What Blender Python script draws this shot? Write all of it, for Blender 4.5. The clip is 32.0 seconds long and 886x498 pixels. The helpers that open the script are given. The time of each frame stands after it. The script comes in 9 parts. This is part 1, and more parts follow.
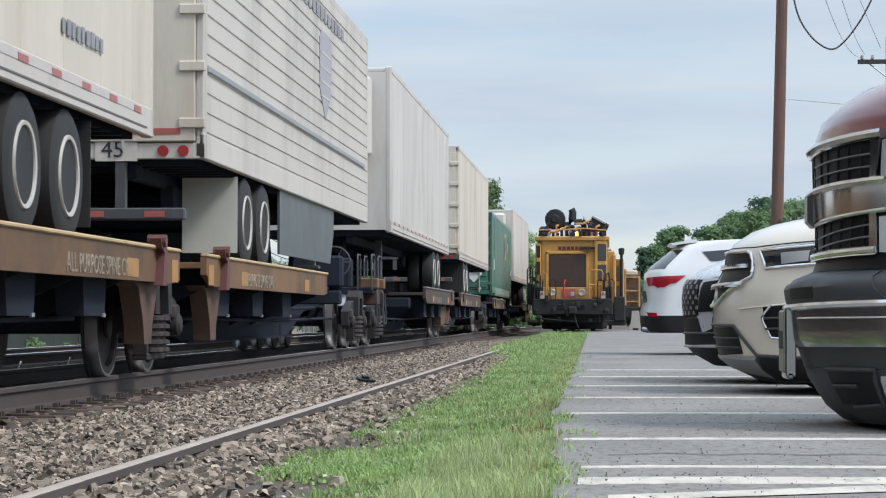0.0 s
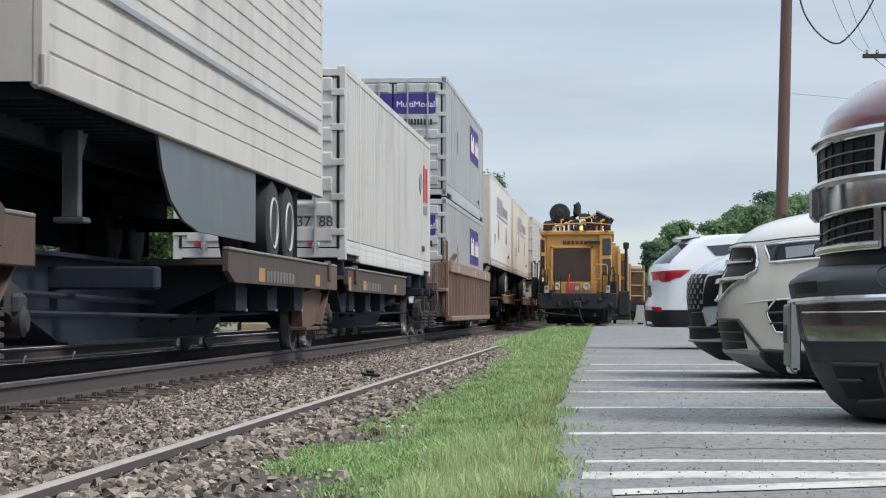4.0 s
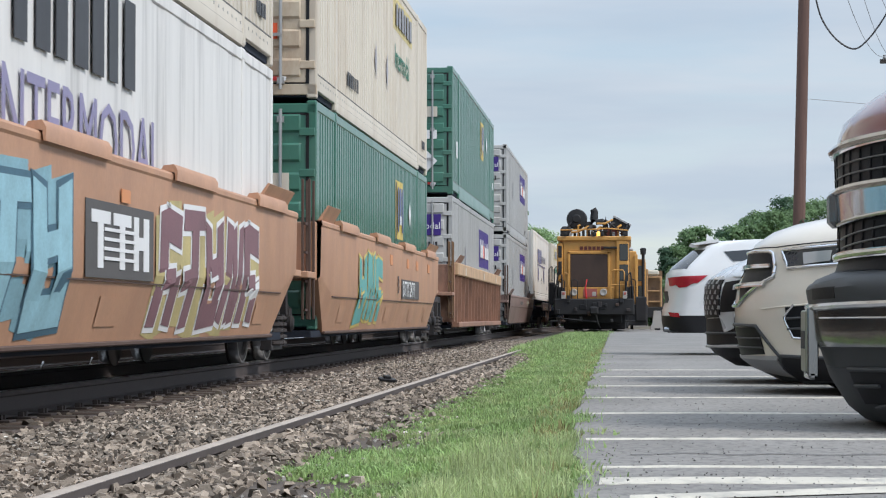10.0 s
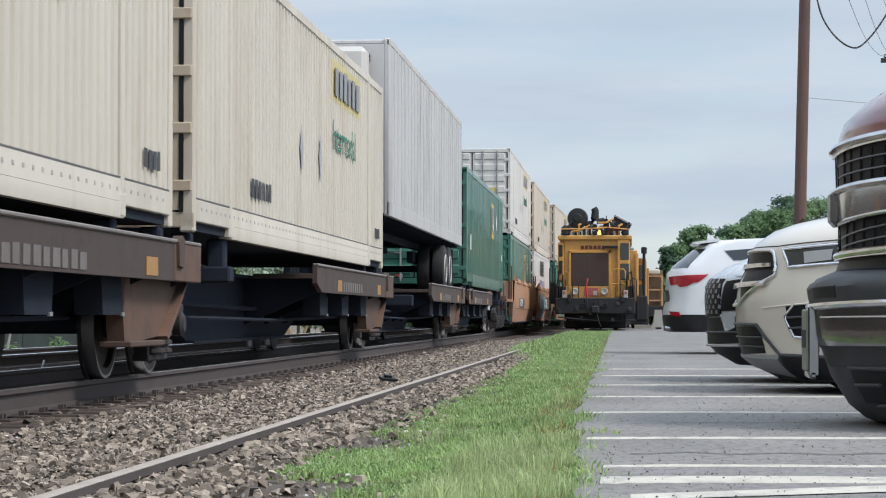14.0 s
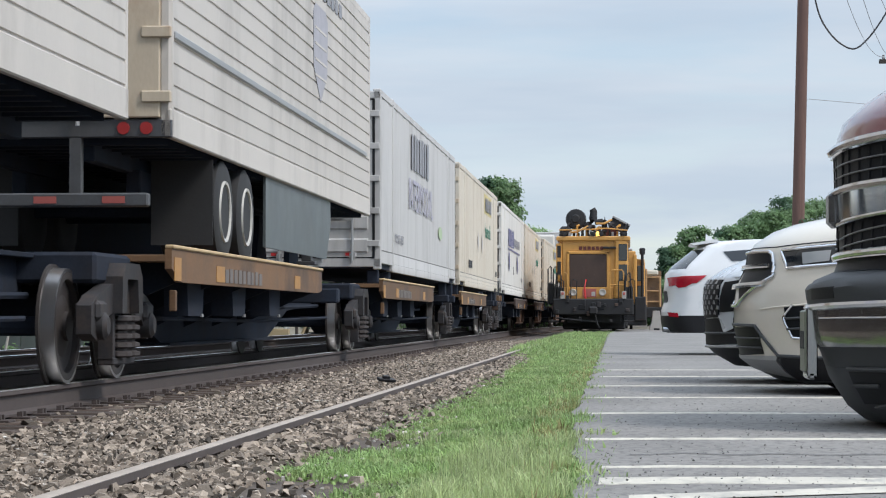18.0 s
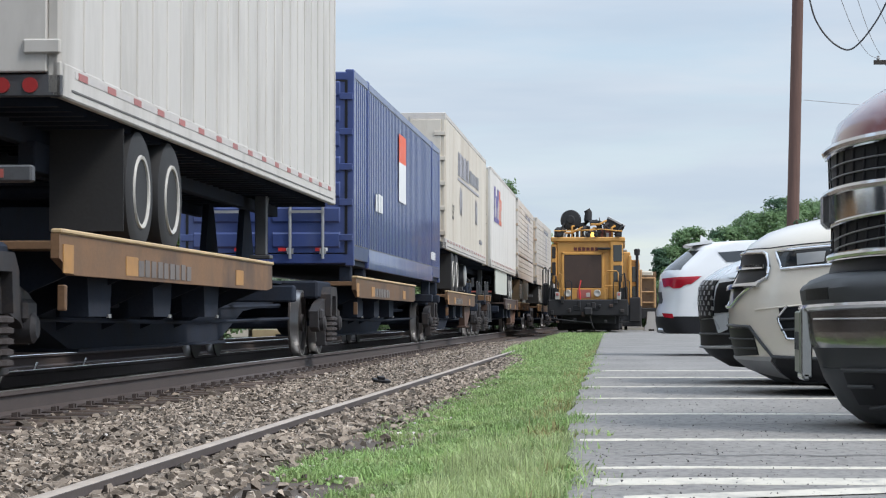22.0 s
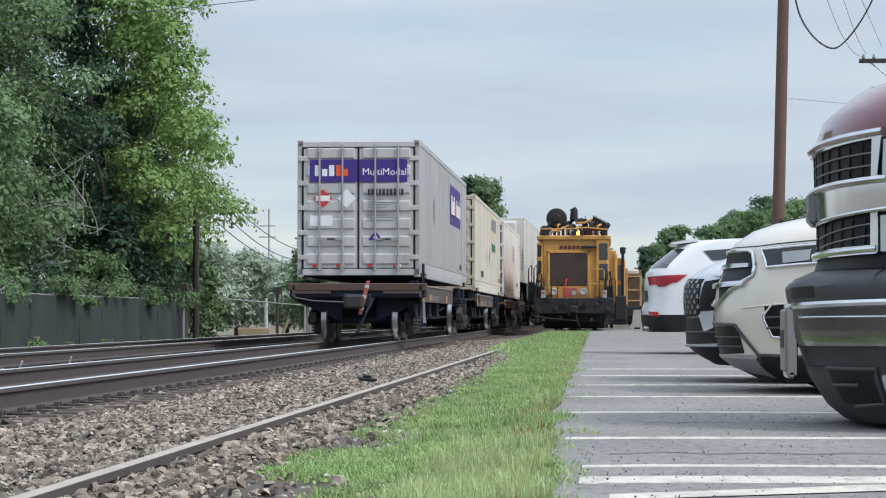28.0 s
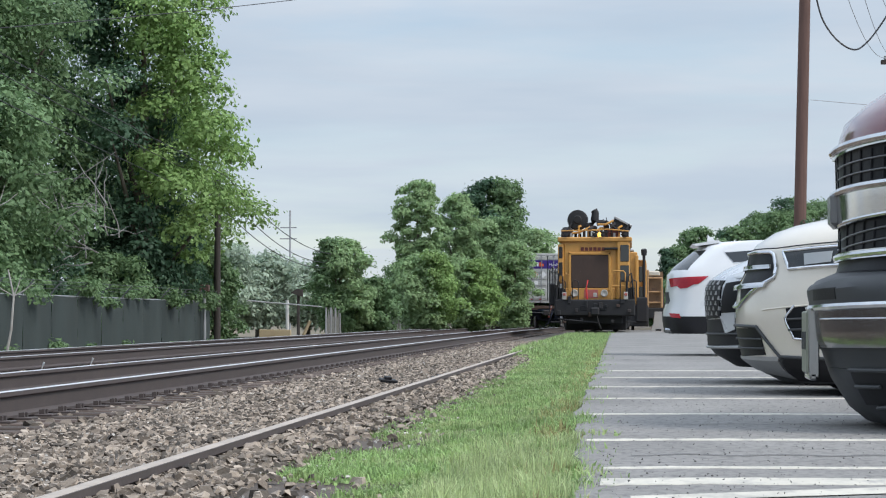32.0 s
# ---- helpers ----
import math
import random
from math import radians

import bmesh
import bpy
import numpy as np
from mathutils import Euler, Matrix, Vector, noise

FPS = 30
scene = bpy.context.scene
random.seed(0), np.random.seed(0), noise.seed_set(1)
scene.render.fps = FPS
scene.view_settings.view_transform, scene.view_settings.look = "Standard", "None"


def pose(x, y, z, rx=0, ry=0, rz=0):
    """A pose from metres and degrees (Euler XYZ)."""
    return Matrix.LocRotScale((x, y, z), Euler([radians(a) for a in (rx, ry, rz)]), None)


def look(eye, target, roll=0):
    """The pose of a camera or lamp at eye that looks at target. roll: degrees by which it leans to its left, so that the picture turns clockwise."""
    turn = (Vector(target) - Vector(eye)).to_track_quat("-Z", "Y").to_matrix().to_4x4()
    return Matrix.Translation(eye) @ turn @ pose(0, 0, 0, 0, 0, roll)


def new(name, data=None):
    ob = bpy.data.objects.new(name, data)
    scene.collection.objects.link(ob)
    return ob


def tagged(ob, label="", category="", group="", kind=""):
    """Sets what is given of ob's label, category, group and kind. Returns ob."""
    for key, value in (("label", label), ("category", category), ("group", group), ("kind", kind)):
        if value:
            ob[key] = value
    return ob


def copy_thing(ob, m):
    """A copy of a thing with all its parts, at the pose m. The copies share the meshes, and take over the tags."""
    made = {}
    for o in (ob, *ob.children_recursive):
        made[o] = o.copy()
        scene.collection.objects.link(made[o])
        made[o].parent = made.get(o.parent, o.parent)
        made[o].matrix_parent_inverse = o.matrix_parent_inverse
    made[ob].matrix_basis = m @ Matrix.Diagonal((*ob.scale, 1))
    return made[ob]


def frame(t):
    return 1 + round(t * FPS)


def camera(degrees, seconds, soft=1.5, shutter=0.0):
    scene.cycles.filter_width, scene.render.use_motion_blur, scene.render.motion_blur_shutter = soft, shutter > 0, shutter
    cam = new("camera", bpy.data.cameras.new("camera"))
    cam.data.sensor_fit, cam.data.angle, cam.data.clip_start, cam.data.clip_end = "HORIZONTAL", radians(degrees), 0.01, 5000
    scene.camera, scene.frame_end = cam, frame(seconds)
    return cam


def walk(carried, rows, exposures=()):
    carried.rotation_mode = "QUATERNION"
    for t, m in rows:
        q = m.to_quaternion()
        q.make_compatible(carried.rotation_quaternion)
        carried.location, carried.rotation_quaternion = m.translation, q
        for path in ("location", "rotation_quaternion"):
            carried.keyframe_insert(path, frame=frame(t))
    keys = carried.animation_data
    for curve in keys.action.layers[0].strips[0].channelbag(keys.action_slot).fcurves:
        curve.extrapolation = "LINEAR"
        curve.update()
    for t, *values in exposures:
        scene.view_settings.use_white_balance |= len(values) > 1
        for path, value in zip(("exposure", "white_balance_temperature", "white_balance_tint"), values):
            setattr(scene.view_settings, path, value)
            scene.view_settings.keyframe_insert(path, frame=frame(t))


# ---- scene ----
SECONDS = 32.0
FOCAL = 4080.0
EYE = (0.0, 0.0, 0.55)
cam = camera(2 * math.degrees(math.atan(784 / FOCAL)), SECONDS, soft=1.15, shutter=0.04)


def aim(side, lift):
    """The pose of the standing camera, turned by a small sideways and upward sway."""
    yaw = math.degrees(math.atan((331 + side) / FOCAL))
    tilt = math.degrees(math.atan((122 + lift) / FOCAL))
    return pose(*EYE, 90 + tilt, 0, yaw)


SWAY = [
    (0, -39.9, -1.5), (0.5, -39.8, -3), (1, -38.3, -1.5), (1.5, -39.8, -1.6), (2, -42.8, -4.6), (2.5, -32.1, -8.4), (3, -29.1, -12.2), (3.5, -35.2,
    -12.3), (5.5, -6.1, -4.6), (6, -3.1, -3), (6.5, -6.1, -3.1), (7, -10.7, -6.1), (7.5, -13.8, -10.7), (8, -9.2, -9.2), (8.5, -12.2, -4.6), (9, -6.1,
    -3.1), (9.5, -1.5, -3), (10, -1.5, -1.5), (10.5, 0, -1.5), (11, 0, 0), (11.5, -3, 0), (12, -4.6, -1.5), (12.5, -10.7, -3), (13, -10.7, -4.6), (13.5,
    -3.1, -4.6), (14, 0, -3.1), (14.5, -3.1, -3), (16.5, -3, -1.5), (17, -3.1, -4.6), (17.5, -4.6, -3.1), (18, -3, -1.5), (18.5, -3.1, 0), (19, -4.6,
    1.5), (19.5, -3.1, 0), (20, -4.6, 0), (20.5, -12.2, 0), (21, -12.2, 1.5), (21.5, -4.6, 1.6), (22, -12.3, 0), (22.5, -33.6, -4.6), (23, -41.4, -7.6),
    (23.5, -44.4, -6.1), (24, -42.9, -6.1), (24.5, -42.9, -3.1), (25, -42.8, -3), (25.5, -41.4, -3.1), (27.5, -38.3, -3), (28, -37.5, -3), (28.5, -32.9,
    -1.5), (29, -27.5, -1.5), (29.5, -16.8, 0), (30, -13.8, 0), (30.5, -9.2, 0), (31, -4.6, 0), (31.5, -4.6, 0), (32, 0, 0),
]
walk(cam, [(t, aim(a, b)) for t, a, b in SWAY], exposures=[(t, e, 6430, 11) for t, e in (
    (0, 0.12), (2, 0.12), (3, 0.08), (6, 0.02), (7, 0.04), (9, 0.14), (10, 0.06), (12, 0.19), (14, 0.05), (17, 0.05), (18, 0.12), (22, 0.16), (24, 0.06), (25, 0.00), (28, 0.06), (32, 0.06))])

# ---- sky and sun ----
SUN_AZ, SUN_EL = 114.0, 48.0   # degrees clockwise from +y, degrees up


def build_sky():
    world = bpy.data.worlds.new("sky")
    scene.world = world
    world.use_nodes = True
    nt = world.node_tree
    nt.nodes.clear()
    out = nt.nodes.new("ShaderNodeOutputWorld")
    bg = nt.nodes.new("ShaderNodeBackground")
    sky = nt.nodes.new("ShaderNodeTexSky")
    sky.sky_type = 'NISHITA'
    sky.sun_disc = False
    sky.sun_elevation = radians(SUN_EL)
    sky.sun_rotation = radians(SUN_AZ)
    sky.air_density, sky.dust_density, sky.ozone_density = 1.0, 0.0, 2.0
    co = nt.nodes.new("ShaderNodeTexCoord")
    mp = nt.nodes.new("ShaderNodeMapping")
    mp.inputs["Scale"].default_value = (1.0, 1.0, 7.5)
    mp.inputs["Location"].default_value = (0.35, 0.2, 0.1)
    n1 = nt.nodes.new("ShaderNodeTexNoise")
    n1.inputs["Scale"].default_value = 4.2
    n1.inputs["Detail"].default_value = 6
    n1.inputs["Roughness"].default_value = 0.58
    n1.inputs["Distortion"].default_value = 0.35
    ramp = nt.nodes.new("ShaderNodeValToRGB")
    ramp.color_ramp.elements[0].position, ramp.color_ramp.elements[0].color = 0.36, (0.55, 0.55, 0.55, 1)
    ramp.color_ramp.elements[1].position, ramp.color_ramp.elements[1].color = 0.56, (0.96, 0.96, 0.96, 1)
    n2 = nt.nodes.new("ShaderNodeTexNoise")
    n2.inputs["Scale"].default_value = 5.0
    n2.inputs["Detail"].default_value = 5
    cr = nt.nodes.new("ShaderNodeValToRGB")
    cr.color_ramp.elements[0].position, cr.color_ramp.elements[0].color = 0.38, (4.35, 5.1, 5.95, 1)
    cr.color_ramp.elements[1].position, cr.color_ramp.elements[1].color = 0.62, (5.2, 5.8, 6.45, 1)
    mix = nt.nodes.new("ShaderNodeMix")
    mix.data_type = 'RGBA'
    ln = nt.links.new
    ln(co.outputs["Generated"], mp.inputs["Vector"])
    ln(mp.outputs["Vector"], n1.inputs["Vector"])
    ln(mp.outputs["Vector"], n2.inputs["Vector"])
    ln(n1.outputs["Fac"], ramp.inputs["Fac"])
    ln(n2.outputs["Fac"], cr.inputs["Fac"])
    ln(ramp.outputs["Color"], mix.inputs["Factor"])
    ln(sky.outputs["Color"], mix.inputs["A"])
    ln(cr.outputs["Color"], mix.inputs["B"])
    # an overcast sky is brightest overhead
    sep = nt.nodes.new("ShaderNodeSeparateXYZ")
    ln(co.outputs["Generated"], sep.inputs["Vector"])
    rise = nt.nodes.new("ShaderNodeMapRange")
    rise.inputs["From Min"].default_value, rise.inputs["From Max"].default_value = 0.12, 1.0
    rise.inputs["To Min"].default_value, rise.inputs["To Max"].default_value = 1.0, 2.7
    ln(sep.outputs["Z"], rise.inputs["Value"])
    vs = nt.nodes.new("ShaderNodeVectorMath")
    vs.operation = 'SCALE'
    ln(mix.outputs["Result"], vs.inputs[0])
    ln(rise.outputs["Result"], vs.inputs["Scale"])
    ln(vs.outputs["Vector"], bg.inputs["Color"])
    ln(bg.outputs["Background"], out.inputs["Surface"])
    bg.inputs["Strength"].default_value = 0.117
    sun = bpy.data.lights.new("sun", 'SUN')
    sun.energy, sun.angle, sun.color = 2.5, radians(14), (1.0, 0.95, 0.875)
    ob = new("sun", sun)
    a, e = radians(SUN_AZ), radians(SUN_EL)
    d = Vector((math.sin(a) * math.cos(e), math.cos(a) * math.cos(e), math.sin(e)))
    ob.matrix_world = look(d * 50, (0, 0, 0))


build_sky()

# ---- materials ----
MATS = {}


def mat(name, col, rough=0.6, metal=0.0, var=0.12, scale=2.0, bump=0.15, fine=40.0, stretch=(1, 1, 1),
        dirt=None, dirt_amount=0.0, dirt_scale=1.2, rand=0.0, coat=0.0, spec=0.5, trans=0.0, glow=None, island=0.0, thin=0.0):
    """A procedural surface: broad and fine variation, optional dirt patches, bump."""
    if name in MATS:
        return MATS[name]
    m = bpy.data.materials.new(name)
    m.use_nodes = True
    nt = m.node_tree
    b = nt.nodes["Principled BSDF"]
    ln, nn = nt.links.new, nt.nodes.new
    co = nn("ShaderNodeTexCoord")
    mp = nn("ShaderNodeMapping")
    mp.inputs["Scale"].default_value = stretch
    ln(co.outputs["Object"], mp.inputs["Vector"])
    n1 = nn("ShaderNodeTexNoise")
    n1.inputs["Scale"].default_value, n1.inputs["Detail"].default_value = scale, 4
    n2 = nn("ShaderNodeTexNoise")
    n2.inputs["Scale"].default_value, n2.inputs["Detail"].default_value = fine, 3
    ln(mp.outputs["Vector"], n1.inputs["Vector"])
    ln(mp.outputs["Vector"], n2.inputs["Vector"])
    add = nn("ShaderNodeMath")
    add.operation = 'MULTIPLY_ADD'
    add.inputs[1].default_value, add.inputs[2].default_value = 0.45, 0.0
    ln(n2.outputs["Fac"], add.inputs[0])
    summ = nn("ShaderNodeMath")
    summ.operation = 'MULTIPLY_ADD'
    summ.inputs[1].default_value = 0.8
    ln(n1.outputs["Fac"], summ.inputs[0])
    ln(add.outputs[0], summ.inputs[2])
    rng = nn("ShaderNodeMapRange")
    rng.inputs["From Min"].default_value, rng.inputs["From Max"].default_value = 0.35, 0.9
    rng.inputs["To Min"].default_value, rng.inputs["To Max"].default_value = 1 - var, 1 + var
    ln(summ.outputs[0], rng.inputs["Value"])
    last = rng.outputs["Result"]
    if rand or island:
        src = nn("ShaderNodeObjectInfo").outputs["Random"] if rand else nn("ShaderNodeNewGeometry").outputs["Random Per Island"]
        r2 = nn("ShaderNodeMapRange")
        amt = rand or island
        r2.inputs["To Min"].default_value, r2.inputs["To Max"].default_value = 1 - amt, 1 + amt
        ln(src, r2.inputs["Value"])
        mu = nn("ShaderNodeMath")
        mu.operation = 'MULTIPLY'
        ln(last, mu.inputs[0])
        ln(r2.outputs["Result"], mu.inputs[1])
        last = mu.outputs[0]
    vm = nn("ShaderNodeVectorMath")
    vm.operation = 'SCALE'
    vm.inputs[0].default_value = col
    ln(last, vm.inputs["Scale"])
    colour = vm.outputs["Vector"]
    if dirt:
        n3 = nn("ShaderNodeTexNoise")
        n3.inputs["Scale"].default_value, n3.inputs["Detail"].default_value = dirt_scale, 7
        n3.inputs["Roughness"].default_value = 0.65
        ln(mp.outputs["Vector"], n3.inputs["Vector"])
        r3 = nn("ShaderNodeMapRange")
        r3.inputs["From Min"].default_value, r3.inputs["From Max"].default_value = 0.48, 0.75
        r3.inputs["To Max"].default_value = dirt_amount
        ln(n3.outputs["Fac"], r3.inputs["Value"])
        mx = nn("ShaderNodeMix")
        mx.data_type = 'RGBA'
        mx.inputs["B"].default_value = (*dirt, 1)
        ln(r3.outputs["Result"], mx.inputs["Factor"])
        ln(colour, mx.inputs["A"])
        colour = mx.outputs["Result"]
    ln(colour, b.inputs["Base Color"])
    rr = nn("ShaderNodeMapRange")
    rr.inputs["To Min"].default_value, rr.inputs["To Max"].default_value = max(0.02, rough - 0.1), min(1, rough + 0.1)
    ln(n1.outputs["Fac"], rr.inputs["Value"])
    ln(rr.outputs["Result"], b.inputs["Roughness"])
    b.inputs["Metallic"].default_value = metal
    b.inputs["Specular IOR Level"].default_value = spec
    b.inputs["Coat Weight"].default_value = coat
    b.inputs["Coat Roughness"].default_value = 0.06
    b.inputs["Transmission Weight"].default_value = trans
    if glow:
        b.inputs["Emission Color"].default_value = (*glow[:3], 1)
        b.inputs["Emission Strength"].default_value = glow[3]
    if bump:
        bp = nn("ShaderNodeBump")
        bp.inputs["Strength"].default_value, bp.inputs["Distance"].default_value = bump, 0.01
        ln(summ.outputs[0], bp.inputs["Height"])
        ln(bp.outputs["Normal"], b.inputs["Normal"])
    if thin:
        tr, mx2 = nn("ShaderNodeBsdfTranslucent"), nn("ShaderNodeMixShader")
        mx2.inputs[0].default_value = thin
        ln(colour, tr.inputs["Color"])
        ln(b.outputs[0], mx2.inputs[1])
        ln(tr.outputs[0], mx2.inputs[2])
        ln(mx2.outputs[0], nt.nodes["Material Output"].inputs["Surface"])
    MATS[name] = m
    return m


GRIME = (0.10, 0.085, 0.07)
BRIGHTWHITE = mat("bright_white_paint", (0.64, 0.615, 0.575), 0.55, spec=0.2, var=0.05, dirt=(0.38, 0.35, 0.31), dirt_amount=0.45, dirt_scale=1.4, stretch=(1, 1, 0.25), fine=25)
GREYWHITE = mat("dull_grey_white_paint", (0.50, 0.49, 0.48), 0.55, spec=0.2, var=0.07, dirt=(0.22, 0.21, 0.2), dirt_amount=0.55, dirt_scale=1.4, stretch=(1, 1, 0.25), fine=25)
WHITE = mat("white_paint", (0.55, 0.525, 0.49), 0.55, spec=0.2, var=0.05, dirt=(0.26, 0.24, 0.21), dirt_amount=0.55, dirt_scale=1.4, stretch=(1, 1, 0.25), rand=0.06, fine=25)
CREAM = mat("cream_paint", (0.59, 0.54, 0.46), 0.55, spec=0.2, var=0.06, dirt=(0.30, 0.20, 0.12), dirt_amount=0.4, dirt_scale=1.3, stretch=(1, 1, 0.2), rand=0.05)
SILVER = mat("silver_grey_paint", (0.37, 0.37, 0.365), 0.42, spec=0.45, var=0.05, dirt=(0.16, 0.15, 0.14), dirt_amount=0.45, dirt_scale=1.2, stretch=(1, 1, 0.25), rand=0.05)
PALESILVER = mat("pale_silver_door_paint", (0.47, 0.465, 0.45), 0.45, spec=0.4, var=0.06, dirt=(0.24, 0.21, 0.18), dirt_amount=0.5, dirt_scale=1.6, stretch=(1, 1, 0.4))
DIRTYWHITE = mat("streaked_white_paint", (0.68, 0.67, 0.65), 0.55, spec=0.2, var=0.08, dirt=(0.2, 0.2, 0.2), dirt_amount=0.6, dirt_scale=1.6, stretch=(2, 2, 0.15))
GREEN = mat("green_paint", (0.048, 0.16, 0.115), 0.33, spec=0.5, coat=0.25, var=0.12, dirt=(0.12, 0.17, 0.14), dirt_amount=0.4, dirt_scale=1.3, stretch=(1, 1, 0.3), rand=0.08)
BLUE = mat("blue_paint", (0.04, 0.063, 0.19), 0.33, spec=0.5, coat=0.35, var=0.12, dirt=(0.09, 0.10, 0.13), dirt_amount=0.4, stretch=(1, 1, 0.3))
ALU = mat("ribbed_aluminium", (0.54, 0.50, 0.455), 0.5, 0.0, var=0.06, dirt=(0.22, 0.2, 0.18), dirt_amount=0.5, stretch=(1, 1, 0.3), rand=0.05)
PURPLE = mat("purple_decal", (0.045, 0.02, 0.19), 0.45, var=0.06)
ORANGE = mat("orange_decal", (0.75, 0.10, 0.03), 0.45, var=0.06)
DECALW = mat("white_decal", (0.75, 0.75, 0.75), 0.45, var=0.05)
DECALK = mat("black_decal", (0.03, 0.03, 0.035), 0.5, var=0.1)
DECALG = mat("green_decal", (0.02, 0.16, 0.10), 0.5, var=0.1)
FADEDYELLOW = mat("faded_yellow_decal", (0.58, 0.49, 0.24), 0.55, var=0.15, fine=15)
DECALY = mat("yellow_decal", (0.62, 0.48, 0.14), 0.5, var=0.1)
DECALB = mat("slate_blue_decal", (0.13, 0.13, 0.24), 0.5, var=0.1)
DECALF = mat("faded_slate_decal", (0.34, 0.33, 0.36), 0.5, var=0.2, fine=12)
DECALR = mat("red_decal", (0.55, 0.03, 0.03), 0.45, var=0.1)
DECALGREY = mat("grey_decal", (0.25, 0.25, 0.27), 0.5, var=0.15, fine=15)
RUST = mat("rusty_brown_paint", (0.085, 0.05, 0.037), 0.75, var=0.25, dirt=(0.05, 0.035, 0.028), dirt_amount=0.8, dirt_scale=2.0, rand=0.15)
WELLRED = mat("brown_red_paint", (0.27, 0.17, 0.135), 0.75, var=0.25, dirt=(0.08, 0.052, 0.04), dirt_amount=0.7, dirt_scale=2.0, stretch=(1, 1, 0.5), rand=0.12)
TAN = mat("tan_brown_paint", (0.49, 0.27, 0.165), 0.55, var=0.18, dirt=(0.34, 0.18, 0.115), dirt_amount=0.6, dirt_scale=1.3, stretch=(1, 1, 0.5), rand=0.06)
WELLBROWN = mat("dull_brown_paint", (0.23, 0.15, 0.125), 0.5, var=0.14, dirt=(0.10, 0.065, 0.055), dirt_amount=0.7, stretch=(1, 1, 0.4))
APRON = mat("yellow_brown_deck_paint", (0.165, 0.088, 0.041), 0.65, var=0.3, dirt=(0.05, 0.033, 0.027), dirt_amount=1.0, dirt_scale=1.1, rand=0.2)
APRONTOP = mat("worn_deck_edge", (0.50, 0.36, 0.19), 0.6, var=0.2, dirt=(0.25, 0.15, 0.09), dirt_amount=0.6, dirt_scale=3)
# grime colour tinted blue to carry the haze over the dark underside
UNDER = mat("hazy_blue_grimy_underframe", (0.024, 0.030, 0.044), 0.9, spec=0.15, var=0.3, dirt=(0.035, 0.026, 0.02), dirt_amount=0.4, dirt_scale=2.5)
TRUCKM = mat("grimy_cast_steel", (0.022, 0.020, 0.022), 0.7, var=0.3, dirt=(0.07, 0.045, 0.032), dirt_amount=0.6, dirt_scale=5)
WHEELM = mat("wheel_steel", (0.045, 0.038, 0.036), 0.6, 0.2, var=0.2)
TREAD = mat("bright_tread_steel", (0.36, 0.35, 0.35), 0.35, 1.0, var=0.05, bump=0.03)
RUBBER = mat("tyre_rubber", (0.022, 0.022, 0.023), 0.75, var=0.25)
RIM = mat("white_steel_rim", (0.50, 0.48, 0.44), 0.45, var=0.12, dirt=GRIME, dirt_amount=0.25, dirt_scale=6)
GALV = mat("galvanised_steel", (0.38, 0.38, 0.38), 0.45, 0.6, var=0.12)
BLACKP = mat("black_plastic", (0.010, 0.010, 0.012), 0.55, var=0.2, spec=0.3)
TEALSKIRT = mat("grey_skirt_panel", (0.085, 0.10, 0.105), 0.4, var=0.12, dirt=(0.08, 0.08, 0.07), dirt_amount=0.5)
PALESKIRT = mat("pale_skirt_panel", (0.55, 0.56, 0.50), 0.45, var=0.06)
# ---- mesh tools ----


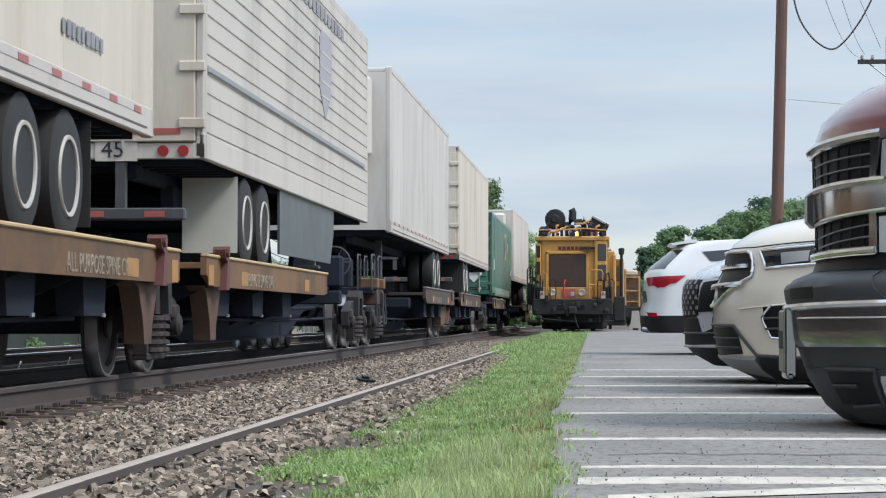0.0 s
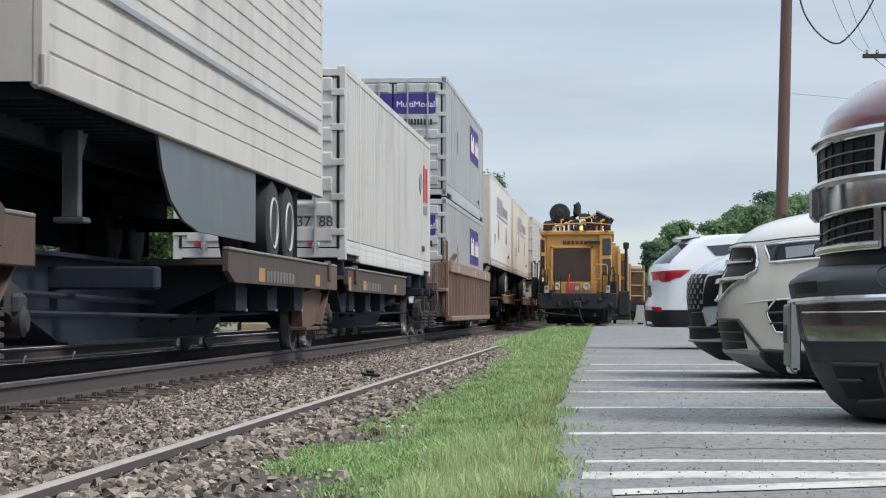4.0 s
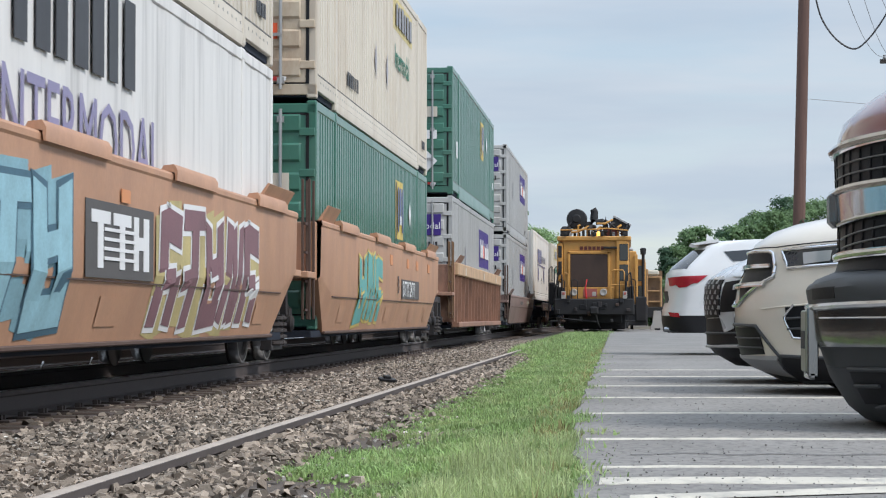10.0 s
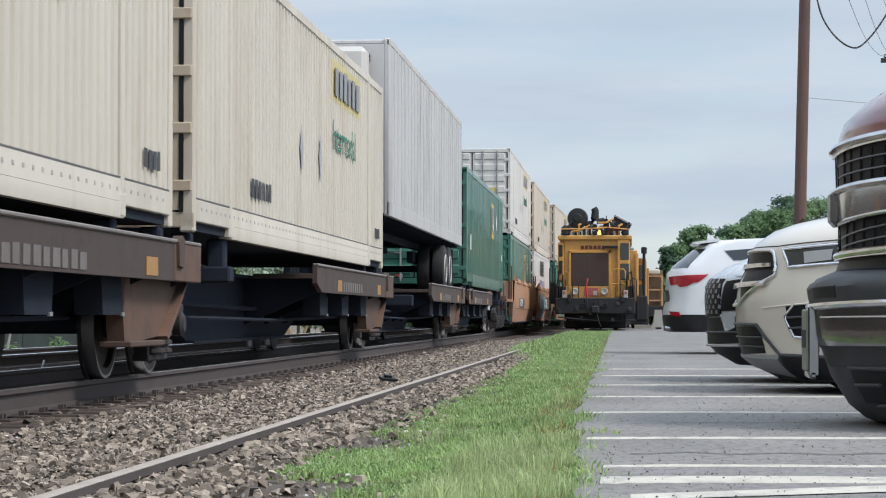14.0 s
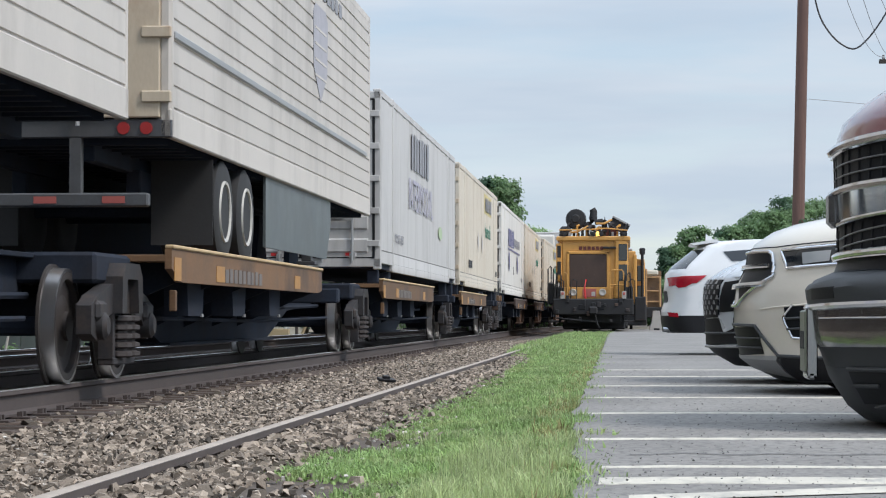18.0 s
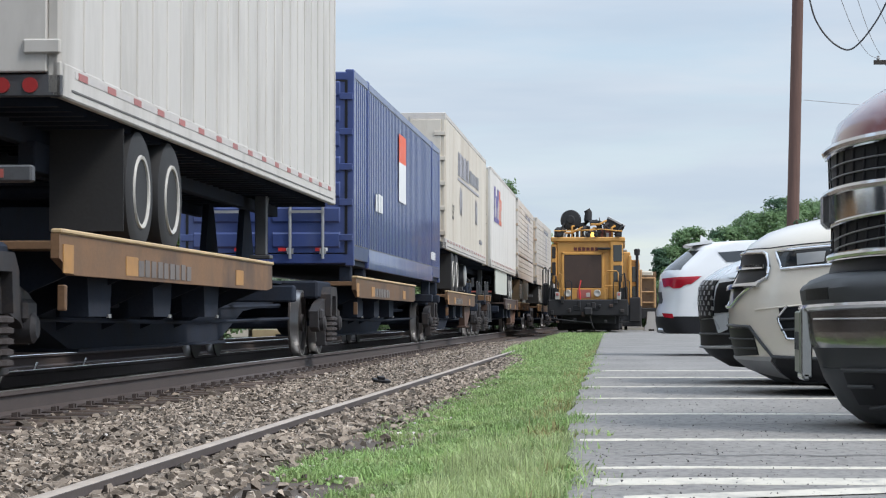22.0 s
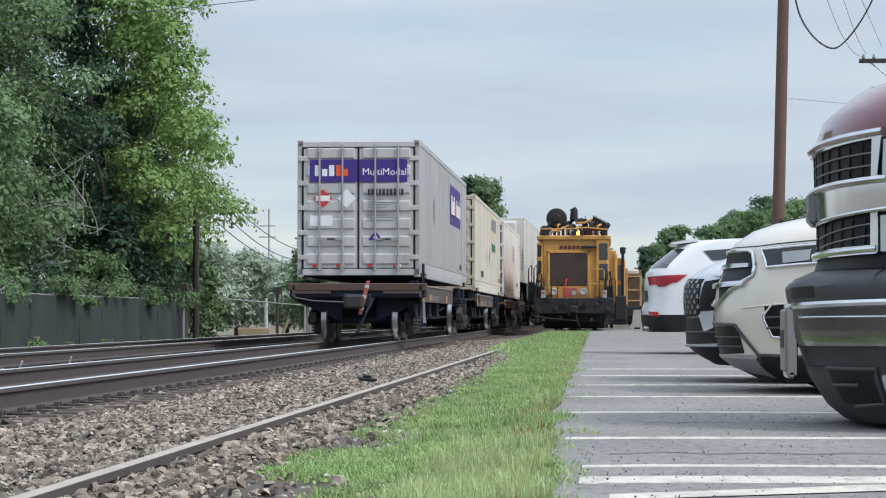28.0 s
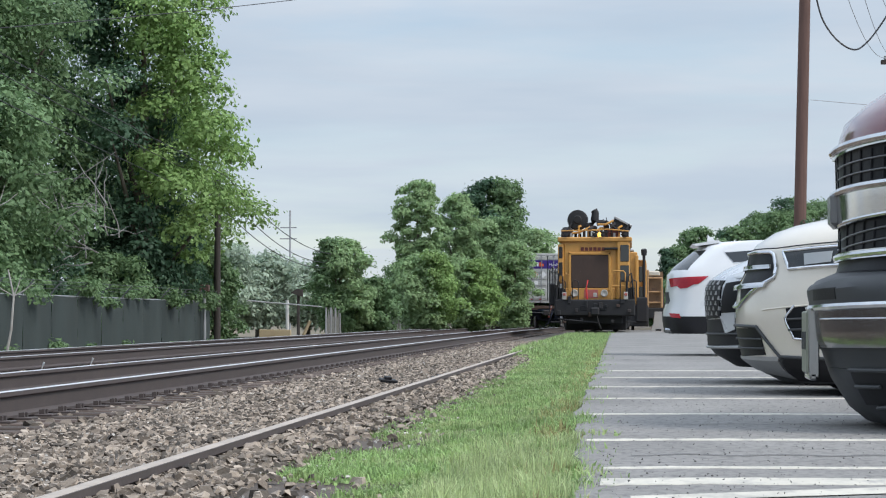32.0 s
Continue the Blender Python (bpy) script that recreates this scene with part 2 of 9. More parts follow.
class Shape:
    """Collects vertices and faces of one mesh."""

    def __init__(self):
        self.v, self.f = [], []

    def add(self, verts, faces):
        n = len(self.v)
        self.v += [tuple(p) for p in verts]
        self.f += [tuple(i + n for i in f) for f in faces]
        return self

    def box(self, x0, x1, y0, y1, z0, z1, c=0.0):
        if c <= 0:
            v = [(x, y, z) for x in (x0, x1) for y in (y0, y1) for z in (z0, z1)]
            return self.add(v, [(0, 1, 3, 2), (4, 6, 7, 5), (0, 4, 5, 1), (2, 3, 7, 6), (0, 2, 6, 4), (1, 5, 7, 3)])
        c = min(c, (x1 - x0) * 0.45, (y1 - y0) * 0.45, (z1 - z0) * 0.45)
        lo, hi = (x0, y0, z0), (x1, y1, z1)
        v, idx = [], {}
        for sx in (0, 1):
            for sy in (0, 1):
                for sz in (0, 1):
                    s = (sx, sy, sz)
                    for a in range(3):
                        p = [(hi[k] if s[k] else lo[k]) if k == a else (hi[k] - c if s[k] else lo[k] + c) for k in range(3)]
                        idx[(s, a)] = len(v)
                        v.append(p)
        f = []
        for a in range(3):
            b, d = [(1, 2), (0, 2), (0, 1)][a]
            for sa in (0, 1):
                q = []
                for sb, sd in ((0, 0), (1, 0), (1, 1), (0, 1)):
                    s = [0, 0, 0]
                    s[a], s[b], s[d] = sa, sb, sd
                    q.append(idx[(tuple(s), a)])
                f.append(q)
        for e in range(3):
            b, d = [(1, 2), (0, 2), (0, 1)][e]
            for sb in (0, 1):
                for sd in (0, 1):
                    s0, s1 = [0, 0, 0], [0, 0, 0]
                    s0[e], s1[e] = 0, 1
                    for s in (s0, s1):
                        s[b], s[d] = sb, sd
                    s0, s1 = tuple(s0), tuple(s1)
                    f.append([idx[(s0, b)], idx[(s1, b)], idx[(s1, d)], idx[(s0, d)]])
        for s in [(x, y, z) for x in (0, 1) for y in (0, 1) for z in (0, 1)]:
            f.append([idx[(s, 0)], idx[(s, 1)], idx[(s, 2)]])
        return self.add(v, f)

    def prism(self, poly, axis, a, b):
        """Extrudes a 2D outline along an axis. For x: (y, z); y: (x, z); z: (x, y)."""
        n = len(poly)

        def at(p, d):
            return {"x": (d, p[0], p[1]), "y": (p[0], d, p[1]), "z": (p[0], p[1], d)}[axis]
        v = [at(p, a) for p in poly] + [at(p, b) for p in poly]
        f = [tuple(range(n)), tuple(range(n, 2 * n))] + [(i, (i + 1) % n, n + (i + 1) % n, n + i) for i in range(n)]
        return self.add(v, f)

    def cyl(self, p0, p1, r, n=12, r2=None, caps=True):
        p0, p1 = Vector(p0), Vector(p1)
        d = (p1 - p0).normalized()
        u = d.orthogonal().normalized()
        w = d.cross(u)
        r2 = r if r2 is None else r2
        v = []
        for p, q in ((p0, r), (p1, r2)):
            for i in range(n):
                a = 2 * math.pi * i / n
                v.append(p + u * (q * math.cos(a)) + w * (q * math.sin(a)))
        f = [(i, (i + 1) % n, n + (i + 1) % n, n + i) for i in range(n)]
        if caps:
            f += [tuple(range(n)), tuple(range(n, 2 * n))]
        return self.add(v, f)

    def lathe(self, profile, centre, axis=(1, 0, 0), n=24):
        """Turns (along, radius) pairs about an axis."""
        d = Vector(axis).normalized()
        u = d.orthogonal().normalized()
        w = d.cross(u)
        c = Vector(centre)
        v, k = [], len(profile)
        for al, r in profile:
            for i in range(n):
                a = 2 * math.pi * i / n
                v.append(c + d * al + u * (r * math.cos(a)) + w * (r * math.sin(a)))
        f = []
        for j in range(k - 1):
            for i in range(n):
                f.append((j * n + i, j * n + (i + 1) % n, (j + 1) * n + (i + 1) % n, (j + 1) * n + i))
        f += [tuple(range(n)), tuple(range((k - 1) * n, k * n))]
        return self.add(v, f)

    def tube(self, pts, r, n=8):
        pts = [Vector(p) for p in pts]
        v, m = [], len(pts)
        for i, p in enumerate(pts):
            d = (pts[min(i + 1, m - 1)] - pts[max(i - 1, 0)]).normalized()
            ref = Vector((0, 0, 1)) if abs(d.z) < 0.95 else Vector((1, 0, 0))
            u = d.cross(ref).normalized()
            w = d.cross(u)
            rr = r[i] if isinstance(r, (list, tuple)) else r
            for k in range(n):
                a = 2 * math.pi * k / n
                v.append(p + u * (rr * math.cos(a)) + w * (rr * math.sin(a)))
        f = [(i * n + k, i * n + (k + 1) % n, (i + 1) * n + (k + 1) % n, (i + 1) * n + k) for i in range(m - 1) for k in range(n)]
        f += [tuple(range(n)), tuple(range((m - 1) * n, m * n))]
        return self.add(v, f)

    def grid(self, rows):
        """A skin through rows of points, all of one length."""
        k = len(rows[0])
        return self.add([p for r in rows for p in r],
                        [(j * k + i, j * k + i + 1, (j + 1) * k + i + 1, (j + 1) * k + i) for j in range(len(rows) - 1) for i in range(k - 1)])

    def data(self, name, smooth=35, fix=True):
        me = bpy.data.meshes.new(name)
        me.from_pydata(self.v, [], self.f)
        if fix and len(self.f) < 6000:
            bm = bmesh.new()
            bm.from_mesh(me)
            bmesh.ops.recalc_face_normals(bm, faces=bm.faces)
            bm.to_mesh(me)
            bm.free()
        if smooth:
            me.shade_smooth()
            me.set_sharp_from_angle(angle=radians(smooth))
        return me


def part(name, shape, material, parent=None, label="", at=None, smooth=35):
    """One mesh object under a thing or a part."""
    me = shape if isinstance(shape, bpy.types.Mesh) else shape.data(name, smooth)
    if not me.materials:
        me.materials.append(material)
    ob = new(name, me)
    ob.parent = parent
    if at is not None:
        ob.matrix_basis = at
    if label:
        ob["label"] = label
    return ob


def thing(name, label, category, at=None, group="", kind=""):
    ob = new(name)
    ob.empty_display_size = 0.2
    if at is not None:
        ob.matrix_basis = at
    return tagged(ob, label, category, group, kind)


LETTERS = {}


def lettering(text, height, depth=0.004):
    """A mesh of the words, lying in x-z and facing -y, its left foot at the origin."""
    key = (text, height)
    if key not in LETTERS:
        cu = bpy.data.curves.new("lettering", 'FONT')
        cu.body, cu.size, cu.extrude = text, height * 1.38, depth / 2
        cu.resolution_u = 2
        tmp = bpy.data.objects.new("lettering", cu)
        me = bpy.data.meshes.new_from_object(tmp)
        me.transform(Matrix.Rotation(radians(90), 4, 'X'))
        bpy.data.objects.remove(tmp)
        LETTERS[key] = me
    return LETTERS[key].copy()


# ---- the line ----
TX, ZR = -5.192, 0.02        # centre of the near main track, top of its rails
TX2 = -9.15                  # centre of the far main track
BEND = 88.0                  # beyond this the line bears gently right


def bear(y):
    d = max(0.0, min(y, 150.0) - BEND)
    return 0.00034 * d * d + (max(0.0, y - 150.0) * 2 * 0.00034 * (150.0 - BEND)) - 0.001225 * y


def heading(y):
    return -math.degrees(math.atan(2 * 0.00034 * max(0.0, min(y, 150.0) - BEND) - 0.001225))


def tail(t):
    """Where the rear of the last load is along the line at t seconds; the train slows a little."""
    return -561.48 + 22.519 * t - 0.026577 * t * t


MOVERS = []
CLOCK = [0, 2, 4, 6, 8, 10, 12, 14, 16, 18, 20, 22, 24, 25, 26, 27, 28, 29, 30, 31, 32]


def rides(ob, s, z=0.0):
    """Lets ob travel with the train, its origin s metres ahead of the train's tail."""
    MOVERS.append((ob, s, z))
    return ob


def seat_on_line(s, z, t):
    y = tail(t) + s
    return pose(TX + bear(y), y, ZR + z, 0, 0, heading(y))


# ---- containers ----
FADEDPURPLE = mat("faded_purple_decal", (0.15, 0.125, 0.32), 0.5, var=0.15)
FADEDORANGE = mat("faded_orange_red_decal", (0.62, 0.17, 0.11), 0.5, var=0.15)
STAINEDRAIL = mat("brown_stained_rail", (0.36, 0.29, 0.23), 0.6, var=0.2, dirt=(0.17, 0.11, 0.08), dirt_amount=0.9, dirt_scale=2.5, stretch=(1, 0.4, 1))
WORN = mat("worn_stained_white_paint", (0.47, 0.45, 0.43), 0.5, var=0.1, dirt=(0.24, 0.17, 0.13), dirt_amount=0.8, dirt_scale=1.6, stretch=(1, 1, 0.3))
RIVETGREY = mat("rivet_grey", (0.40, 0.385, 0.36), 0.6, var=0.2)
DOORCREAM = mat("stained_cream_door_paint", (0.50, 0.42, 0.32), 0.55, spec=0.3, var=0.1, dirt=(0.28, 0.15, 0.08), dirt_amount=0.7, dirt_scale=2.2, stretch=(1, 1, 0.4))
PALESTRIP = mat("pale_reflective_tape", (0.5, 0.46, 0.43), 0.4, var=0.15, fine=15)
DULLRED = mat("dull_red_tape", (0.36, 0.10, 0.085), 0.4, var=0.15, fine=15)
LINEGREY = mat("dark_line_grey", (0.12, 0.115, 0.11), 0.7, var=0.3)
LAMPRED = mat("dull_red_lamp", (0.30, 0.022, 0.022), 0.4, var=0.2, fine=20)
LEGGREY = mat("dull_grey_steel", (0.08, 0.082, 0.088), 0.55, 0.2, var=0.2, dirt=(0.04, 0.035, 0.03), dirt_amount=0.6)
CL, CW, CH = 16.15, 1.295, 2.9


def corrugated(x, y0, y1, z0, z1, pitch, depth, out=1, web=0.07):
    """A pressed side sheet with upright flutes; out: +1 when it faces +x."""
    pts, y = [], y0
    while y < y1 - 1e-6:
        for f, d in ((0.0, depth), (0.33, depth), (0.40, 0.0), (1.0 - web, 0.0)):
            pts.append((min(y + f * pitch, y1), x - d * out))
        y += pitch
    return Shape().grid([[(px, py, z0) for py, px in pts], [(px, py, z1) for py, px in pts]])


def panel(name, parent, y0, y1, z0, z1, m, label="", lift=0.004, x=CW):
    return part(name, Shape().box(x + lift - 0.003, x + lift + 0.002, y0, y1, z0, z1), m, parent, label)


def fluted_panel(name, parent, y0, y1, z0, z1, m, pitch, depth, label=""):
    """A decal that follows the flutes of the side sheet."""
    a = 0.14 + pitch * round((y0 - 0.14) / pitch)
    b = 0.14 + pitch * round((y1 - 0.14) / pitch)
    return part(name, corrugated(CW - 0.008, a, b, z0, z1, pitch, depth), m, parent, label, smooth=0)


def bars(parent, y0, y1, z0, z1, n, m, seed=1, x=CW, lift=0.006, slant=0.0):
    """Unreadable lettering as plain bars."""
    rnd = random.Random(seed)
    y = y0
    w = (y1 - y0) / n
    for i in range(n):
        a = w * (0.55 + 0.25 * rnd.random())
        part("letter_bar", Shape().box(x + lift - 0.003, x + lift + 0.003, y, y + a, z0, z1 - (z1 - z0) * 0.12 * rnd.random()), m, parent, smooth=0)
        y += w


def ovals(parent, y, z, m, x=CW):
    for dy in (-0.24, 0.24):
        sh = Shape()
        ring = [(y + dy + 0.17 * math.cos(a), z + 0.34 * math.sin(a)) for a in [2 * math.pi * i / 20 for i in range(20)]]
        sh.prism(ring, "x", x + 0.003, x + 0.009)
        part("oval_mark", sh, m, parent, smooth=0)


def words(parent, text, height, y, z, m, x=CW, lift=0.008, name="lettering"):
    return part(name, lettering(text, height), m, parent, at=pose(x + lift, y, z, 0, 0, 90), smooth=0)


def words_rear(parent, text, height, xx, z, m, y=-0.03):
    return part("lettering", lettering(text, height), m, parent, at=pose(xx, y, z), smooth=0)


def door_end(box, paint, w, z0, z1, y=0.0, bars_n=4, dark=BLACKP):
    """Two doors with pressed ribs, locking bars, hinges and a frame, facing -y."""
    part("door_sill", Shape().box(-w, w, y + 0.0, y + 0.05, z0 - 0.12, z0 + 0.02, 0.01), paint, box)
    part("door_header", Shape().box(-w, w, y, y + 0.05, z1 - 0.02, z1 + 0.1, 0.01), paint, box)
    for xx in (-w + 0.115, 0.0, w - 0.115):
        part("door_seal", Shape().box(xx - 0.021, xx + 0.021, y - 0.012, y + 0.03, z0 + 0.02, z1 - 0.02), dark, box)
    part("door_seal", Shape().box(-w + 0.11, w - 0.11, y - 0.012, y + 0.03, z1 - 0.045, z1 - 0.02), dark, box)
    part("door_gasket", Shape().box(-w + 0.10, w - 0.10, y + 0.022, y + 0.03, z0 + 0.02, z1 - 0.02), dark, box)
    for sgn in (-1, 1):
        a, b = (0.012, w - 0.13) if sgn > 0 else (-w + 0.13, -0.012)
        prof = [(z0 + 0.04, 0.02), (z0 + 0.04, -0.005)]
        n = 7
        for i in range(n):
            zz = z0 + (z1 - z0) * (i + 0.6) / n
            prof += [(zz - 0.12, -0.005), (zz - 0.09, -0.032), (zz + 0.09, -0.032), (zz + 0.12, -0.005)]
        prof += [(z1 - 0.04, -0.005), (z1 - 0.04, 0.02)]
        rows = []
        for xx, k in ((a, 0.0), (a + 0.07, 0.0), (a + 0.09, 1.0), (b - 0.09, 1.0), (b - 0.07, 0.0), (b, 0.0)):
            rows.append([(xx, y + (d if d > -0.01 or k else -0.005), z) for z, d in prof])
        sh = Shape().grid(rows)
        door = part("door", sh, paint, box)
        for k in range(bars_n // 2):
            xx = a + (b - a) * (0.30 + 0.42 * k)
            lb = Shape().cyl((xx, y - 0.055, z0 - 0.05), (xx, y - 0.055, z1 + 0.03), 0.022, 8)
            for zz in (z0 + 0.06, (z0 + z1) / 2, z1 - 0.1):
                lb.box(xx - 0.045, xx + 0.045, y - 0.065, y - 0.005, zz - 0.04, zz + 0.04)
            part("locking_bar", lb, GALV, door)
            part("bar_handle", Shape().box(xx - 0.02, xx + 0.33 * (1 if k == 0 else -1) + 0.02 * (1 if k else 0), y - 0.085, y - 0.06, z0 + 0.62, z0 + 0.66)
                 if k == 0 else Shape().box(xx - 0.33, xx + 0.02, y - 0.085, y - 0.06, z0 + 0.62, z0 + 0.66), GALV, door)
        for i in range(5):
            zz = z0 + (z1 - z0) * (i + 0.5) / 5
            e = (w - 0.02) * sgn
            part("hinge", Shape().box(min(e, e - 0.2 * sgn), max(e, e - 0.2 * sgn), y - 0.03, y + 0.01, zz - 0.05, zz + 0.05, 0.008), paint, door)
    for xx in (-0.85, -0.35, 0.3, 0.85):
        part("reflector", Shape().box(xx - 0.12, xx, y - 0.036, y - 0.03, z0 + 0.06, z0 + 0.11), DECALR, box)
        part("reflector", Shape().box(xx, xx + 0.06, y - 0.036, y - 0.03, z0 + 0.06, z0 + 0.11), DECALW, box)


def container(label, paint, doors_rear=True, pitch=0.26, rail=None, depth=0.03, doors=None, ribs=9, web=0.07):
    c = thing("shipping_container", label, "shipping container")
    rail = rail or paint
    part("floor", Shape().box(-CW + 0.05, CW - 0.05, 0.05, CL - 0.05, 0.02, 0.14), UNDER, c)
    part("side_wall", corrugated(CW - 0.012, 0.14, CL - 0.14, 0.30, CH - 0.12, pitch, depth, 1, web), paint, c, smooth=0)
    part("side_wall", corrugated(-CW + 0.012, 0.14, CL - 0.14, 0.30, CH - 0.12, 0.5, depth, -1), paint, c, smooth=0)
    part("roof", Shape().box(-CW + 0.05, CW - 0.05, 0.05, CL - 0.05, CH - 0.10, CH - 0.03, 0.01), paint, c)
    for sgn in (-1, 1):
        e = CW * sgn
        lo, hi = min(e, e - 0.07 * sgn), max(e, e - 0.07 * sgn)
        prof = [(e - 0.07 * sgn, 0.0), (e, 0.0), (e + 0.008 * sgn, 0.11), (e - 0.002 * sgn, 0.14), (e - 0.001 * sgn, 0.29), (e - 0.006 * sgn, 0.305), (e - 0.085 * sgn, 0.305)]
        part("bottom_rail", Shape().prism(prof, "y", 1.98, CL - 1.98), rail, c)
        if sgn > 0:
            for y0, y1 in ((0.1, 1.98), (CL - 1.98, CL - 0.1)):
                part("end_rail", Shape().box(e - 0.07, e - 0.002, y0, y1, 0.10, 0.305, 0.008), rail, c)
            # dark strip paints the shade where the wall sits back above the rail
            part("rail_seam", Shape().box(e - 0.05, e - 0.003, 0.14, CL - 0.14, 0.304, 0.32), LINEGREY, c)
            part("rail_groove", Shape().box(e - 0.01, e + 0.003, 2.1, CL - 2.1, 0.118, 0.128), LINEGREY, c)
        part("top_rail", Shape().box(lo, hi, 0.1, CL - 0.1, CH - 0.13, CH, 0.015), rail, c)
        for y in (0.0, CL - 0.13):
            part("corner_post", Shape().box(min(e, e - 0.13 * sgn), max(e, e - 0.13 * sgn), y, y + 0.13, 0.0, CH, 0.015), rail, c)
    for y in (1.98, CL - 1.98):
        part("lift_post", Shape().box(CW - 0.05, CW + 0.004, y - 0.06, y + 0.06, 0.0, CH + 0.01, 0.01).box(CW - 0.12, CW + 0.01, y - 0.09, y + 0.09, 0.0, 0.2, 0.02)
             .box(CW - 0.12, CW + 0.008, y - 0.09, y + 0.09, CH - 0.12, CH + 0.015, 0.02), rail, c)
    sh = Shape()
    for k in range(62 if paint in (CREAM, WHITE, BRIGHTWHITE, DIRTYWHITE) else 0):
        y = 0.4 + k * (CL - 0.8) / 61
        sh.box(CW - 0.004, CW + 0.002, y - 0.022, y + 0.022, 0.205, 0.235)
    if sh.f:
        part("rail_rivets", sh, RIVETGREY, c, smooth=0)["kind"] = "stuff"
    part("end_wall", Shape().box(-CW + 0.1, CW - 0.1, CL - 0.08, CL - 0.04, 0.1, CH - 0.1), paint, c)
    if doors_rear:
        door_end(c, doors or paint, CW, 0.16, CH - 0.14)
    else:
        sh = Shape().box(-CW + 0.1, CW - 0.1, 0.03, 0.07, 0.1, CH - 0.08)
        part("end_wall", sh, paint, c)
        for i in range(ribs):
            xx = -1.05 + i * 0.2625
            part("end_rib", Shape().box(xx - 0.05, xx + 0.05, 0.005, 0.035, 0.3, CH - 0.25, 0.015), paint, c)
    return c


def decal_multimodal(c, nose_front):
    y0 = CL - 6.6 if nose_front else 2.6
    fluted_panel("purple_panel", c, y0, y0 + 4.1, 1.5, 2.5, PURPLE, 0.26, 0.04, "purple decal panel with white and orange shapes")
    for i, (a, b, m) in enumerate(((0.25, 0.62, DECALW), (0.72, 1.05, DECALW), (1.15, 1.45, DECALW), (1.5, 1.72, ORANGE), (1.76, 1.92, ORANGE))):
        h = 2.24 if i in (0, 2) else 2.1
        panel("decal_bar", c, y0 + a, y0 + b, 1.76, h, m, lift=0.009)
    for i in range(9):
        panel("decal_bar", c, y0 + 2.15 + i * 0.19, y0 + 2.15 + i * 0.19 + 0.11, 1.76, 2.08 if i % 3 else 2.2, DECALW, lift=0.009)
    bars(c, CL - 12.2 if nose_front else 11.2, CL - 11.8 if nose_front else 11.6, 1.3, 1.9, 2, DECALGREY)
    bars(c, CL - 2.9, CL - 2.3, 0.42, 0.56, 4, DECALK)
    if nose_front:
        # decals on the doors
        part("purple_panel", Shape().box(-1.03, -0.02, -0.036, -0.032, 2.0, 2.48), PURPLE, c)
        part("purple_panel", Shape().box(0.02, 1.03, -0.036, -0.032, 2.0, 2.48), PURPLE, c)
        sh, so = Shape(), Shape()
        for k, x in enumerate((-0.92, -0.77, -0.62)):
            sh.box(x, x + 0.11, -0.042, -0.036, 2.13, 2.36 if k != 1 else 2.28)
        for x in (-0.47, -0.33):
            so.box(x, x + 0.11, -0.042, -0.036, 2.13, 2.36 if x < -0.4 else 2.28)
        part("decal_bar", sh, DECALW, c, smooth=0)
        part("decal_bar", so, ORANGE, c, smooth=0)
        words_rear(c, "MultiModal", 0.15, 0.08, 2.15, DECALW, -0.038)
        sh = Shape()
        for k in range(10):
            sh.box(0.2 + k * 0.078, 0.2 + k * 0.078 + 0.05, -0.042, -0.036, 1.72, 1.86)
        part("letter_block", sh, DECALK, c, smooth=0)
        sh = Shape()
        for r in range(9):
            sh.box(0.2, 0.2 + 0.35 + 0.3 * ((r * 37) % 10) / 10, -0.04, -0.036, 1.62 - r * 0.055, 1.64 - r * 0.055)
        part("letter_block", sh, DECALGREY, c, smooth=0)
        for x, m in ((-0.95, DECALR), (-0.45, DECALW)):
            part("hazard_diamond", Shape().prism([(x, 1.66), (x + 0.2, 1.86), (x + 0.4, 1.66), (x + 0.2, 1.46)], "y", -0.042, -0.034), m, c, smooth=0)
        part("hazard_diamond", Shape().box(-0.9, -0.6, -0.046, -0.041, 1.60, 1.72), DECALW, c, smooth=0)
        part("notice", Shape().box(-1.02, -0.55, -0.04, -0.034, 1.08, 1.3), DECALW, c, smooth=0)
        part("triangle_mark", Shape().prism([(0.2, 0.78), (0.52, 0.78), (0.36, 0.97)], "y", -0.042, -0.034), PURPLE, c, smooth=0)
        part("triangle_mark", Shape().prism([(0.3, 0.82), (0.42, 0.82), (0.36, 0.9)], "y", -0.047, -0.041), DECALW, c, smooth=0)
    return c


def decal_intermodal(c, nose_front):
    y0 = CL - 6.45 if nose_front else 2.7
    fluted_panel("yellow_panel", c, y0, y0 + 3.5, 2.12, 2.68, FADEDYELLOW, 0.24, 0.03)
    bars(c, y0 + 0.35, y0 + 3.2, 2.2, 2.6, 6, DECALGREY, 3, lift=0.01)
    words(c, "Intermodal", 0.42, y0 + 0.1, 1.46, DECALG)
    bars(c, CL - 1.2 if nose_front else CL - 1.4, CL - 0.5, 0.45, 0.62, 4, DECALK, 5)
    bars(c, 3.2, 4.6, 0.48, 0.68, 6, DECALK, 7)
    for y in (8.6, 6.9):
        part("diamond_mark", Shape().prism([(y, 0.95), (y + 0.13, 1.25), (y, 1.55), (y - 0.13, 1.25)], "x", CW + 0.002, CW + 0.006), DECALF, c, smooth=0)
    if nose_front:
        part("notice", Shape().box(0.35, 0.8, -0.046, -0.034, 1.35, 1.55), DECALY, c)
        part("notice", Shape().box(0.35, 0.8, -0.046, -0.034, 0.75, 0.95), ORANGE, c)
    return c


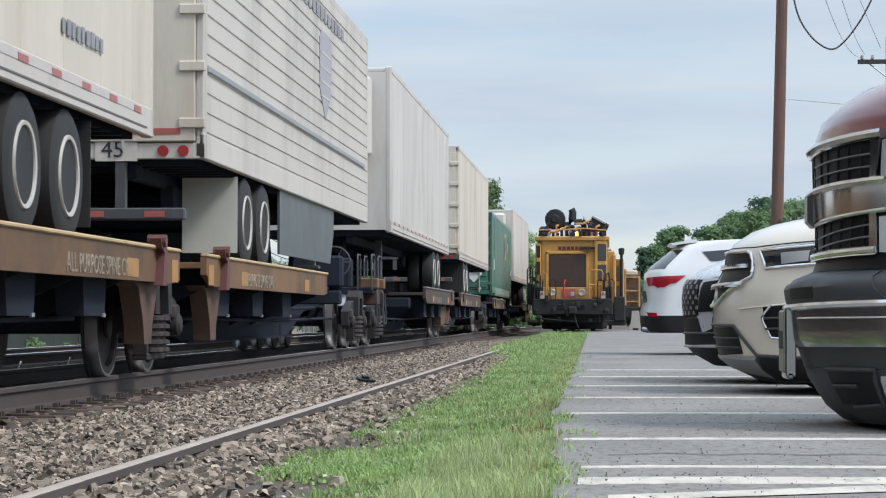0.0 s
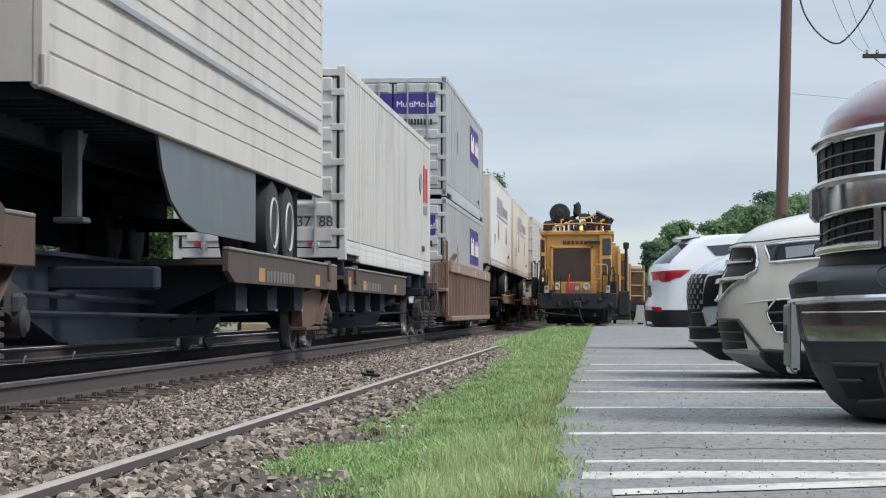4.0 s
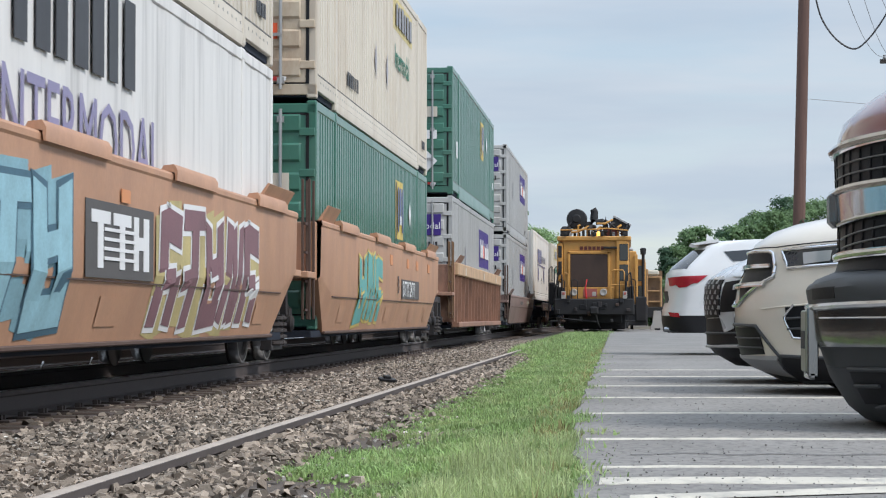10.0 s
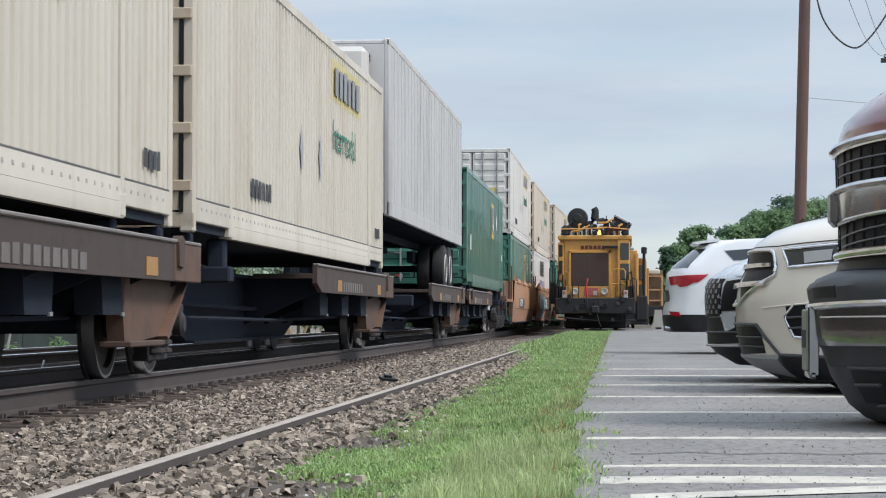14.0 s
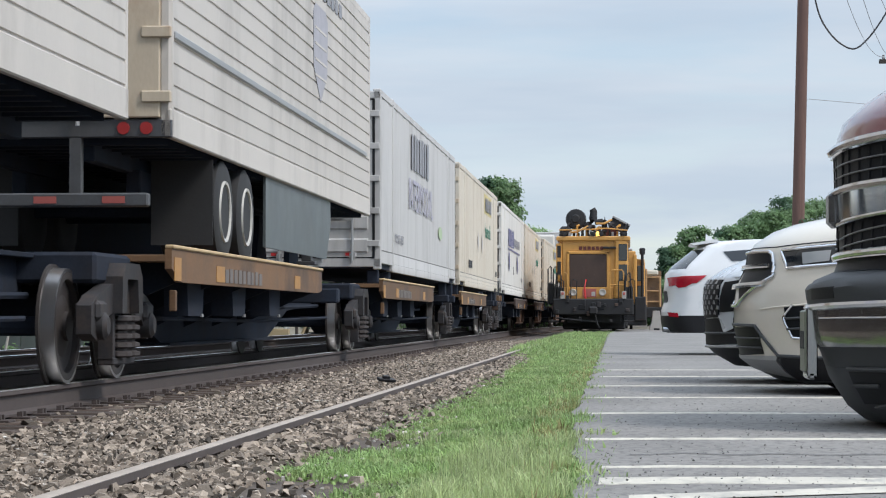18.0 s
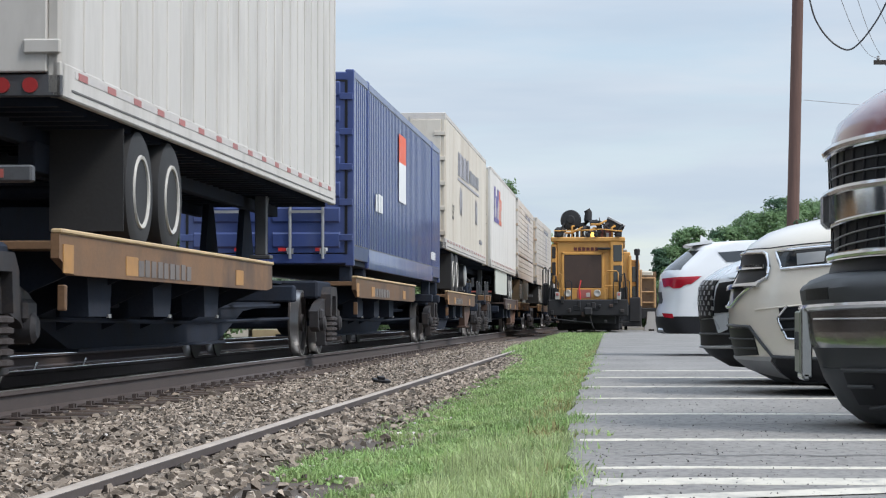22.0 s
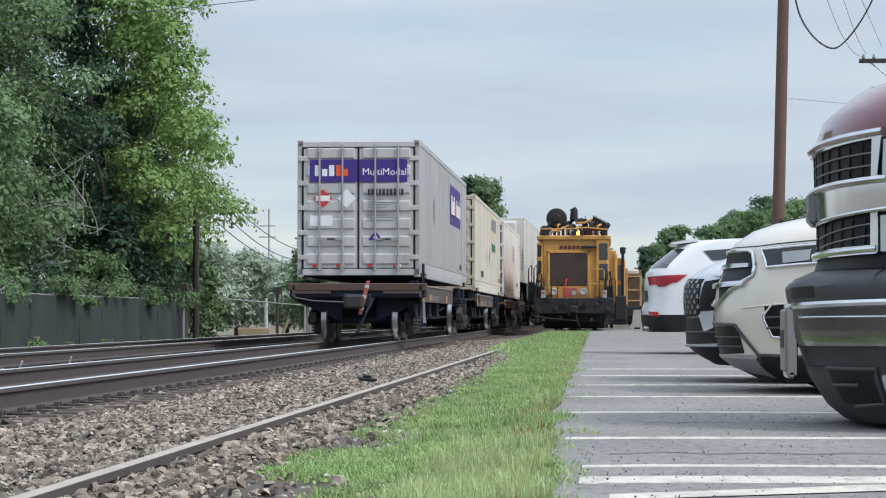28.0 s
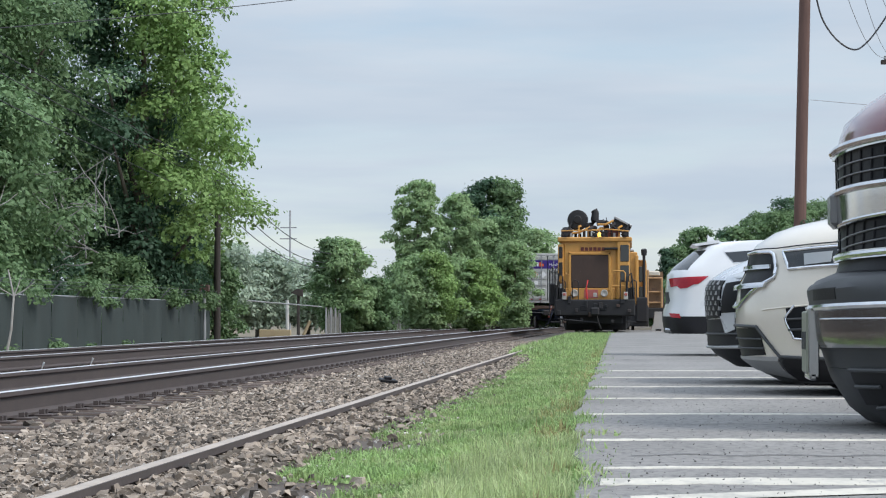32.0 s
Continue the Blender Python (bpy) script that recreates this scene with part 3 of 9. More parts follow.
def decal_green(c, nose_front):
    y0 = CL - 6.0 if nose_front else 4.4
    fluted_panel("yellow_mark", c, y0, y0 + 1.3, 1.5, 2.5, DECALY, 0.25, 0.052, "yellow block mark with blue strokes")
    for a, b, z0, z1, m in ((0.2, 0.36, 1.62, 2.38, BLUE), (0.52, 0.78, 1.75, 2.38, BLUE), (0.95, 1.12, 1.62, 2.38, BLUE)):
        panel("mark_stroke", c, y0 + a, y0 + b, z0, z1, m, lift=0.01)
    panel("mark_stroke", c, y0 + 0.52, y0 + 0.78, 1.75, 1.9, DECALW, lift=0.012)
    panel("mark_shadow", c, y0 - 0.09, y0, 1.45, 2.45, DECALK)
    part("hazard_diamond", Shape().prism([(CL - 3.8, 2.0), (CL - 3.6, 2.22), (CL - 3.4, 2.0), (CL - 3.6, 1.78)], "x", CW + 0.003, CW + 0.008), DECALW, c, smooth=0)
    bars(c, CL - 0.9, CL - 0.5, 0.95, 1.15, 2, DECALW)
    bars(c, 1.0, 1.5, 0.9, 1.3, 2, DECALW)
    if nose_front:
        part("notice", Shape().box(-0.9, -0.25, -0.046, -0.034, 1.75, 1.98), ORANGE, c)
        part("notice", Shape().box(0.1, 0.95, -0.046, -0.034, 1.75, 1.98), CREAM, c)
        words_rear(c, "24 000 lbs", 0.1, 0.14, 1.81, DECALK, -0.048)
        bars_r = Shape()
        for k in range(4):
            bars_r.box(0.35 + k * 0.16, 0.46 + k * 0.16, -0.046, -0.036, 1.25, 1.45)
        part("letter_block", bars_r, DECALW, c, smooth=0)
        part("hazard_diamond", Shape().prism([(0.35, 0.75), (0.65, 1.05), (0.95, 0.75), (0.65, 0.45)], "y", -0.046, -0.034), DECALW, c, smooth=0)
    return c


def decal_ovals(c, nose_front):
    bars(c, 4.2, 8.0, 1.62, 2.25, 8, DECALB, 11)
    bars(c, 8.2, 12.2, 1.7, 2.0, 12, DECALGREY, 12)
    panel("underline", c, 4.0, 12.3, 1.5, 1.56, DECALB)
    ovals(c, 4.7, 1.12, DECALB)
    ovals(c, 10.5, 1.12, DECALB)
    words(c, "53'", 0.27, 7.4, 0.72, DECALK)
    bars(c, CL - 2.6, CL - 2.0, 0.55, 0.7, 5, DECALGREY, 6)
    if not nose_front:
        # cooling unit built into the end wall
        unit = part("cooling_unit", Shape().box(-1.02, 0.52, -0.03, 0.03, 0.42, 1.70, 0.02).box(0.55, 1.02, -0.03, 0.03, 0.42, 2.62, 0.02), WHITE, c, "white cooling unit with a dark louvred grille")
        part("unit_grille", Shape().box(-1.02, 0.53, -0.02, 0.03, 1.72, 2.62, 0.01), BOARDGREY, unit)
        sh = Shape()
        for k in range(14):
            sh.prism([(-0.022, 1.78 + k * 0.06), (-0.04, 1.77 + k * 0.06), (-0.022, 1.81 + k * 0.06)], "x", -0.95, 0.42)
        part("louvres", sh, LEGGREY, unit, smooth=0)
        sh = Shape()
        for z in (1.86, 2.01, 2.16, 2.31, 2.46):
            sh.box(0.57, 1.0, -0.034, -0.029, z, z + 0.012)
        sh.box(-1.0, 0.5, -0.034, -0.029, 1.60, 1.61).box(-1.0, 0.5, -0.034, -0.029, 0.84, 0.848)
        part("panel_seams", sh, DECALGREY, unit, smooth=0)
        part("badge", ring_oval(0.8, 1.64, 0.19, 0.06), DECALGREY, unit, smooth=0)
        sh = Shape()
        for k in range(11):
            sh.box(0.59 + k * 0.037, 0.613 + k * 0.037, -0.034, -0.029, 1.17, 1.23)
        part("stencil_bars", sh, DECALK, unit, smooth=0)
        part("vent_hatch", Shape().box(0.72, 1.0, -0.05, -0.02, 0.60, 0.82, 0.012), BLACKP, unit)
    return c


def ring_oval(x, z, rx, rz, n=24):
    """A flat oval ring facing -y."""
    rows = [[(x + rx * k * math.cos(a), -0.034, z + (rz - rx * (1 - k)) * math.sin(a)) for k in (1.0, 0.94)] for a in [2 * math.pi * i / n for i in range(n + 1)]]
    return Shape().grid(rows)


def decal_streaked(c, nose_front, worn=False):
    bars(c, 5.3, 9.1, 1.95, 2.65, 7, DECALGREY if worn else DECALK, 21)
    words(c, "INTERMODAL", 0.6, 4.75, 1.2, mat("worn_violet_decal", (0.36, 0.345, 0.42), 0.55, var=0.3, fine=10) if worn else mat("faded_violet_decal", (0.24, 0.22, 0.36), 0.5, var=0.15))
    words(c, "TOP LIFT ONLY", 0.16, 2.2, 0.5, DECALGREY)
    part("oval_badge", Shape().prism([(11.85 + 0.5 * math.cos(a), 1.0 + 0.14 * math.sin(a)) for a in [2 * math.pi * i / 18 for i in range(18)]], "x", CW + 0.002, CW + 0.006), mat("pale_green_decal", (0.36, 0.45, 0.28), 0.5, var=0.2), c, smooth=0)
    return c


def decal_plain(c, nose_front):
    words(c, "53'", 0.3, CL - 1.2, 2.1, DECALGREY)
    words_rear(c, "53'", 0.2, 0.62, 1.66, DECALK, -0.036)
    words_rear(c, "9", 0.16, 0.72, 2.36, DECALK, -0.036)
    part("notice", Shape().box(0.62, 0.86, -0.046, -0.034, 1.26, 1.5), ORANGE, c)
    words(c, "TOP LIFT ONLY", 0.16, 11.8, 0.52, DECALGREY)
    bars(c, 8.0, 10.5, 1.5, 2.2, 5, mat("faded_red_decal", (0.55, 0.46, 0.45), 0.5, var=0.15), 31)
    return c


def decal_red(c, nose_front):
    bars(c, CL - 1.75, CL - 0.75, 1.55, 2.35, 3, DECALR, 41)
    bars(c, CL - 1.7, CL - 0.8, 1.3, 1.48, 5, DECALGREY, 42)
    bars(c, CL - 2.3, CL - 1.5, 0.5, 0.62, 4, DECALK, 43)
    part("oval_ring", Shape().lathe([(0.0, 0.22), (0.006, 0.22), (0.006, 0.19), (0.0, 0.19)], (CW + 0.002, CL - 2.5, 1.9), n=20), DECALF, c)
    words_rear(c, "24,000 lbs", 0.13, 0.1, 1.15, DECALK, -0.036)
    words_rear(c, "537188", 0.16, 0.45, 0.5, DECALK, -0.036)
    return c


def decal_blue(c, nose_front):
    panel("square_decal", c, 6.9, 8.2, 2.0, 2.5, ORANGE)
    panel("square_decal", c, 6.9, 8.2, 1.3, 2.0, DECALW)
    bars(c, 3.0, 4.2, 0.95, 1.25, 3, DECALW)
    bars(c, CL - 2.4, CL - 1.2, 0.45, 0.62, 4, DECALW)
    part("notice", Shape().box(0.1, 0.95, -0.046, -0.034, 1.6, 1.85), CREAM, c)
    return c


# ---- road trailers ----
TB, TT = 1.02, 4.08     # underside and top of the box above the tyres' feet


TANFLAP = mat("tan_board", (0.34, 0.235, 0.13), 0.6, var=0.2, dirt=(0.15, 0.10, 0.06), dirt_amount=0.5)


def trailer(label, paint, style, doors_rear, L=15.6, skirt=None, tank=False, strip=True, wall_rear=None, flap=None, rise=0.0):
    tb = TB + rise
    c = thing("semi_trailer", label, "semi trailer")
    w = CW
    sh = Shape()
    zz0, zz1 = tb + 0.24, TT - 0.10
    if style == "flutes":
        rows, z, k = [], zz0, 0
        n = 14
        for i in range(n):
            a, b = zz0 + (zz1 - zz0) * i / n, zz0 + (zz1 - zz0) * (i + 1) / n
            rows += [[(w - 0.016, y, a) for y in (0.1, L - 0.1)], [(w - 0.016, y, a + 0.025) for y in (0.1, L - 0.1)],
                     [(w - 0.002, y, a + 0.032) for y in (0.1, L - 0.1)], [(w - 0.002, y, b - 0.005) for y in (0.1, L - 0.1)]]
        sh.grid(rows)
    else:
        step = 1.22 if style == "plates" else 0.62
        y = 0.1
        while y < L - 0.15:
            e = min(y + step, L - 0.1)
            part("wall_panel", Shape().box(w - 0.05, w - 0.008, y + 0.008, e - 0.008, zz0, zz1, 0.004), paint, c)
            if style == "posts":
                part("wall_post", Shape().box(w - 0.03, w + 0.004, e - 0.03, e + 0.02, zz0, zz1, 0.006), paint, c)
            y = e
        sh.box(w - 0.06, w - 0.03, 0.1, L - 0.1, zz0, zz1)
    part("side_wall", sh, paint, c, smooth=0)
    if style == "flutes":
        part("rub_rail", Shape().box(w - 0.01, w + 0.02, 0.1, L * 0.96, tb + 0.86, tb + 0.93, 0.01), GALV, c)
    part("side_wall", Shape().box(-w, -w + 0.05, 0.1, L - 0.1, zz0, zz1), paint, c)
    part("roof", Shape().box(-w + 0.03, w - 0.03, 0.05, L - 0.05, TT - 0.1, TT - 0.02, 0.02), paint, c)
    for sgn in (-1, 1):
        e = w * sgn
        lo, hi = min(e, e - 0.07 * sgn), max(e, e - 0.07 * sgn)
        part("bottom_rail", Shape().box(lo, hi, 0.0, L, tb, tb + 0.25, 0.012), STAINEDRAIL if paint == WORN else paint if style == "posts" else ALU, c)
        part("top_rail", Shape().box(lo, hi, 0.0, L, TT - 0.13, TT, 0.02), ALU, c)
        for y in (0.0, L - 0.12):
            part("corner_post", Shape().box(min(e, e - 0.12 * sgn), max(e, e - 0.12 * sgn), y, y + 0.12, tb, TT, 0.03), STAINEDRAIL if paint == WORN else ALU if style == "flutes" else paint, c)
    if strip:
        strip_w = part("reflector_strip", Shape().box(w + 0.001, w + 0.004, 0.4, L - 0.5, tb + 0.165, tb + 0.215), PALESTRIP, c, smooth=0)
        y = 0.5
        while y < L - 0.8:
            part("reflector", Shape().box(w + 0.003, w + 0.007, y, y + 0.28, tb + 0.164, tb + 0.216), DULLRED, strip_w, smooth=0)
            y += 0.95
        part("rivet_strip", Shape().box(w + 0.001, w + 0.006, 0.3, L - 0.3, tb + 0.06, tb + 0.075), LINEGREY, c, smooth=0)
    # underframe
    for x in (-0.55, 0.43):
        part("frame_beam", Shape().box(x, x + 0.12, 0.3, L - 0.4, tb - 0.18, tb + 0.01, 0.01), UNDER, c)
    row = []
    for i in range(38):
        y = 0.2 + i * (L - 0.4) / 38
        row += [(y, tb + 0.05), (y, tb - 0.05), (y + 0.09, tb - 0.05), (y + 0.09, tb + 0.05)]
    part("underframe", Shape().grid([[(x, y, z) for y, z in row] for x in (-w + 0.08, w - 0.08)]), UNDER, c, smooth=0)
    # unseen dark panel, added on the far side to close the view underneath
    part("side_skirt", Shape().box(-w + 0.06, -w + 0.09, 5.0, L - 1.2, 0.22, tb, 0.01), UNDER, c)
    part("floor", Shape().box(-w + 0.06, w - 0.06, 0.05, L - 0.05, tb + 0.06, tb + 0.1), UNDER, c)

    def yy(d):
        return d if doors_rear else L - d
    # tail of the trailer
    if doors_rear:
        wall = wall_rear or paint
        part("door_sill", Shape().box(-w, w, 0, 0.06, tb, tb + 0.16, 0.01), ALU if flap == PALESKIRT else LEGGREY, c)
        part("door_header", Shape().box(-w, w, 0, 0.06, TT - 0.16, TT, 0.01), ALU, c)
        for sgn in (-1, 1):
            a, b = (0.01, w - 0.1) if sgn > 0 else (-w + 0.1, -0.01)
            d = part("door", Shape().box(a, b, -0.03, 0.03, tb + 0.17, TT - 0.16, 0.01), wall, c)
            lb = Shape().cyl((a + (b - a) * (0.4 if sgn > 0 else 0.6), -0.06, tb + 0.1), (a + (b - a) * (0.4 if sgn > 0 else 0.6), -0.06, TT - 0.1), 0.02, 8)
            part("locking_bar", lb, GALV, d)
            for i in range(5):
                z = tb + 0.35 + i * 0.56
                e = (w - 0.0) * sgn
                part("hinge", Shape().box(min(e, e - 0.26 * sgn), max(e, e - 0.26 * sgn), -0.055, 0.0, z - 0.05, z + 0.05, 0.01), wall, d)
        part("bumper_guard", Shape().box(-1.1, 1.1, -0.05, 0.06, 0.42, 0.54, 0.015).box(-0.5, -0.4, 0.0, 0.1, 0.5, tb).box(0.4, 0.5, 0.0, 0.1, 0.5, tb), LEGGREY, c)
        for sgn in (-1, 1):
            for k in range(2):
                xx = sgn * (w - 0.22 - 0.2 * k)
                part("tail_light", Shape().cyl((xx, -0.02, tb + 0.08), (xx, 0.02, tb + 0.08), 0.055, 12), LAMPRED, c)
        for xx in (-0.9, -0.3, 0.3, 0.9):
            part("reflector", Shape().box(xx - 0.2, xx, -0.056, -0.05, 0.45, 0.51), DULLRED, c)
    else:
        sh = Shape().box(-w + 0.1, w - 0.1, 0.0, 0.05, tb + 0.05, TT - 0.1)
        part("nose_wall", sh, wall_rear or paint, c)
        part("refrigeration_unit", Shape().box(-0.95, 0.95, -0.42, 0.0, tb + 1.35, TT - 0.18, 0.09).box(-0.8, 0.8, -0.34, 0.0, tb + 0.75, tb + 1.35, 0.06), WHITE, c, "white refrigeration unit with dark grilles")
        for xa, xb, yf, za, zb in ((-0.7, -0.1, -0.44, 1.9, 2.3), (0.15, 0.75, -0.44, 1.9, 2.3), (0.2, 0.7, -0.36, 0.85, 1.2)):
            part("unit_grille", Shape().box(xa, xb, yf, yf + 0.025, tb + za, tb + zb, 0.01), BLACKP, c)
    part("tail_wall", Shape().box(-w + 0.1, w - 0.1, (L - 0.06) if doors_rear else (L - 0.05), L - 0.01, tb + 0.05, TT - 0.1), paint, c)
    # bogie
    part("bogie_frame", Shape().box(-0.62, -0.48, min(yy(1.9), yy(5.2)), max(yy(1.9), yy(5.2)), 0.62, 0.86, 0.01).box(0.48, 0.62, min(yy(1.9), yy(5.2)), max(yy(1.9), yy(5.2)), 0.62, 0.86, 0.01), UNDER, c)
    for d in (2.95, 4.25):
        y = yy(d)
        part("axle", Shape().cyl((-1.1, y, 0.51), (1.1, y, 0.51), 0.06, 10), UNDER, c)
        for sgn in (-1, 1):
            prof = [(-0.13, 0.29), (-0.14, 0.44), (-0.11, 0.50), (-0.05, 0.51), (0.05, 0.51), (0.11, 0.50), (0.14, 0.44), (0.13, 0.29)]
            for o in (1.11, 0.79):
                tyre = part("tyre", Shape().lathe(prof, (o * sgn, y, 0.51), n=28), RUBBER, c)
                if o > 1:
                    part("rim", Shape().lathe([(0.12 * sgn, 0.31), (0.15 * sgn, 0.30), (0.145 * sgn, 0.275), (0.03 * sgn, 0.255), (0.0, 0.22), (0.0, 0.13), (0.09 * sgn, 0.115), (0.10 * sgn, 0.0001)], (o * sgn, y, 0.51), n=32), RIM, tyre)
    for sgn in (-1, 1):
        part("mudflap", Shape().box(sgn * 0.95 - 0.3, sgn * 0.95 + 0.3, yy(2.25) - 0.006, yy(2.25) + 0.006, 0.16, 0.98), flap or RUBBER, c)
        # landing legs
        y = yy(L - 3.1)
        part("landing_leg", Shape().box(sgn * 0.75 - 0.07, sgn * 0.75 + 0.07, y - 0.07, y + 0.07, 0.25, tb, 0.01).prism([(y + 0.07, tb), (y + 0.5, tb), (y + 0.07, 0.6)], "x", sgn * 0.75 - 0.03, sgn * 0.75 + 0.03)
             .box(sgn * 0.75 - 0.13, sgn * 0.75 + 0.13, y - 0.13, y + 0.13, 0.2, 0.25, 0.01), LEGGREY, c)
    if skirt:
        a, b = yy(5.6), yy(13.2 if L > 16 else 11.2)
        a, b = min(a, b), max(a, b)
        poly = [(a, tb), (b, tb), (b, 0.24), (a + 2.0, 0.24), (a + 1.2, 0.32), (a + 0.6, 0.48), (a + 0.2, 0.74)] if not doors_rear and skirt == TEALSKIRT else [(a + 0.3, tb), (b, tb), (b, 0.26), (a + 0.5, 0.24), (a + 0.35, 0.32)] if not doors_rear else [(a, tb), (b, tb), (b, 0.7), (b - 0.4, 0.24), (a, 0.24)]
        part("side_skirt", Shape().prism(poly, "x", w - 0.09, w - 0.06), skirt, c)
    if tank:
        y = yy(10.4)
        tk = part("fuel_tank", Shape().cyl((-1.0, y, 0.6), (1.0, y, 0.6), 0.29, 24), LEGGREY, c, "dark grey cylindrical tank")
        part("tank_end", Shape().lathe([(0, 0.285), (0.03, 0.28), (0.06, 0.2), (0.07, 0.001)], (1.0, y, 0.6), (1, 0, 0), 24), mat("pale_tank_end", (0.34, 0.34, 0.33), 0.45, 0.2, var=0.15), tk, "pale tank end")
        for x in (-0.6, 0.5):
            part("tank_strap", Shape().lathe([(-0.03, 0.295), (0.03, 0.295), (0.03, 0.27), (-0.03, 0.27)], (x, y, 0.6), (1, 0, 0), 24), UNDER, tk)
    return c


# ---- railway wagons ----
SPRINGM = mat("worn_spring_steel", (0.055, 0.046, 0.044), 0.6, 0.2, var=0.2)
DARKDECK = mat("dark_brown_deck_paint", (0.075, 0.050, 0.042), 0.75, var=0.25, dirt=(0.035, 0.028, 0.025), dirt_amount=0.8, dirt_scale=2.0, rand=0.15)
HOOKRED = mat("dull_red_latch_paint", (0.12, 0.045, 0.04), 0.6, var=0.3)
ARMBROWN = mat("rust_brown_bracket_paint", (0.125, 0.07, 0.048), 0.75, var=0.3, dirt=(0.05, 0.036, 0.03), dirt_amount=0.8, dirt_scale=2.4, rand=0.15)
DECKLIP = mat("worn_grey_deck_edge", (0.21, 0.18, 0.165), 0.5, 0.2, var=0.2, dirt=(0.08, 0.055, 0.045), dirt_amount=0.6, dirt_scale=3)
RIBBED = mat("rust_brown_ribbed_paint", (0.31, 0.165, 0.11), 0.65, var=0.2, dirt=(0.09, 0.055, 0.04), dirt_amount=0.9, dirt_scale=1.6, stretch=(1, 1, 0.4))
# sheets between the posts: darker brown than the posts, with streaked patches
RIBPANEL = mat("streaked_orange_brown_sheet", (0.14, 0.072, 0.05), 0.75, var=0.3, dirt=(0.075, 0.05, 0.04), dirt_amount=0.9, dirt_scale=1.3, stretch=(1, 1, 0.3))
RIBDARK = mat("streaked_dark_brown_sheet", (0.105, 0.064, 0.052), 0.75, var=0.3, dirt=(0.055, 0.04, 0.034), dirt_amount=0.8, dirt_scale=1.3, stretch=(1, 1, 0.3))
CHORD = mat("dull_brown_chord_paint", (0.27, 0.185, 0.135), 0.65, var=0.2, dirt=(0.12, 0.08, 0.06), dirt_amount=0.7, dirt_scale=2.2)
CHORDTAN = mat("worn_tan_chord_paint", (0.52, 0.34, 0.20), 0.65, var=0.2, dirt=(0.25, 0.15, 0.09), dirt_amount=0.7, dirt_scale=2.2)
BOARDGREY = mat("dark_grey_board", (0.085, 0.078, 0.075), 0.6, var=0.25)
WORNWHITE = mat("worn_white_lettering", (0.30, 0.26, 0.20), 0.6, var=0.3, fine=10)
DECALYD = mat("dull_orange_reflector", (0.40, 0.20, 0.055), 0.5, var=0.25, fine=12)
FAINT = mat("faint_pale_lettering", (0.15, 0.13, 0.12), 0.6, var=0.3, fine=14)
def side_x(w, z):
    """How far out the smooth wagon side lies at height z."""
    return w if z > 0.80 else w - 0.02 - (0.80 - z) * 0.26


GLYPHS = (
    ((0.0, 0.0, 0.34, 0.0, 0.40, 1.0, 0.06, 0.95), (0.30, 0.72, 0.92, 0.66, 0.95, 0.95, 0.34, 1.0), (0.62, 0.02, 0.95, 0.0, 0.92, 0.45, 0.60, 0.40), (0.3, 0.3, 0.7, 0.34, 0.7, 0.5, 0.3, 0.48)),
    ((0.0, 0.05, 0.30, 0.0, 0.42, 0.96, 0.10, 1.0), (0.36, 0.9, 0.6, 0.98, 0.72, 0.05, 0.48, 0.0), (0.66, 0.0, 0.92, 0.03, 1.0, 1.0, 0.76, 0.94)),
    ((0.05, 0.0, 0.92, 0.04, 0.90, 0.26, 0.04, 0.22), (0.03, 0.2, 0.34, 0.2, 0.34, 0.9, 0.05, 0.96), (0.56, 0.2, 0.90, 0.24, 0.95, 1.0, 0.62, 0.92), (0.3, 0.46, 0.62, 0.5, 0.62, 0.66, 0.3, 0.62)),
    ((0.0, 0.8, 1.0, 0.84, 0.96, 1.0, 0.02, 0.98), (0.34, 0.0, 0.66, 0.02, 0.70, 0.85, 0.38, 0.85), (0.06, 0.3, 0.36, 0.34, 0.36, 0.5, 0.05, 0.47)),
)


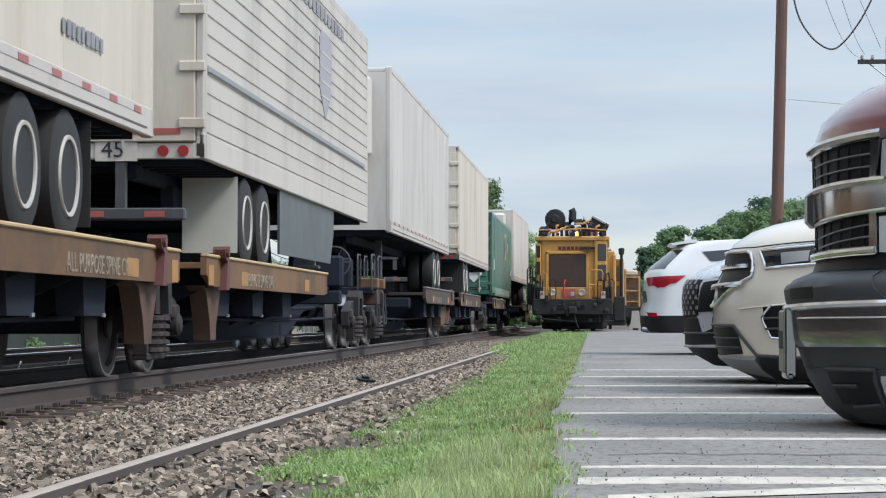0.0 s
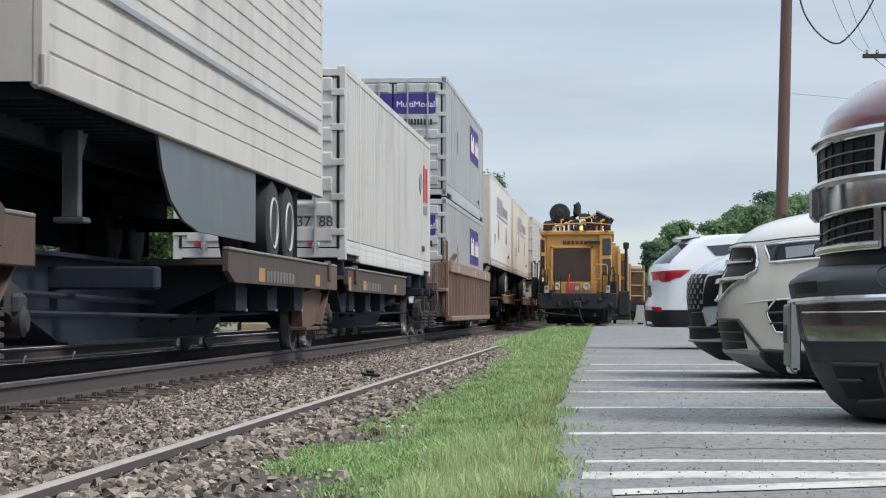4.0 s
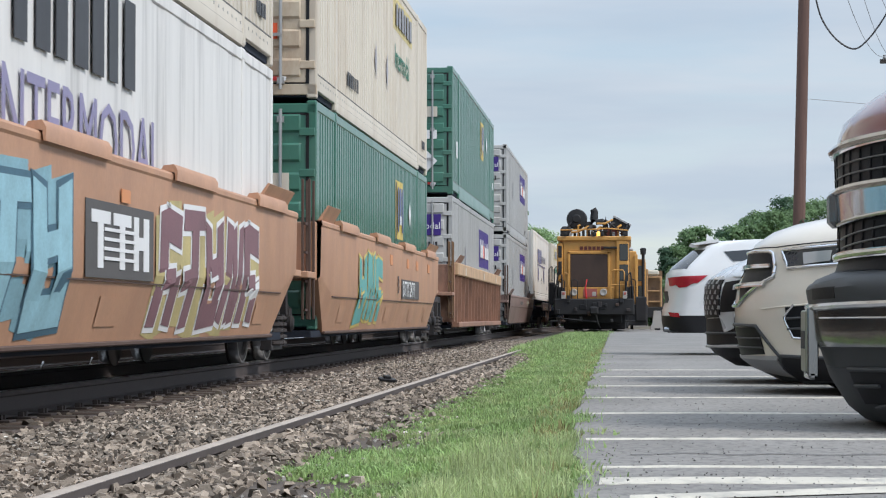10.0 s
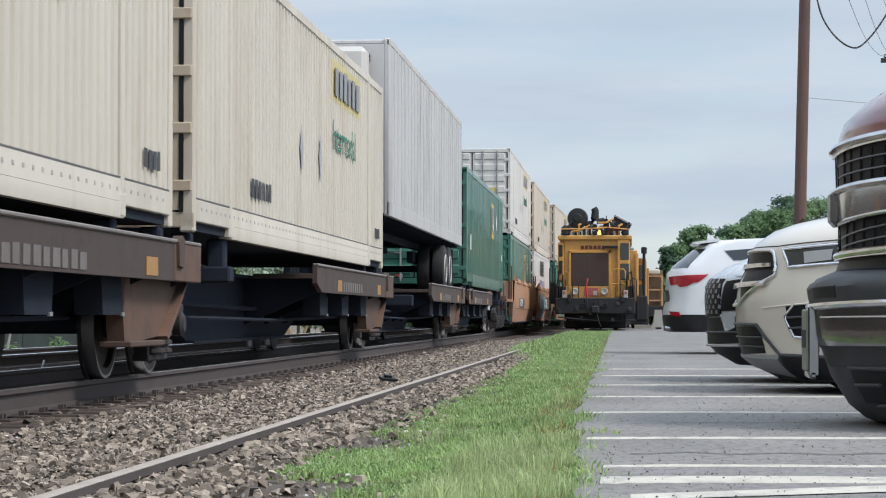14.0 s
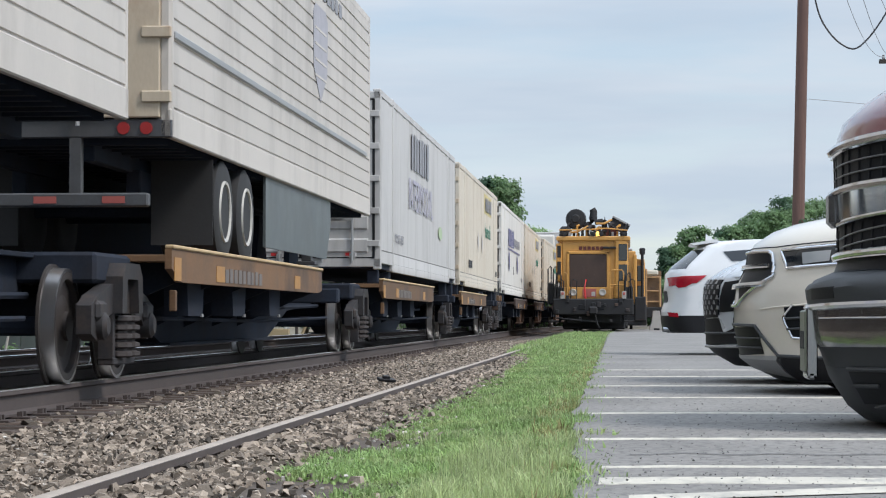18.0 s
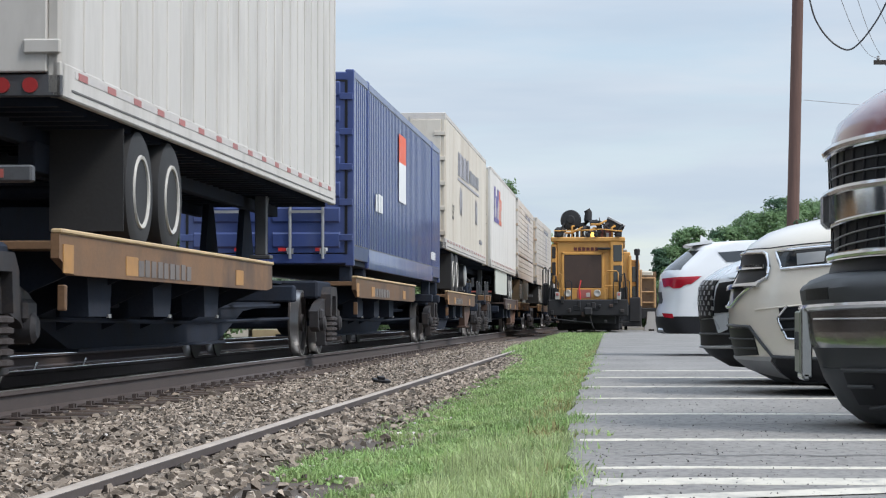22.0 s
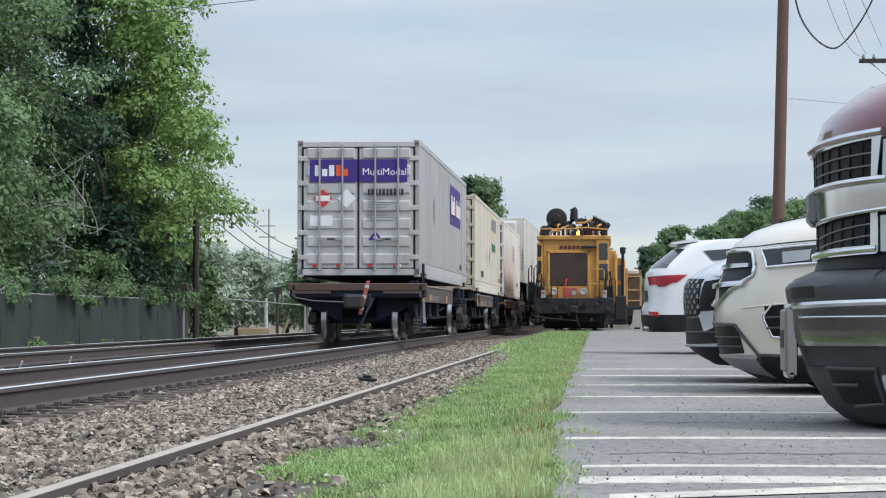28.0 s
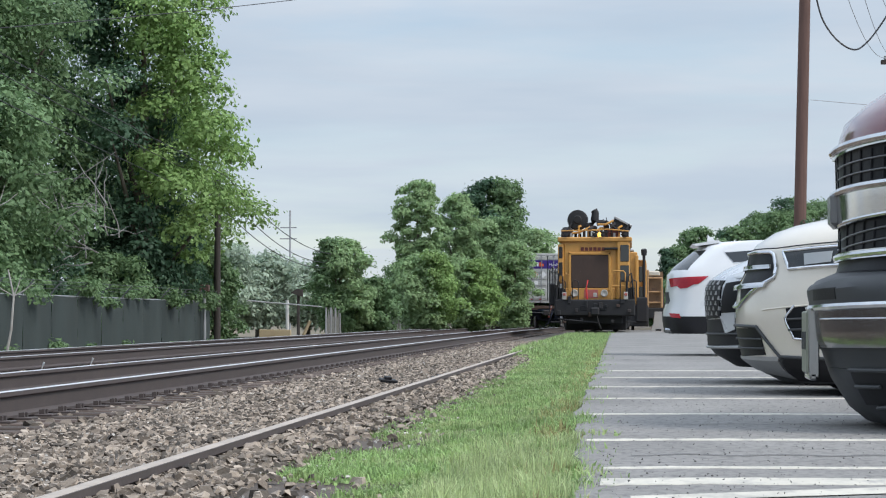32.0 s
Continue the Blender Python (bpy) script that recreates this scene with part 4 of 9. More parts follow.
def spray_letters(c, w, y0, y1, z0, z1, n, m, rim, seed, cloud=None):
    """Fat sprayed letter shapes with a pale rim, bent over the wagon's side."""
    rnd = random.Random(seed)

    def bent(sh, q, grow, lift):
        cy, cz = sum(q[0::2]) / 4, sum(q[1::2]) / 4
        p = [(y + grow * (1 if y > cy else -1), z + grow * (1 if z > cz else -1)) for y, z in zip(q[0::2], q[1::2])]
        rows = []
        for k in range(5):
            t = k / 4
            a = (p[0][0] + (p[3][0] - p[0][0]) * t, p[0][1] + (p[3][1] - p[0][1]) * t)
            b = (p[1][0] + (p[2][0] - p[1][0]) * t, p[1][1] + (p[2][1] - p[1][1]) * t)
            rows.append([(side_x(w, a[1] + (b[1] - a[1]) * u) + lift, a[0] + (b[0] - a[0]) * u, a[1] + (b[1] - a[1]) * u) for u in (0, 0.5, 1)])
        sh.grid(rows + [[(x - 0.003, y, z) for x, y, z in r] for r in rows[::-1]])
    if cloud:
        sh = Shape()
        for k in range(n * 2):
            a = y0 - 0.1 + (y1 - y0) * k / (n * 2)
            e = (y1 - y0) / (n * 2) + 0.03
            lo, hi = z0 - 0.05 + rnd.uniform(0, 0.16), z1 + 0.04 - rnd.uniform(0, 0.14)
            bent(sh, (a, lo, a + e, lo + rnd.uniform(-0.08, 0.08), a + e, hi, a, hi - rnd.uniform(0, 0.1)), 0.0, 0.003)
        part("spray_cloud", sh, cloud, c, smooth=0)
    step = (y1 - y0) / n
    for i in range(n):
        g = GLYPHS[(i * 3 + seed) % 4]
        a, wd, lo, hi = y0 + i * step, step * 0.98, z0 + rnd.uniform(0, 0.08), z1 - rnd.uniform(0, 0.1)
        slant = rnd.uniform(-0.1, 0.1)
        back, front = Shape(), Shape()
        for q in g:
            qq = []
            for u, v in zip(q[0::2], q[1::2]):
                z = lo + (hi - lo) * v
                qq += [a + wd * u + slant * (z - 1.0), z]
            bent(back, qq, 0.045, 0.006)
            bent(front, qq, 0.0, 0.010)
        part("letter_rim", back, rim, c, smooth=0)
        part("sprayed_letter", front, m, c, smooth=0)


def rail_truck(parent, y):
    """A two-axle truck under a wagon, centred at y."""
    for sgn in (-1, 1):
        x = 1.0 * sgn
        prof = [(y - 1.15, 0.62), (y - 0.95, 0.70), (y - 0.45, 0.80), (y + 0.45, 0.80), (y + 0.95, 0.70), (y + 1.15, 0.62), (y + 1.15, 0.40), (y + 0.95, 0.34), (y + 0.72, 0.50),
                (y + 0.42, 0.56), (y + 0.36, 0.20), (y + 0.30, 0.16), (y - 0.30, 0.16), (y - 0.36, 0.20), (y - 0.42, 0.56), (y - 0.72, 0.50), (y - 0.95, 0.34), (y - 1.15, 0.40)]
        t = part("truck_frame", Shape().prism(prof[:10] + prof[14:], "x", x - 0.06, x + 0.06).box(x - 0.07, x + 0.07, y - 0.40, y + 0.40, 0.14, 0.20, 0.01)
                 .box(x - 0.06, x + 0.06, y - 0.40, y - 0.31, 0.18, 0.6).box(x - 0.06, x + 0.06, y + 0.31, y + 0.40, 0.18, 0.6), TRUCKM, parent)
        part("frame_tower", Shape().prism([(y - 0.40, 0.56), (y - 0.38, 0.86), (y - 0.26, 0.97), (y + 0.26, 0.97), (y + 0.38, 0.86), (y + 0.40, 0.56), (y + 0.24, 0.56), (y + 0.2, 0.84), (y - 0.2, 0.84), (y - 0.24, 0.56)], "x", x - 0.05, x + 0.09 * sgn + 0.05), TRUCKM, t)
        prof = []
        for i in range(5):
            z = i * 0.072
            prof += [(z, 0.085), (z + 0.014, 0.125), (z + 0.044, 0.125), (z + 0.058, 0.085)]
        for k in (-0.15, 0.15):
            part("spring", Shape().lathe(prof, (x + 0.04 * sgn, y + k, 0.2), (0, 0, 1), 9), SPRINGM, t)
        for d in (-0.89, 0.89):
            part("axle_bearing", Shape().lathe([(0, 0.11), (0.16, 0.11), (0.19, 0.07), (0.19, 0.0001)], (x - 0.05 * sgn, y + d, 0.46), (sgn, 0, 0), 14).box(x - 0.1, x + 0.1, y + d - 0.15, y + d + 0.15, 0.5, 0.66, 0.03), TRUCKM, t)
    part("bolster", Shape().box(-1.0, 1.0, y - 0.2, y + 0.2, 0.42, 0.72, 0.03), UNDER, parent)
    for d in (-0.89, 0.89):
        part("axle", Shape().cyl((-0.8, y + d, 0.46), (0.8, y + d, 0.46), 0.08, 10), UNDER, parent)
        for sgn in (-1, 1):
            wheel = part("wheel", Shape().lathe([(-0.07, 0.49), (-0.045, 0.49), (-0.035, 0.42), (-0.03, 0.38), (0.03, 0.22), (0.05, 0.12), (0.08, 0.12), (0.08, 0.0001)], (0.745 * sgn, y + d, 0.46), (sgn, 0, 0), 28)
                         .lathe([(0.02, 0.36), (0.065, 0.37), (0.065, 0.44), (-0.04, 0.45)], (0.745 * sgn, y + d, 0.46), (sgn, 0, 0), 28), WHEELM, parent)
            part("tread", Shape().lathe([(-0.045, 0.463), (0.066, 0.455), (0.066, 0.43), (-0.04, 0.43)], (0.745 * sgn, y + d, 0.46), (sgn, 0, 0), 28), TREAD, wheel)


def coupler(parent, y0, y1):
    part("coupler", Shape().box(-0.12, 0.12, min(y0, y1), max(y0, y1), 0.78, 0.98, 0.03).box(-0.18, 0.18, y1 - 0.15, y1 + 0.15, 0.74, 1.02, 0.05), TRUCKM, parent)


def hand_rails(parent, y, m):
    for x in (0.98, 1.22):
        part("grab_rail", Shape().tube([(x, y - 0.24, 1.0), (x, y - 0.24, 1.52), (x, y - 0.18, 1.6), (x, y + 0.18, 1.6), (x, y + 0.24, 1.52), (x, y + 0.24, 1.0)], 0.016, 8), m, parent)


def ring_shape(centre, r, thick, n=24):
    """A thin hoop facing along y."""
    cx, cy, cz = centre
    rows = []
    for i in range(n + 1):
        a = 2 * math.pi * i / n
        rows.append([(cx + (r + thick * math.cos(b)) * math.cos(a), cy + thick * math.sin(b), cz + (r + thick * math.cos(b)) * math.sin(a)) for b in [2 * math.pi * k / 6 for k in range(7)]])
    return Shape().grid(rows)


def end_gear(c, y, d, deck, wheel):
    """What stands on a coupled end; d: +1 when the end faces +y."""
    part("end_platform", Shape().box(-1.25, 1.25, y - 0.2, y + 0.2, 0.92, 1.05, 0.02), UNDER, c)
    part("end_sill", Shape().box(-1.3, 1.3, y + 0.1 * d - 0.1, y + 0.1 * d + 0.1, 0.74, 1.0, 0.02), RUST, c)
    part("gear_housing", Shape().box(0.1, 0.72, y - 0.16 * d - 0.2, y - 0.16 * d + 0.2, 1.04, 1.58, 0.04).box(-0.5, 0.0, y - 0.3, y + 0.1, 1.04, 1.4, 0.04), UNDER, c)
    hand_rails(c, y, LEGGREY)
    part("corner_step", Shape().tube([(1.3, y - 0.2, 0.95), (1.32, y - 0.2, 0.42), (1.32, y + 0.2, 0.42), (1.3, y + 0.2, 0.95)], 0.016, 6), LEGGREY, c)
    part("end_stop", Shape().box(1.0, 1.32, y - 0.1, y + 0.12, 1.02, 1.2, 0.02), APRON, c)
    part("air_hose", Shape().tube([(0.4, y, 0.85), (0.42, y + 0.35 * d, 0.6), (0.38, y + 0.6 * d, 0.36), (0.2, y + 0.75 * d, 0.5)], 0.028, 6), UNDER, c)
    if wheel:
        bw = part("brake_wheel", ring_shape((0.45, y + 0.16 * d, 1.5), 0.27, 0.014), LEGGREY, c)
        for k in range(3):
            a = k * math.pi / 3
            part("spoke", Shape().cyl((0.45 - 0.27 * math.cos(a), y + 0.16 * d, 1.5 - 0.27 * math.sin(a)), (0.45 + 0.27 * math.cos(a), y + 0.16 * d, 1.5 + 0.27 * math.sin(a)), 0.009, 6), LEGGREY, bw)


def spine_wagon(a, b, la, lb, plat_front, load, gap_rear, gap_front, yellow, stencil=True, latch=True, leg=False):
    """A spine wagon from a to b (wagon space), its load lying from la to lb."""
    c = thing("spine_wagon", ("brown spine wagon with yellow-edged decks" if yellow else "rust-brown spine wagon with dark underframe") +
              (" carrying a trailer" if load == "trailer" else " carrying a container"), "rail wagon", group="wagons of the train")
    deck = APRON if yellow else DARKDECK
    top = APRONTOP if yellow else DECKLIP
    # spine girder with a deeper belly
    part("spine_girder", Shape().prism([(a + 0.6, 1.0), (b - 0.6, 1.0), (b - 0.6, 0.72), (b - 3.2, 0.62), (b - 5.0, 0.26), (a + 5.0, 0.26), (a + 3.2, 0.62), (a + 0.6, 0.72)], "x", -0.36, 0.36), UNDER, c)
    part("girder_flange", Shape().box(-0.5, 0.5, a + 0.4, b - 0.4, 1.0, 1.04, 0.005).box(-0.45, 0.45, a + 5.0, b - 5.0, 0.23, 0.26), UNDER, c)
    p0, p1 = (lb - 8.3, lb + 0.9) if plat_front else (la - 0.3, la + 9.4)
    zt = 1.06
    zl = zt + (0.05 if yellow else 0.09)
    for sgn in (-1, 1):
        x0, x1 = (0.55, 1.30) if sgn > 0 else (-1.30, -0.55)
        e0, e1 = (1.30, 1.36) if sgn > 0 else (-1.36, -1.30)
        dk = part("side_deck", Shape().box(x0, x1, p0, p1, zt - 0.06, zt, 0.005), deck, c)
        part("deck_side", Shape().prism([(p0, zl), (p1, zl), (p1, zt - 0.20), (p1 - 0.35, zt - 0.23), (p0 + 0.45, zt - 0.23), (p0, zt - 0.12)], "x", e0, e1), deck, dk)
        part("deck_edge", Shape().box(min(e0, e1 - 0.03), max(e1, e0 + 0.03) + (0.02 if sgn > 0 else 0), p0, p1, zl, zl + 0.035, 0.01), top, dk)
        n = 6
        for i in range(n):
            y = p0 + 0.5 + (p1 - p0 - 1.0) * i / (n - 1)
            s0, s1 = (0.36, 1.30) if sgn > 0 else (-1.30, -0.36)
            poly = [(s0, zt - 0.06), (s1, zt - 0.06), (s1, zt - 0.23), (s0, 0.42)] if sgn > 0 else [(s1, zt - 0.06), (s0, zt - 0.06), (s0, zt - 0.23), (s1, 0.42)]
            if sgn > 0 or i % 3 == 0:
                part("deck_bracket", Shape().prism(poly, "y", y - 0.02, y + 0.02), UNDER, c)
        if sgn > 0:
            for i in (0.22 if stencil else 0.37, 0.75):
                y = p0 + (p1 - p0) * i
                part("deck_reflector", Shape().box(1.361, 1.365, y, y + 0.45, zt - 0.2, zt - 0.05), DECALYD, dk)
            if yellow and latch:
                words(dk, "ALL PURPOSE SPINE CAR", 0.15, (p1 - 4.4) if plat_front else (p0 + 2.2), zt - 0.2, WORNWHITE, x=1.355)
            elif stencil:
                bars(c, p0 + 2.6, p0 + 4.9, zt - 0.2, zt - 0.06, 9, FAINT, int(abs(la) * 7) % 97, x=1.358)
            part("corner_patch", Shape().box(1.361, 1.366, (p1 - 0.4) if plat_front else (p0 + 0.1), (p1 - 0.1) if plat_front else (p0 + 0.4), zt - 0.22, zt - 0.02), DECALYD, dk)
            # heavy bracket below the leading end of the deck, leaning back towards the truck
            y = p1 - 1.0 if plat_front else p0 + 0.9
            if leg:
                v = p1 - 0.9
                arm = part("end_arm", Shape().prism([(v - 1.5, zt - 0.22), (v + 0.75, zt - 0.22), (v + 0.6, zt - 0.42), (v - 0.35, 0.36), (v - 1.35, 0.30)], "x", 1.1, 1.24), ARMBROWN, c, "broad rust-brown leg below the deck end")
                part("arm_foot", Shape().box(1.04, 1.28, v - 1.38, v - 0.34, 0.28, 0.33, 0.01), RUST, arm)
            if yellow and not latch:
                part("end_tab", Shape().box(1.3, 1.36, y - 0.72, y - 0.66, zt - 0.48, zt - 0.3, 0.008), APRON, c)
            elif yellow:
                part("end_arm", Shape().prism([(y - 0.62, zt - 0.22), (y + 0.6, zt - 0.22), (y + 0.42, 0.78), (y + 0.2, 0.46), (y + 0.16, 0.30), (y - 0.14, 0.30), (y - 0.2, 0.5), (y - 0.4, 0.78)], "x", 1.1, 1.27), ARMBROWN, c, "rust-brown hanging bracket")
                hook = part("locking_hook", Shape().prism([(y - 0.14, zt - 0.26), (y + 0.05, zt - 0.26), (y + 0.12, zt - 0.05), (y + 0.02, zt + 0.1), (y - 0.08, zt + 0.16), (y - 0.24, zt + 0.14), (y - 0.2, zt + 0.06), (y - 0.06, zt + 0.02)], "x", 1.34, 1.43), HOOKRED, c, "dull red-brown latch on the deck edge")
                part("hook_pin", Shape().cyl((1.3, y - 0.14, zt + 0.12), (1.46, y - 0.14, zt + 0.12), 0.055, 10), HOOKRED, hook)
            elif plat_front:
                arm = part("end_arm", Shape().prism([(y - 1.5, zt - 0.22), (y + 0.85, zt - 0.22), (y + 0.62, zt - 0.36), (y - 0.05, 0.36), (y - 1.35, 0.30)], "x", 1.06, 1.2), ARMBROWN, c, "rust-brown bracket plate")
                part("arm_flange", Shape().prism([(y + 0.85, zt - 0.22), (y + 0.9, zt - 0.23), (y + 0.02, 0.33), (y - 0.05, 0.36)], "x", 0.98, 1.28), ARMBROWN, arm)
                part("arm_foot", Shape().box(1.0, 1.26, y - 1.38, y - 0.04, 0.28, 0.33, 0.01), RUST, arm)
                part("deck_end_plate", Shape().box(1.30, 1.372, p1 - 1.15, p1 + 0.02, zt - 0.235, zl + 0.005, 0.01), ARMBROWN, c)
            else:
                part("end_arm", Shape().prism([(y - 0.85, zt - 0.22), (y + 0.6, zt - 0.22), (y + 0.35, 0.52), (y - 0.2, 0.52)], "x", 1.04, 1.18), UNDER, c)
            if not yellow:
                part("locking_hook", Shape().prism([(y - 0.11, zt - 0.10), (y + 0.09, zt - 0.12), (y + 0.12, zt + 0.02), (y + 0.14, zt + 0.12), (y + 0.02, zt + 0.16), (y - 0.13, zt + 0.10)], "x", 1.32, 1.40), RUST, c)
            for k in range(3):
                yb = p0 + (p1 - p0) * (0.2 + 0.25 * k)
                part("deck_gusset", Shape().prism([(yb - 0.42, zt - 0.22), (yb + 0.42, zt - 0.22), (yb + 0.36, zt - 0.52), (yb - 0.36, zt - 0.52)], "x", 0.98, 1.2), UNDER, c)
                part("gusset_tab", Shape().box(1.19, 1.21, yb + 0.28, yb + 0.36, zt - 0.53, zt - 0.50), GALV, c)
    if load != "trailer":
        for y in (la + 0.2, la + 2.0, lb - 2.0, lb - 0.2):
            for sgn in (-1, 1):
                part("container_pedestal", Shape().box(sgn * 1.15 - 0.09, sgn * 1.15 + 0.09, y - 0.09, y + 0.09, zt if p0 < y < p1 else 1.0, 1.29, 0.02), UNDER, c)
            if not (p0 < y < p1):
                part("cross_arm", Shape().box(-1.3, 1.3, y - 0.13, y + 0.13, 0.86, 1.02, 0.02), UNDER, c)
    else:
        y = (la + 1.3) if plat_front else (lb - 1.3)
        part("trailer_hitch", Shape().prism([(y - 0.55, 1.04), (y + 0.75, 1.04), (y + 0.15, 2.06), (y - 0.15, 2.06)], "x", -0.28, -0.2).prism([(y - 0.55, 1.04), (y + 0.75, 1.04), (y + 0.15, 2.06), (y - 0.15, 2.06)], "x", 0.2, 0.28)
             .box(-0.45, 0.45, y - 0.4, y + 0.4, 2.03, 2.1, 0.01), UNDER, c)
        y2 = la + 4.0 if plat_front else lb - 4.0
        part("cross_arm", Shape().box(-1.3, 1.3, y2 - 0.13, y2 + 0.13, 0.72, 0.92, 0.02), UNDER, c)
    part("brake_pipe", Shape().tube([(0.5, a + 1.0, 0.7), (0.5, (a + b) / 2, 0.62), (0.5, b - 1.0, 0.7)], 0.03, 6), UNDER, c)
    part("brake_reservoir", Shape().cyl((-0.65, (a + b) / 2 - 0.6, 0.72), (-0.65, (a + b) / 2 + 0.5, 0.72), 0.18, 14), UNDER, c)
    ym = (a + b) / 2
    part("valve_box", Shape().box(-0.95, -0.42, ym + 1.0, ym + 1.6, 0.42, 0.85, 0.03), UNDER, c)
    part("brake_cylinder", Shape().cyl((-0.75, ym - 2.4, 0.66), (-0.75, ym - 1.5, 0.66), 0.16, 14), UNDER, c)
    part("brake_rod", Shape().tube([(0.8, a + 2.2, 0.52), (0.8, ym, 0.48), (0.8, b - 2.2, 0.52)], 0.022, 6), UNDER, c)
    if gap_rear > 2.6:
        rail_truck(c, a + 1.75)
        coupler(c, a + 0.7, a)
        end_gear(c, a + 0.55, -1, deck, True)
    else:
        rail_truck(c, a)
        part("end_sill", Shape().box(-1.0, 1.0, a - 0.35, a + 0.75, 0.80, 1.05, 0.03), UNDER, c)
    if gap_front > 2.6:
        rail_truck(c, b - 1.75)
        coupler(c, b - 0.7, b)
        end_gear(c, b - 0.55, 1, deck, False)
    else:
        part("end_sill", Shape().box(-1.0, 1.0, b - 0.75, b - 0.2, 0.80, 1.05, 0.03), UNDER, c)
    return c


def well_wagon(a, b, la, lb, style, paint, words_label, number=None, mural=False, rear_truck=True, front_truck=True, deep_rear=True, deep_front=True, zt=1.72, bend=0.80):
    c = thing("well_wagon", words_label, "rail wagon", group="wagons of the train")
    w = 1.46
    w0, w1 = la - 0.75, lb + (0.75 if zt > 1.5 else 1.55)
    for sgn in (-1, 1):
        def X(v):
            return v * sgn
        if style == "smooth":
            low, up = w0 + 1.15, w1 - 1.15
            sh = Shape()
            rows = []
            # the side tapers up towards both ends
            for y, lift in ((w0, 0.66), (low, 0.0), ((low + up) / 2, 0.0), (up, 0.0), (w1, 0.66)):
                rise = lift * (zt - 0.32) / 1.4
                rows.append([(X(w), y, zt), (X(w + 0.012), y, zt - 0.02), (X(w + 0.012), y, zt - 0.06), (X(w), y, zt - 0.08), (X(w - 0.012), y, max(bend + 0.03, 0.40 + rise)), (X(w - 0.02), y, max(bend, 0.37 + rise)), (X(w - 0.14 + 0.1 * (lift > 0)), y, 0.34 + rise), (X(w - 0.2), y, 0.32 + rise), (X(w - 0.2), y, zt - 0.12), (X(w - 0.16), y, zt), (X(w), y, zt)])
            sh.grid(rows)
            side = part("well_side", sh, paint, c, smooth=25)
            if sgn > 0:
                for y in (w0 + 2.2, (w0 + w1) / 2 - 0.8, (w0 + w1) / 2 + 3.2, w1 - 2.6):
                    part("access_plate", Shape().grid([[(side_x(w, z) + 0.008, yy, z) for yy in (y, y + 0.7)] for z in (0.46, 0.68)] + [[(side_x(w, z) - 0.03, yy, z) for yy in (y, y + 0.7)] for z in (0.68, 0.46)]), paint, side)
            if sgn > 0:
                part("weld_seam", Shape().box(w - 0.024, w - 0.010, low, up, bend - 0.015, bend - 0.003), RUST, side)
                part("bottom_flange", Shape().box(w - 0.2, w - 0.105, low, up, 0.31, 0.35, 0.01), RUST, side)
                for k in range(4 if zt > 1.5 else 0):
                    y = low + 0.6 + (up - low - 2.4) * k / 3
                    part("guide_lip", Shape().prism([(w - 0.17, 1.60), (w - 0.07, 1.78), (w + 0.02, 1.79), (w + 0.05, 1.74), (w + 0.045, 1.655), (w + 0.03, 1.655), (w + 0.025, 1.72), (w - 0.05, 1.735), (w - 0.14, 1.60)], "y", y, y + 1.9), paint, side)
        else:
            top = part("top_chord", Shape().box(min(X(w - 0.14), X(w + 0.02)), max(X(w - 0.14), X(w + 0.02)), w0, w1, 1.46, 1.74, 0.02), CHORD if paint is WELLRED else CHORDTAN, c, "worn brown top chord")
            part("well_side", Shape().box(min(X(w - 0.155), X(w - 0.13)), max(X(w - 0.155), X(w - 0.13)), w0, w1, 0.36, 1.5), RIBPANEL if paint is RIBBED else RIBDARK, c, "dark streaked recessed side sheet")
            part("bottom_chord", Shape().box(min(X(w - 0.16), X(w + 0.02)), max(X(w - 0.16), X(w + 0.02)), w0 + 0.3, w1 - 0.3, 0.30, 0.42, 0.015), paint, c)
            n = 16
            for i in range(n):
                y = w0 + 0.15 + (w1 - w0 - 0.3) * i / (n - 1)
                part("side_post", Shape().prism([(X(w - 0.14), 0.40), (X(w - 0.015), 0.40), (X(w + 0.005), 1.48), (X(w - 0.14), 1.48)], "y", y - 0.03, y + 0.03), paint, c)
            if sgn > 0:
                for i in (0.13, 0.52, 0.83):
                    y = w0 + (w1 - w0) * i
                    part("deck_reflector", Shape().box(w + 0.021, w + 0.025, y, y + 0.28, 1.5, 1.66), CREAM, top)
        for y in (w0 + 0.9, w1 - 1.5):
            if sgn > 0:
                part("guide_flap", Shape().prism([(X(w - 0.1), zt), (X(w + 0.04), zt + 0.20), (X(w + 0.06), zt + 0.19), (X(w - 0.06), zt - 0.02)], "y", y - (0.6 if y < w0 + 2 else 0.9), y + (0.6 if y < w0 + 2 else 0.9)), paint, c)
    part("well_floor", Shape().box(-1.3, 1.3, w0 + 0.2, lb + 0.55, 0.28, 0.36), UNDER, c)
    for y0, y1 in ((a, w0), (w1, b)):
        part("end_frame", Shape().box(-0.5, 0.5, y0 - (0.2 if y0 == a else 0), y1 + (0.2 if y1 == b else 0), 0.85, 1.1, 0.03), RUST, c)
    for y in (w0, w1):
        part("well_bulkhead", Shape().box(-1.4, 1.4, y - 0.06, y + 0.06, 0.42 if style != "smooth" else 0.98, zt - 0.02, 0.01), paint, c)
    hand_rails(c, w1 + 0.35, APRON if style != "smooth" else RUST)
    for x in (1.28, 1.36):
        part("ladder_rail", Shape().box(x, x + 0.03, w0 - 0.5, w0 - 0.46, 0.5, 2.2, 0.005).box(x, x + 0.03, w0 - 0.12, w0 - 0.08, 0.5, 2.2, 0.005), APRON if style != "smooth" else RUST, c)
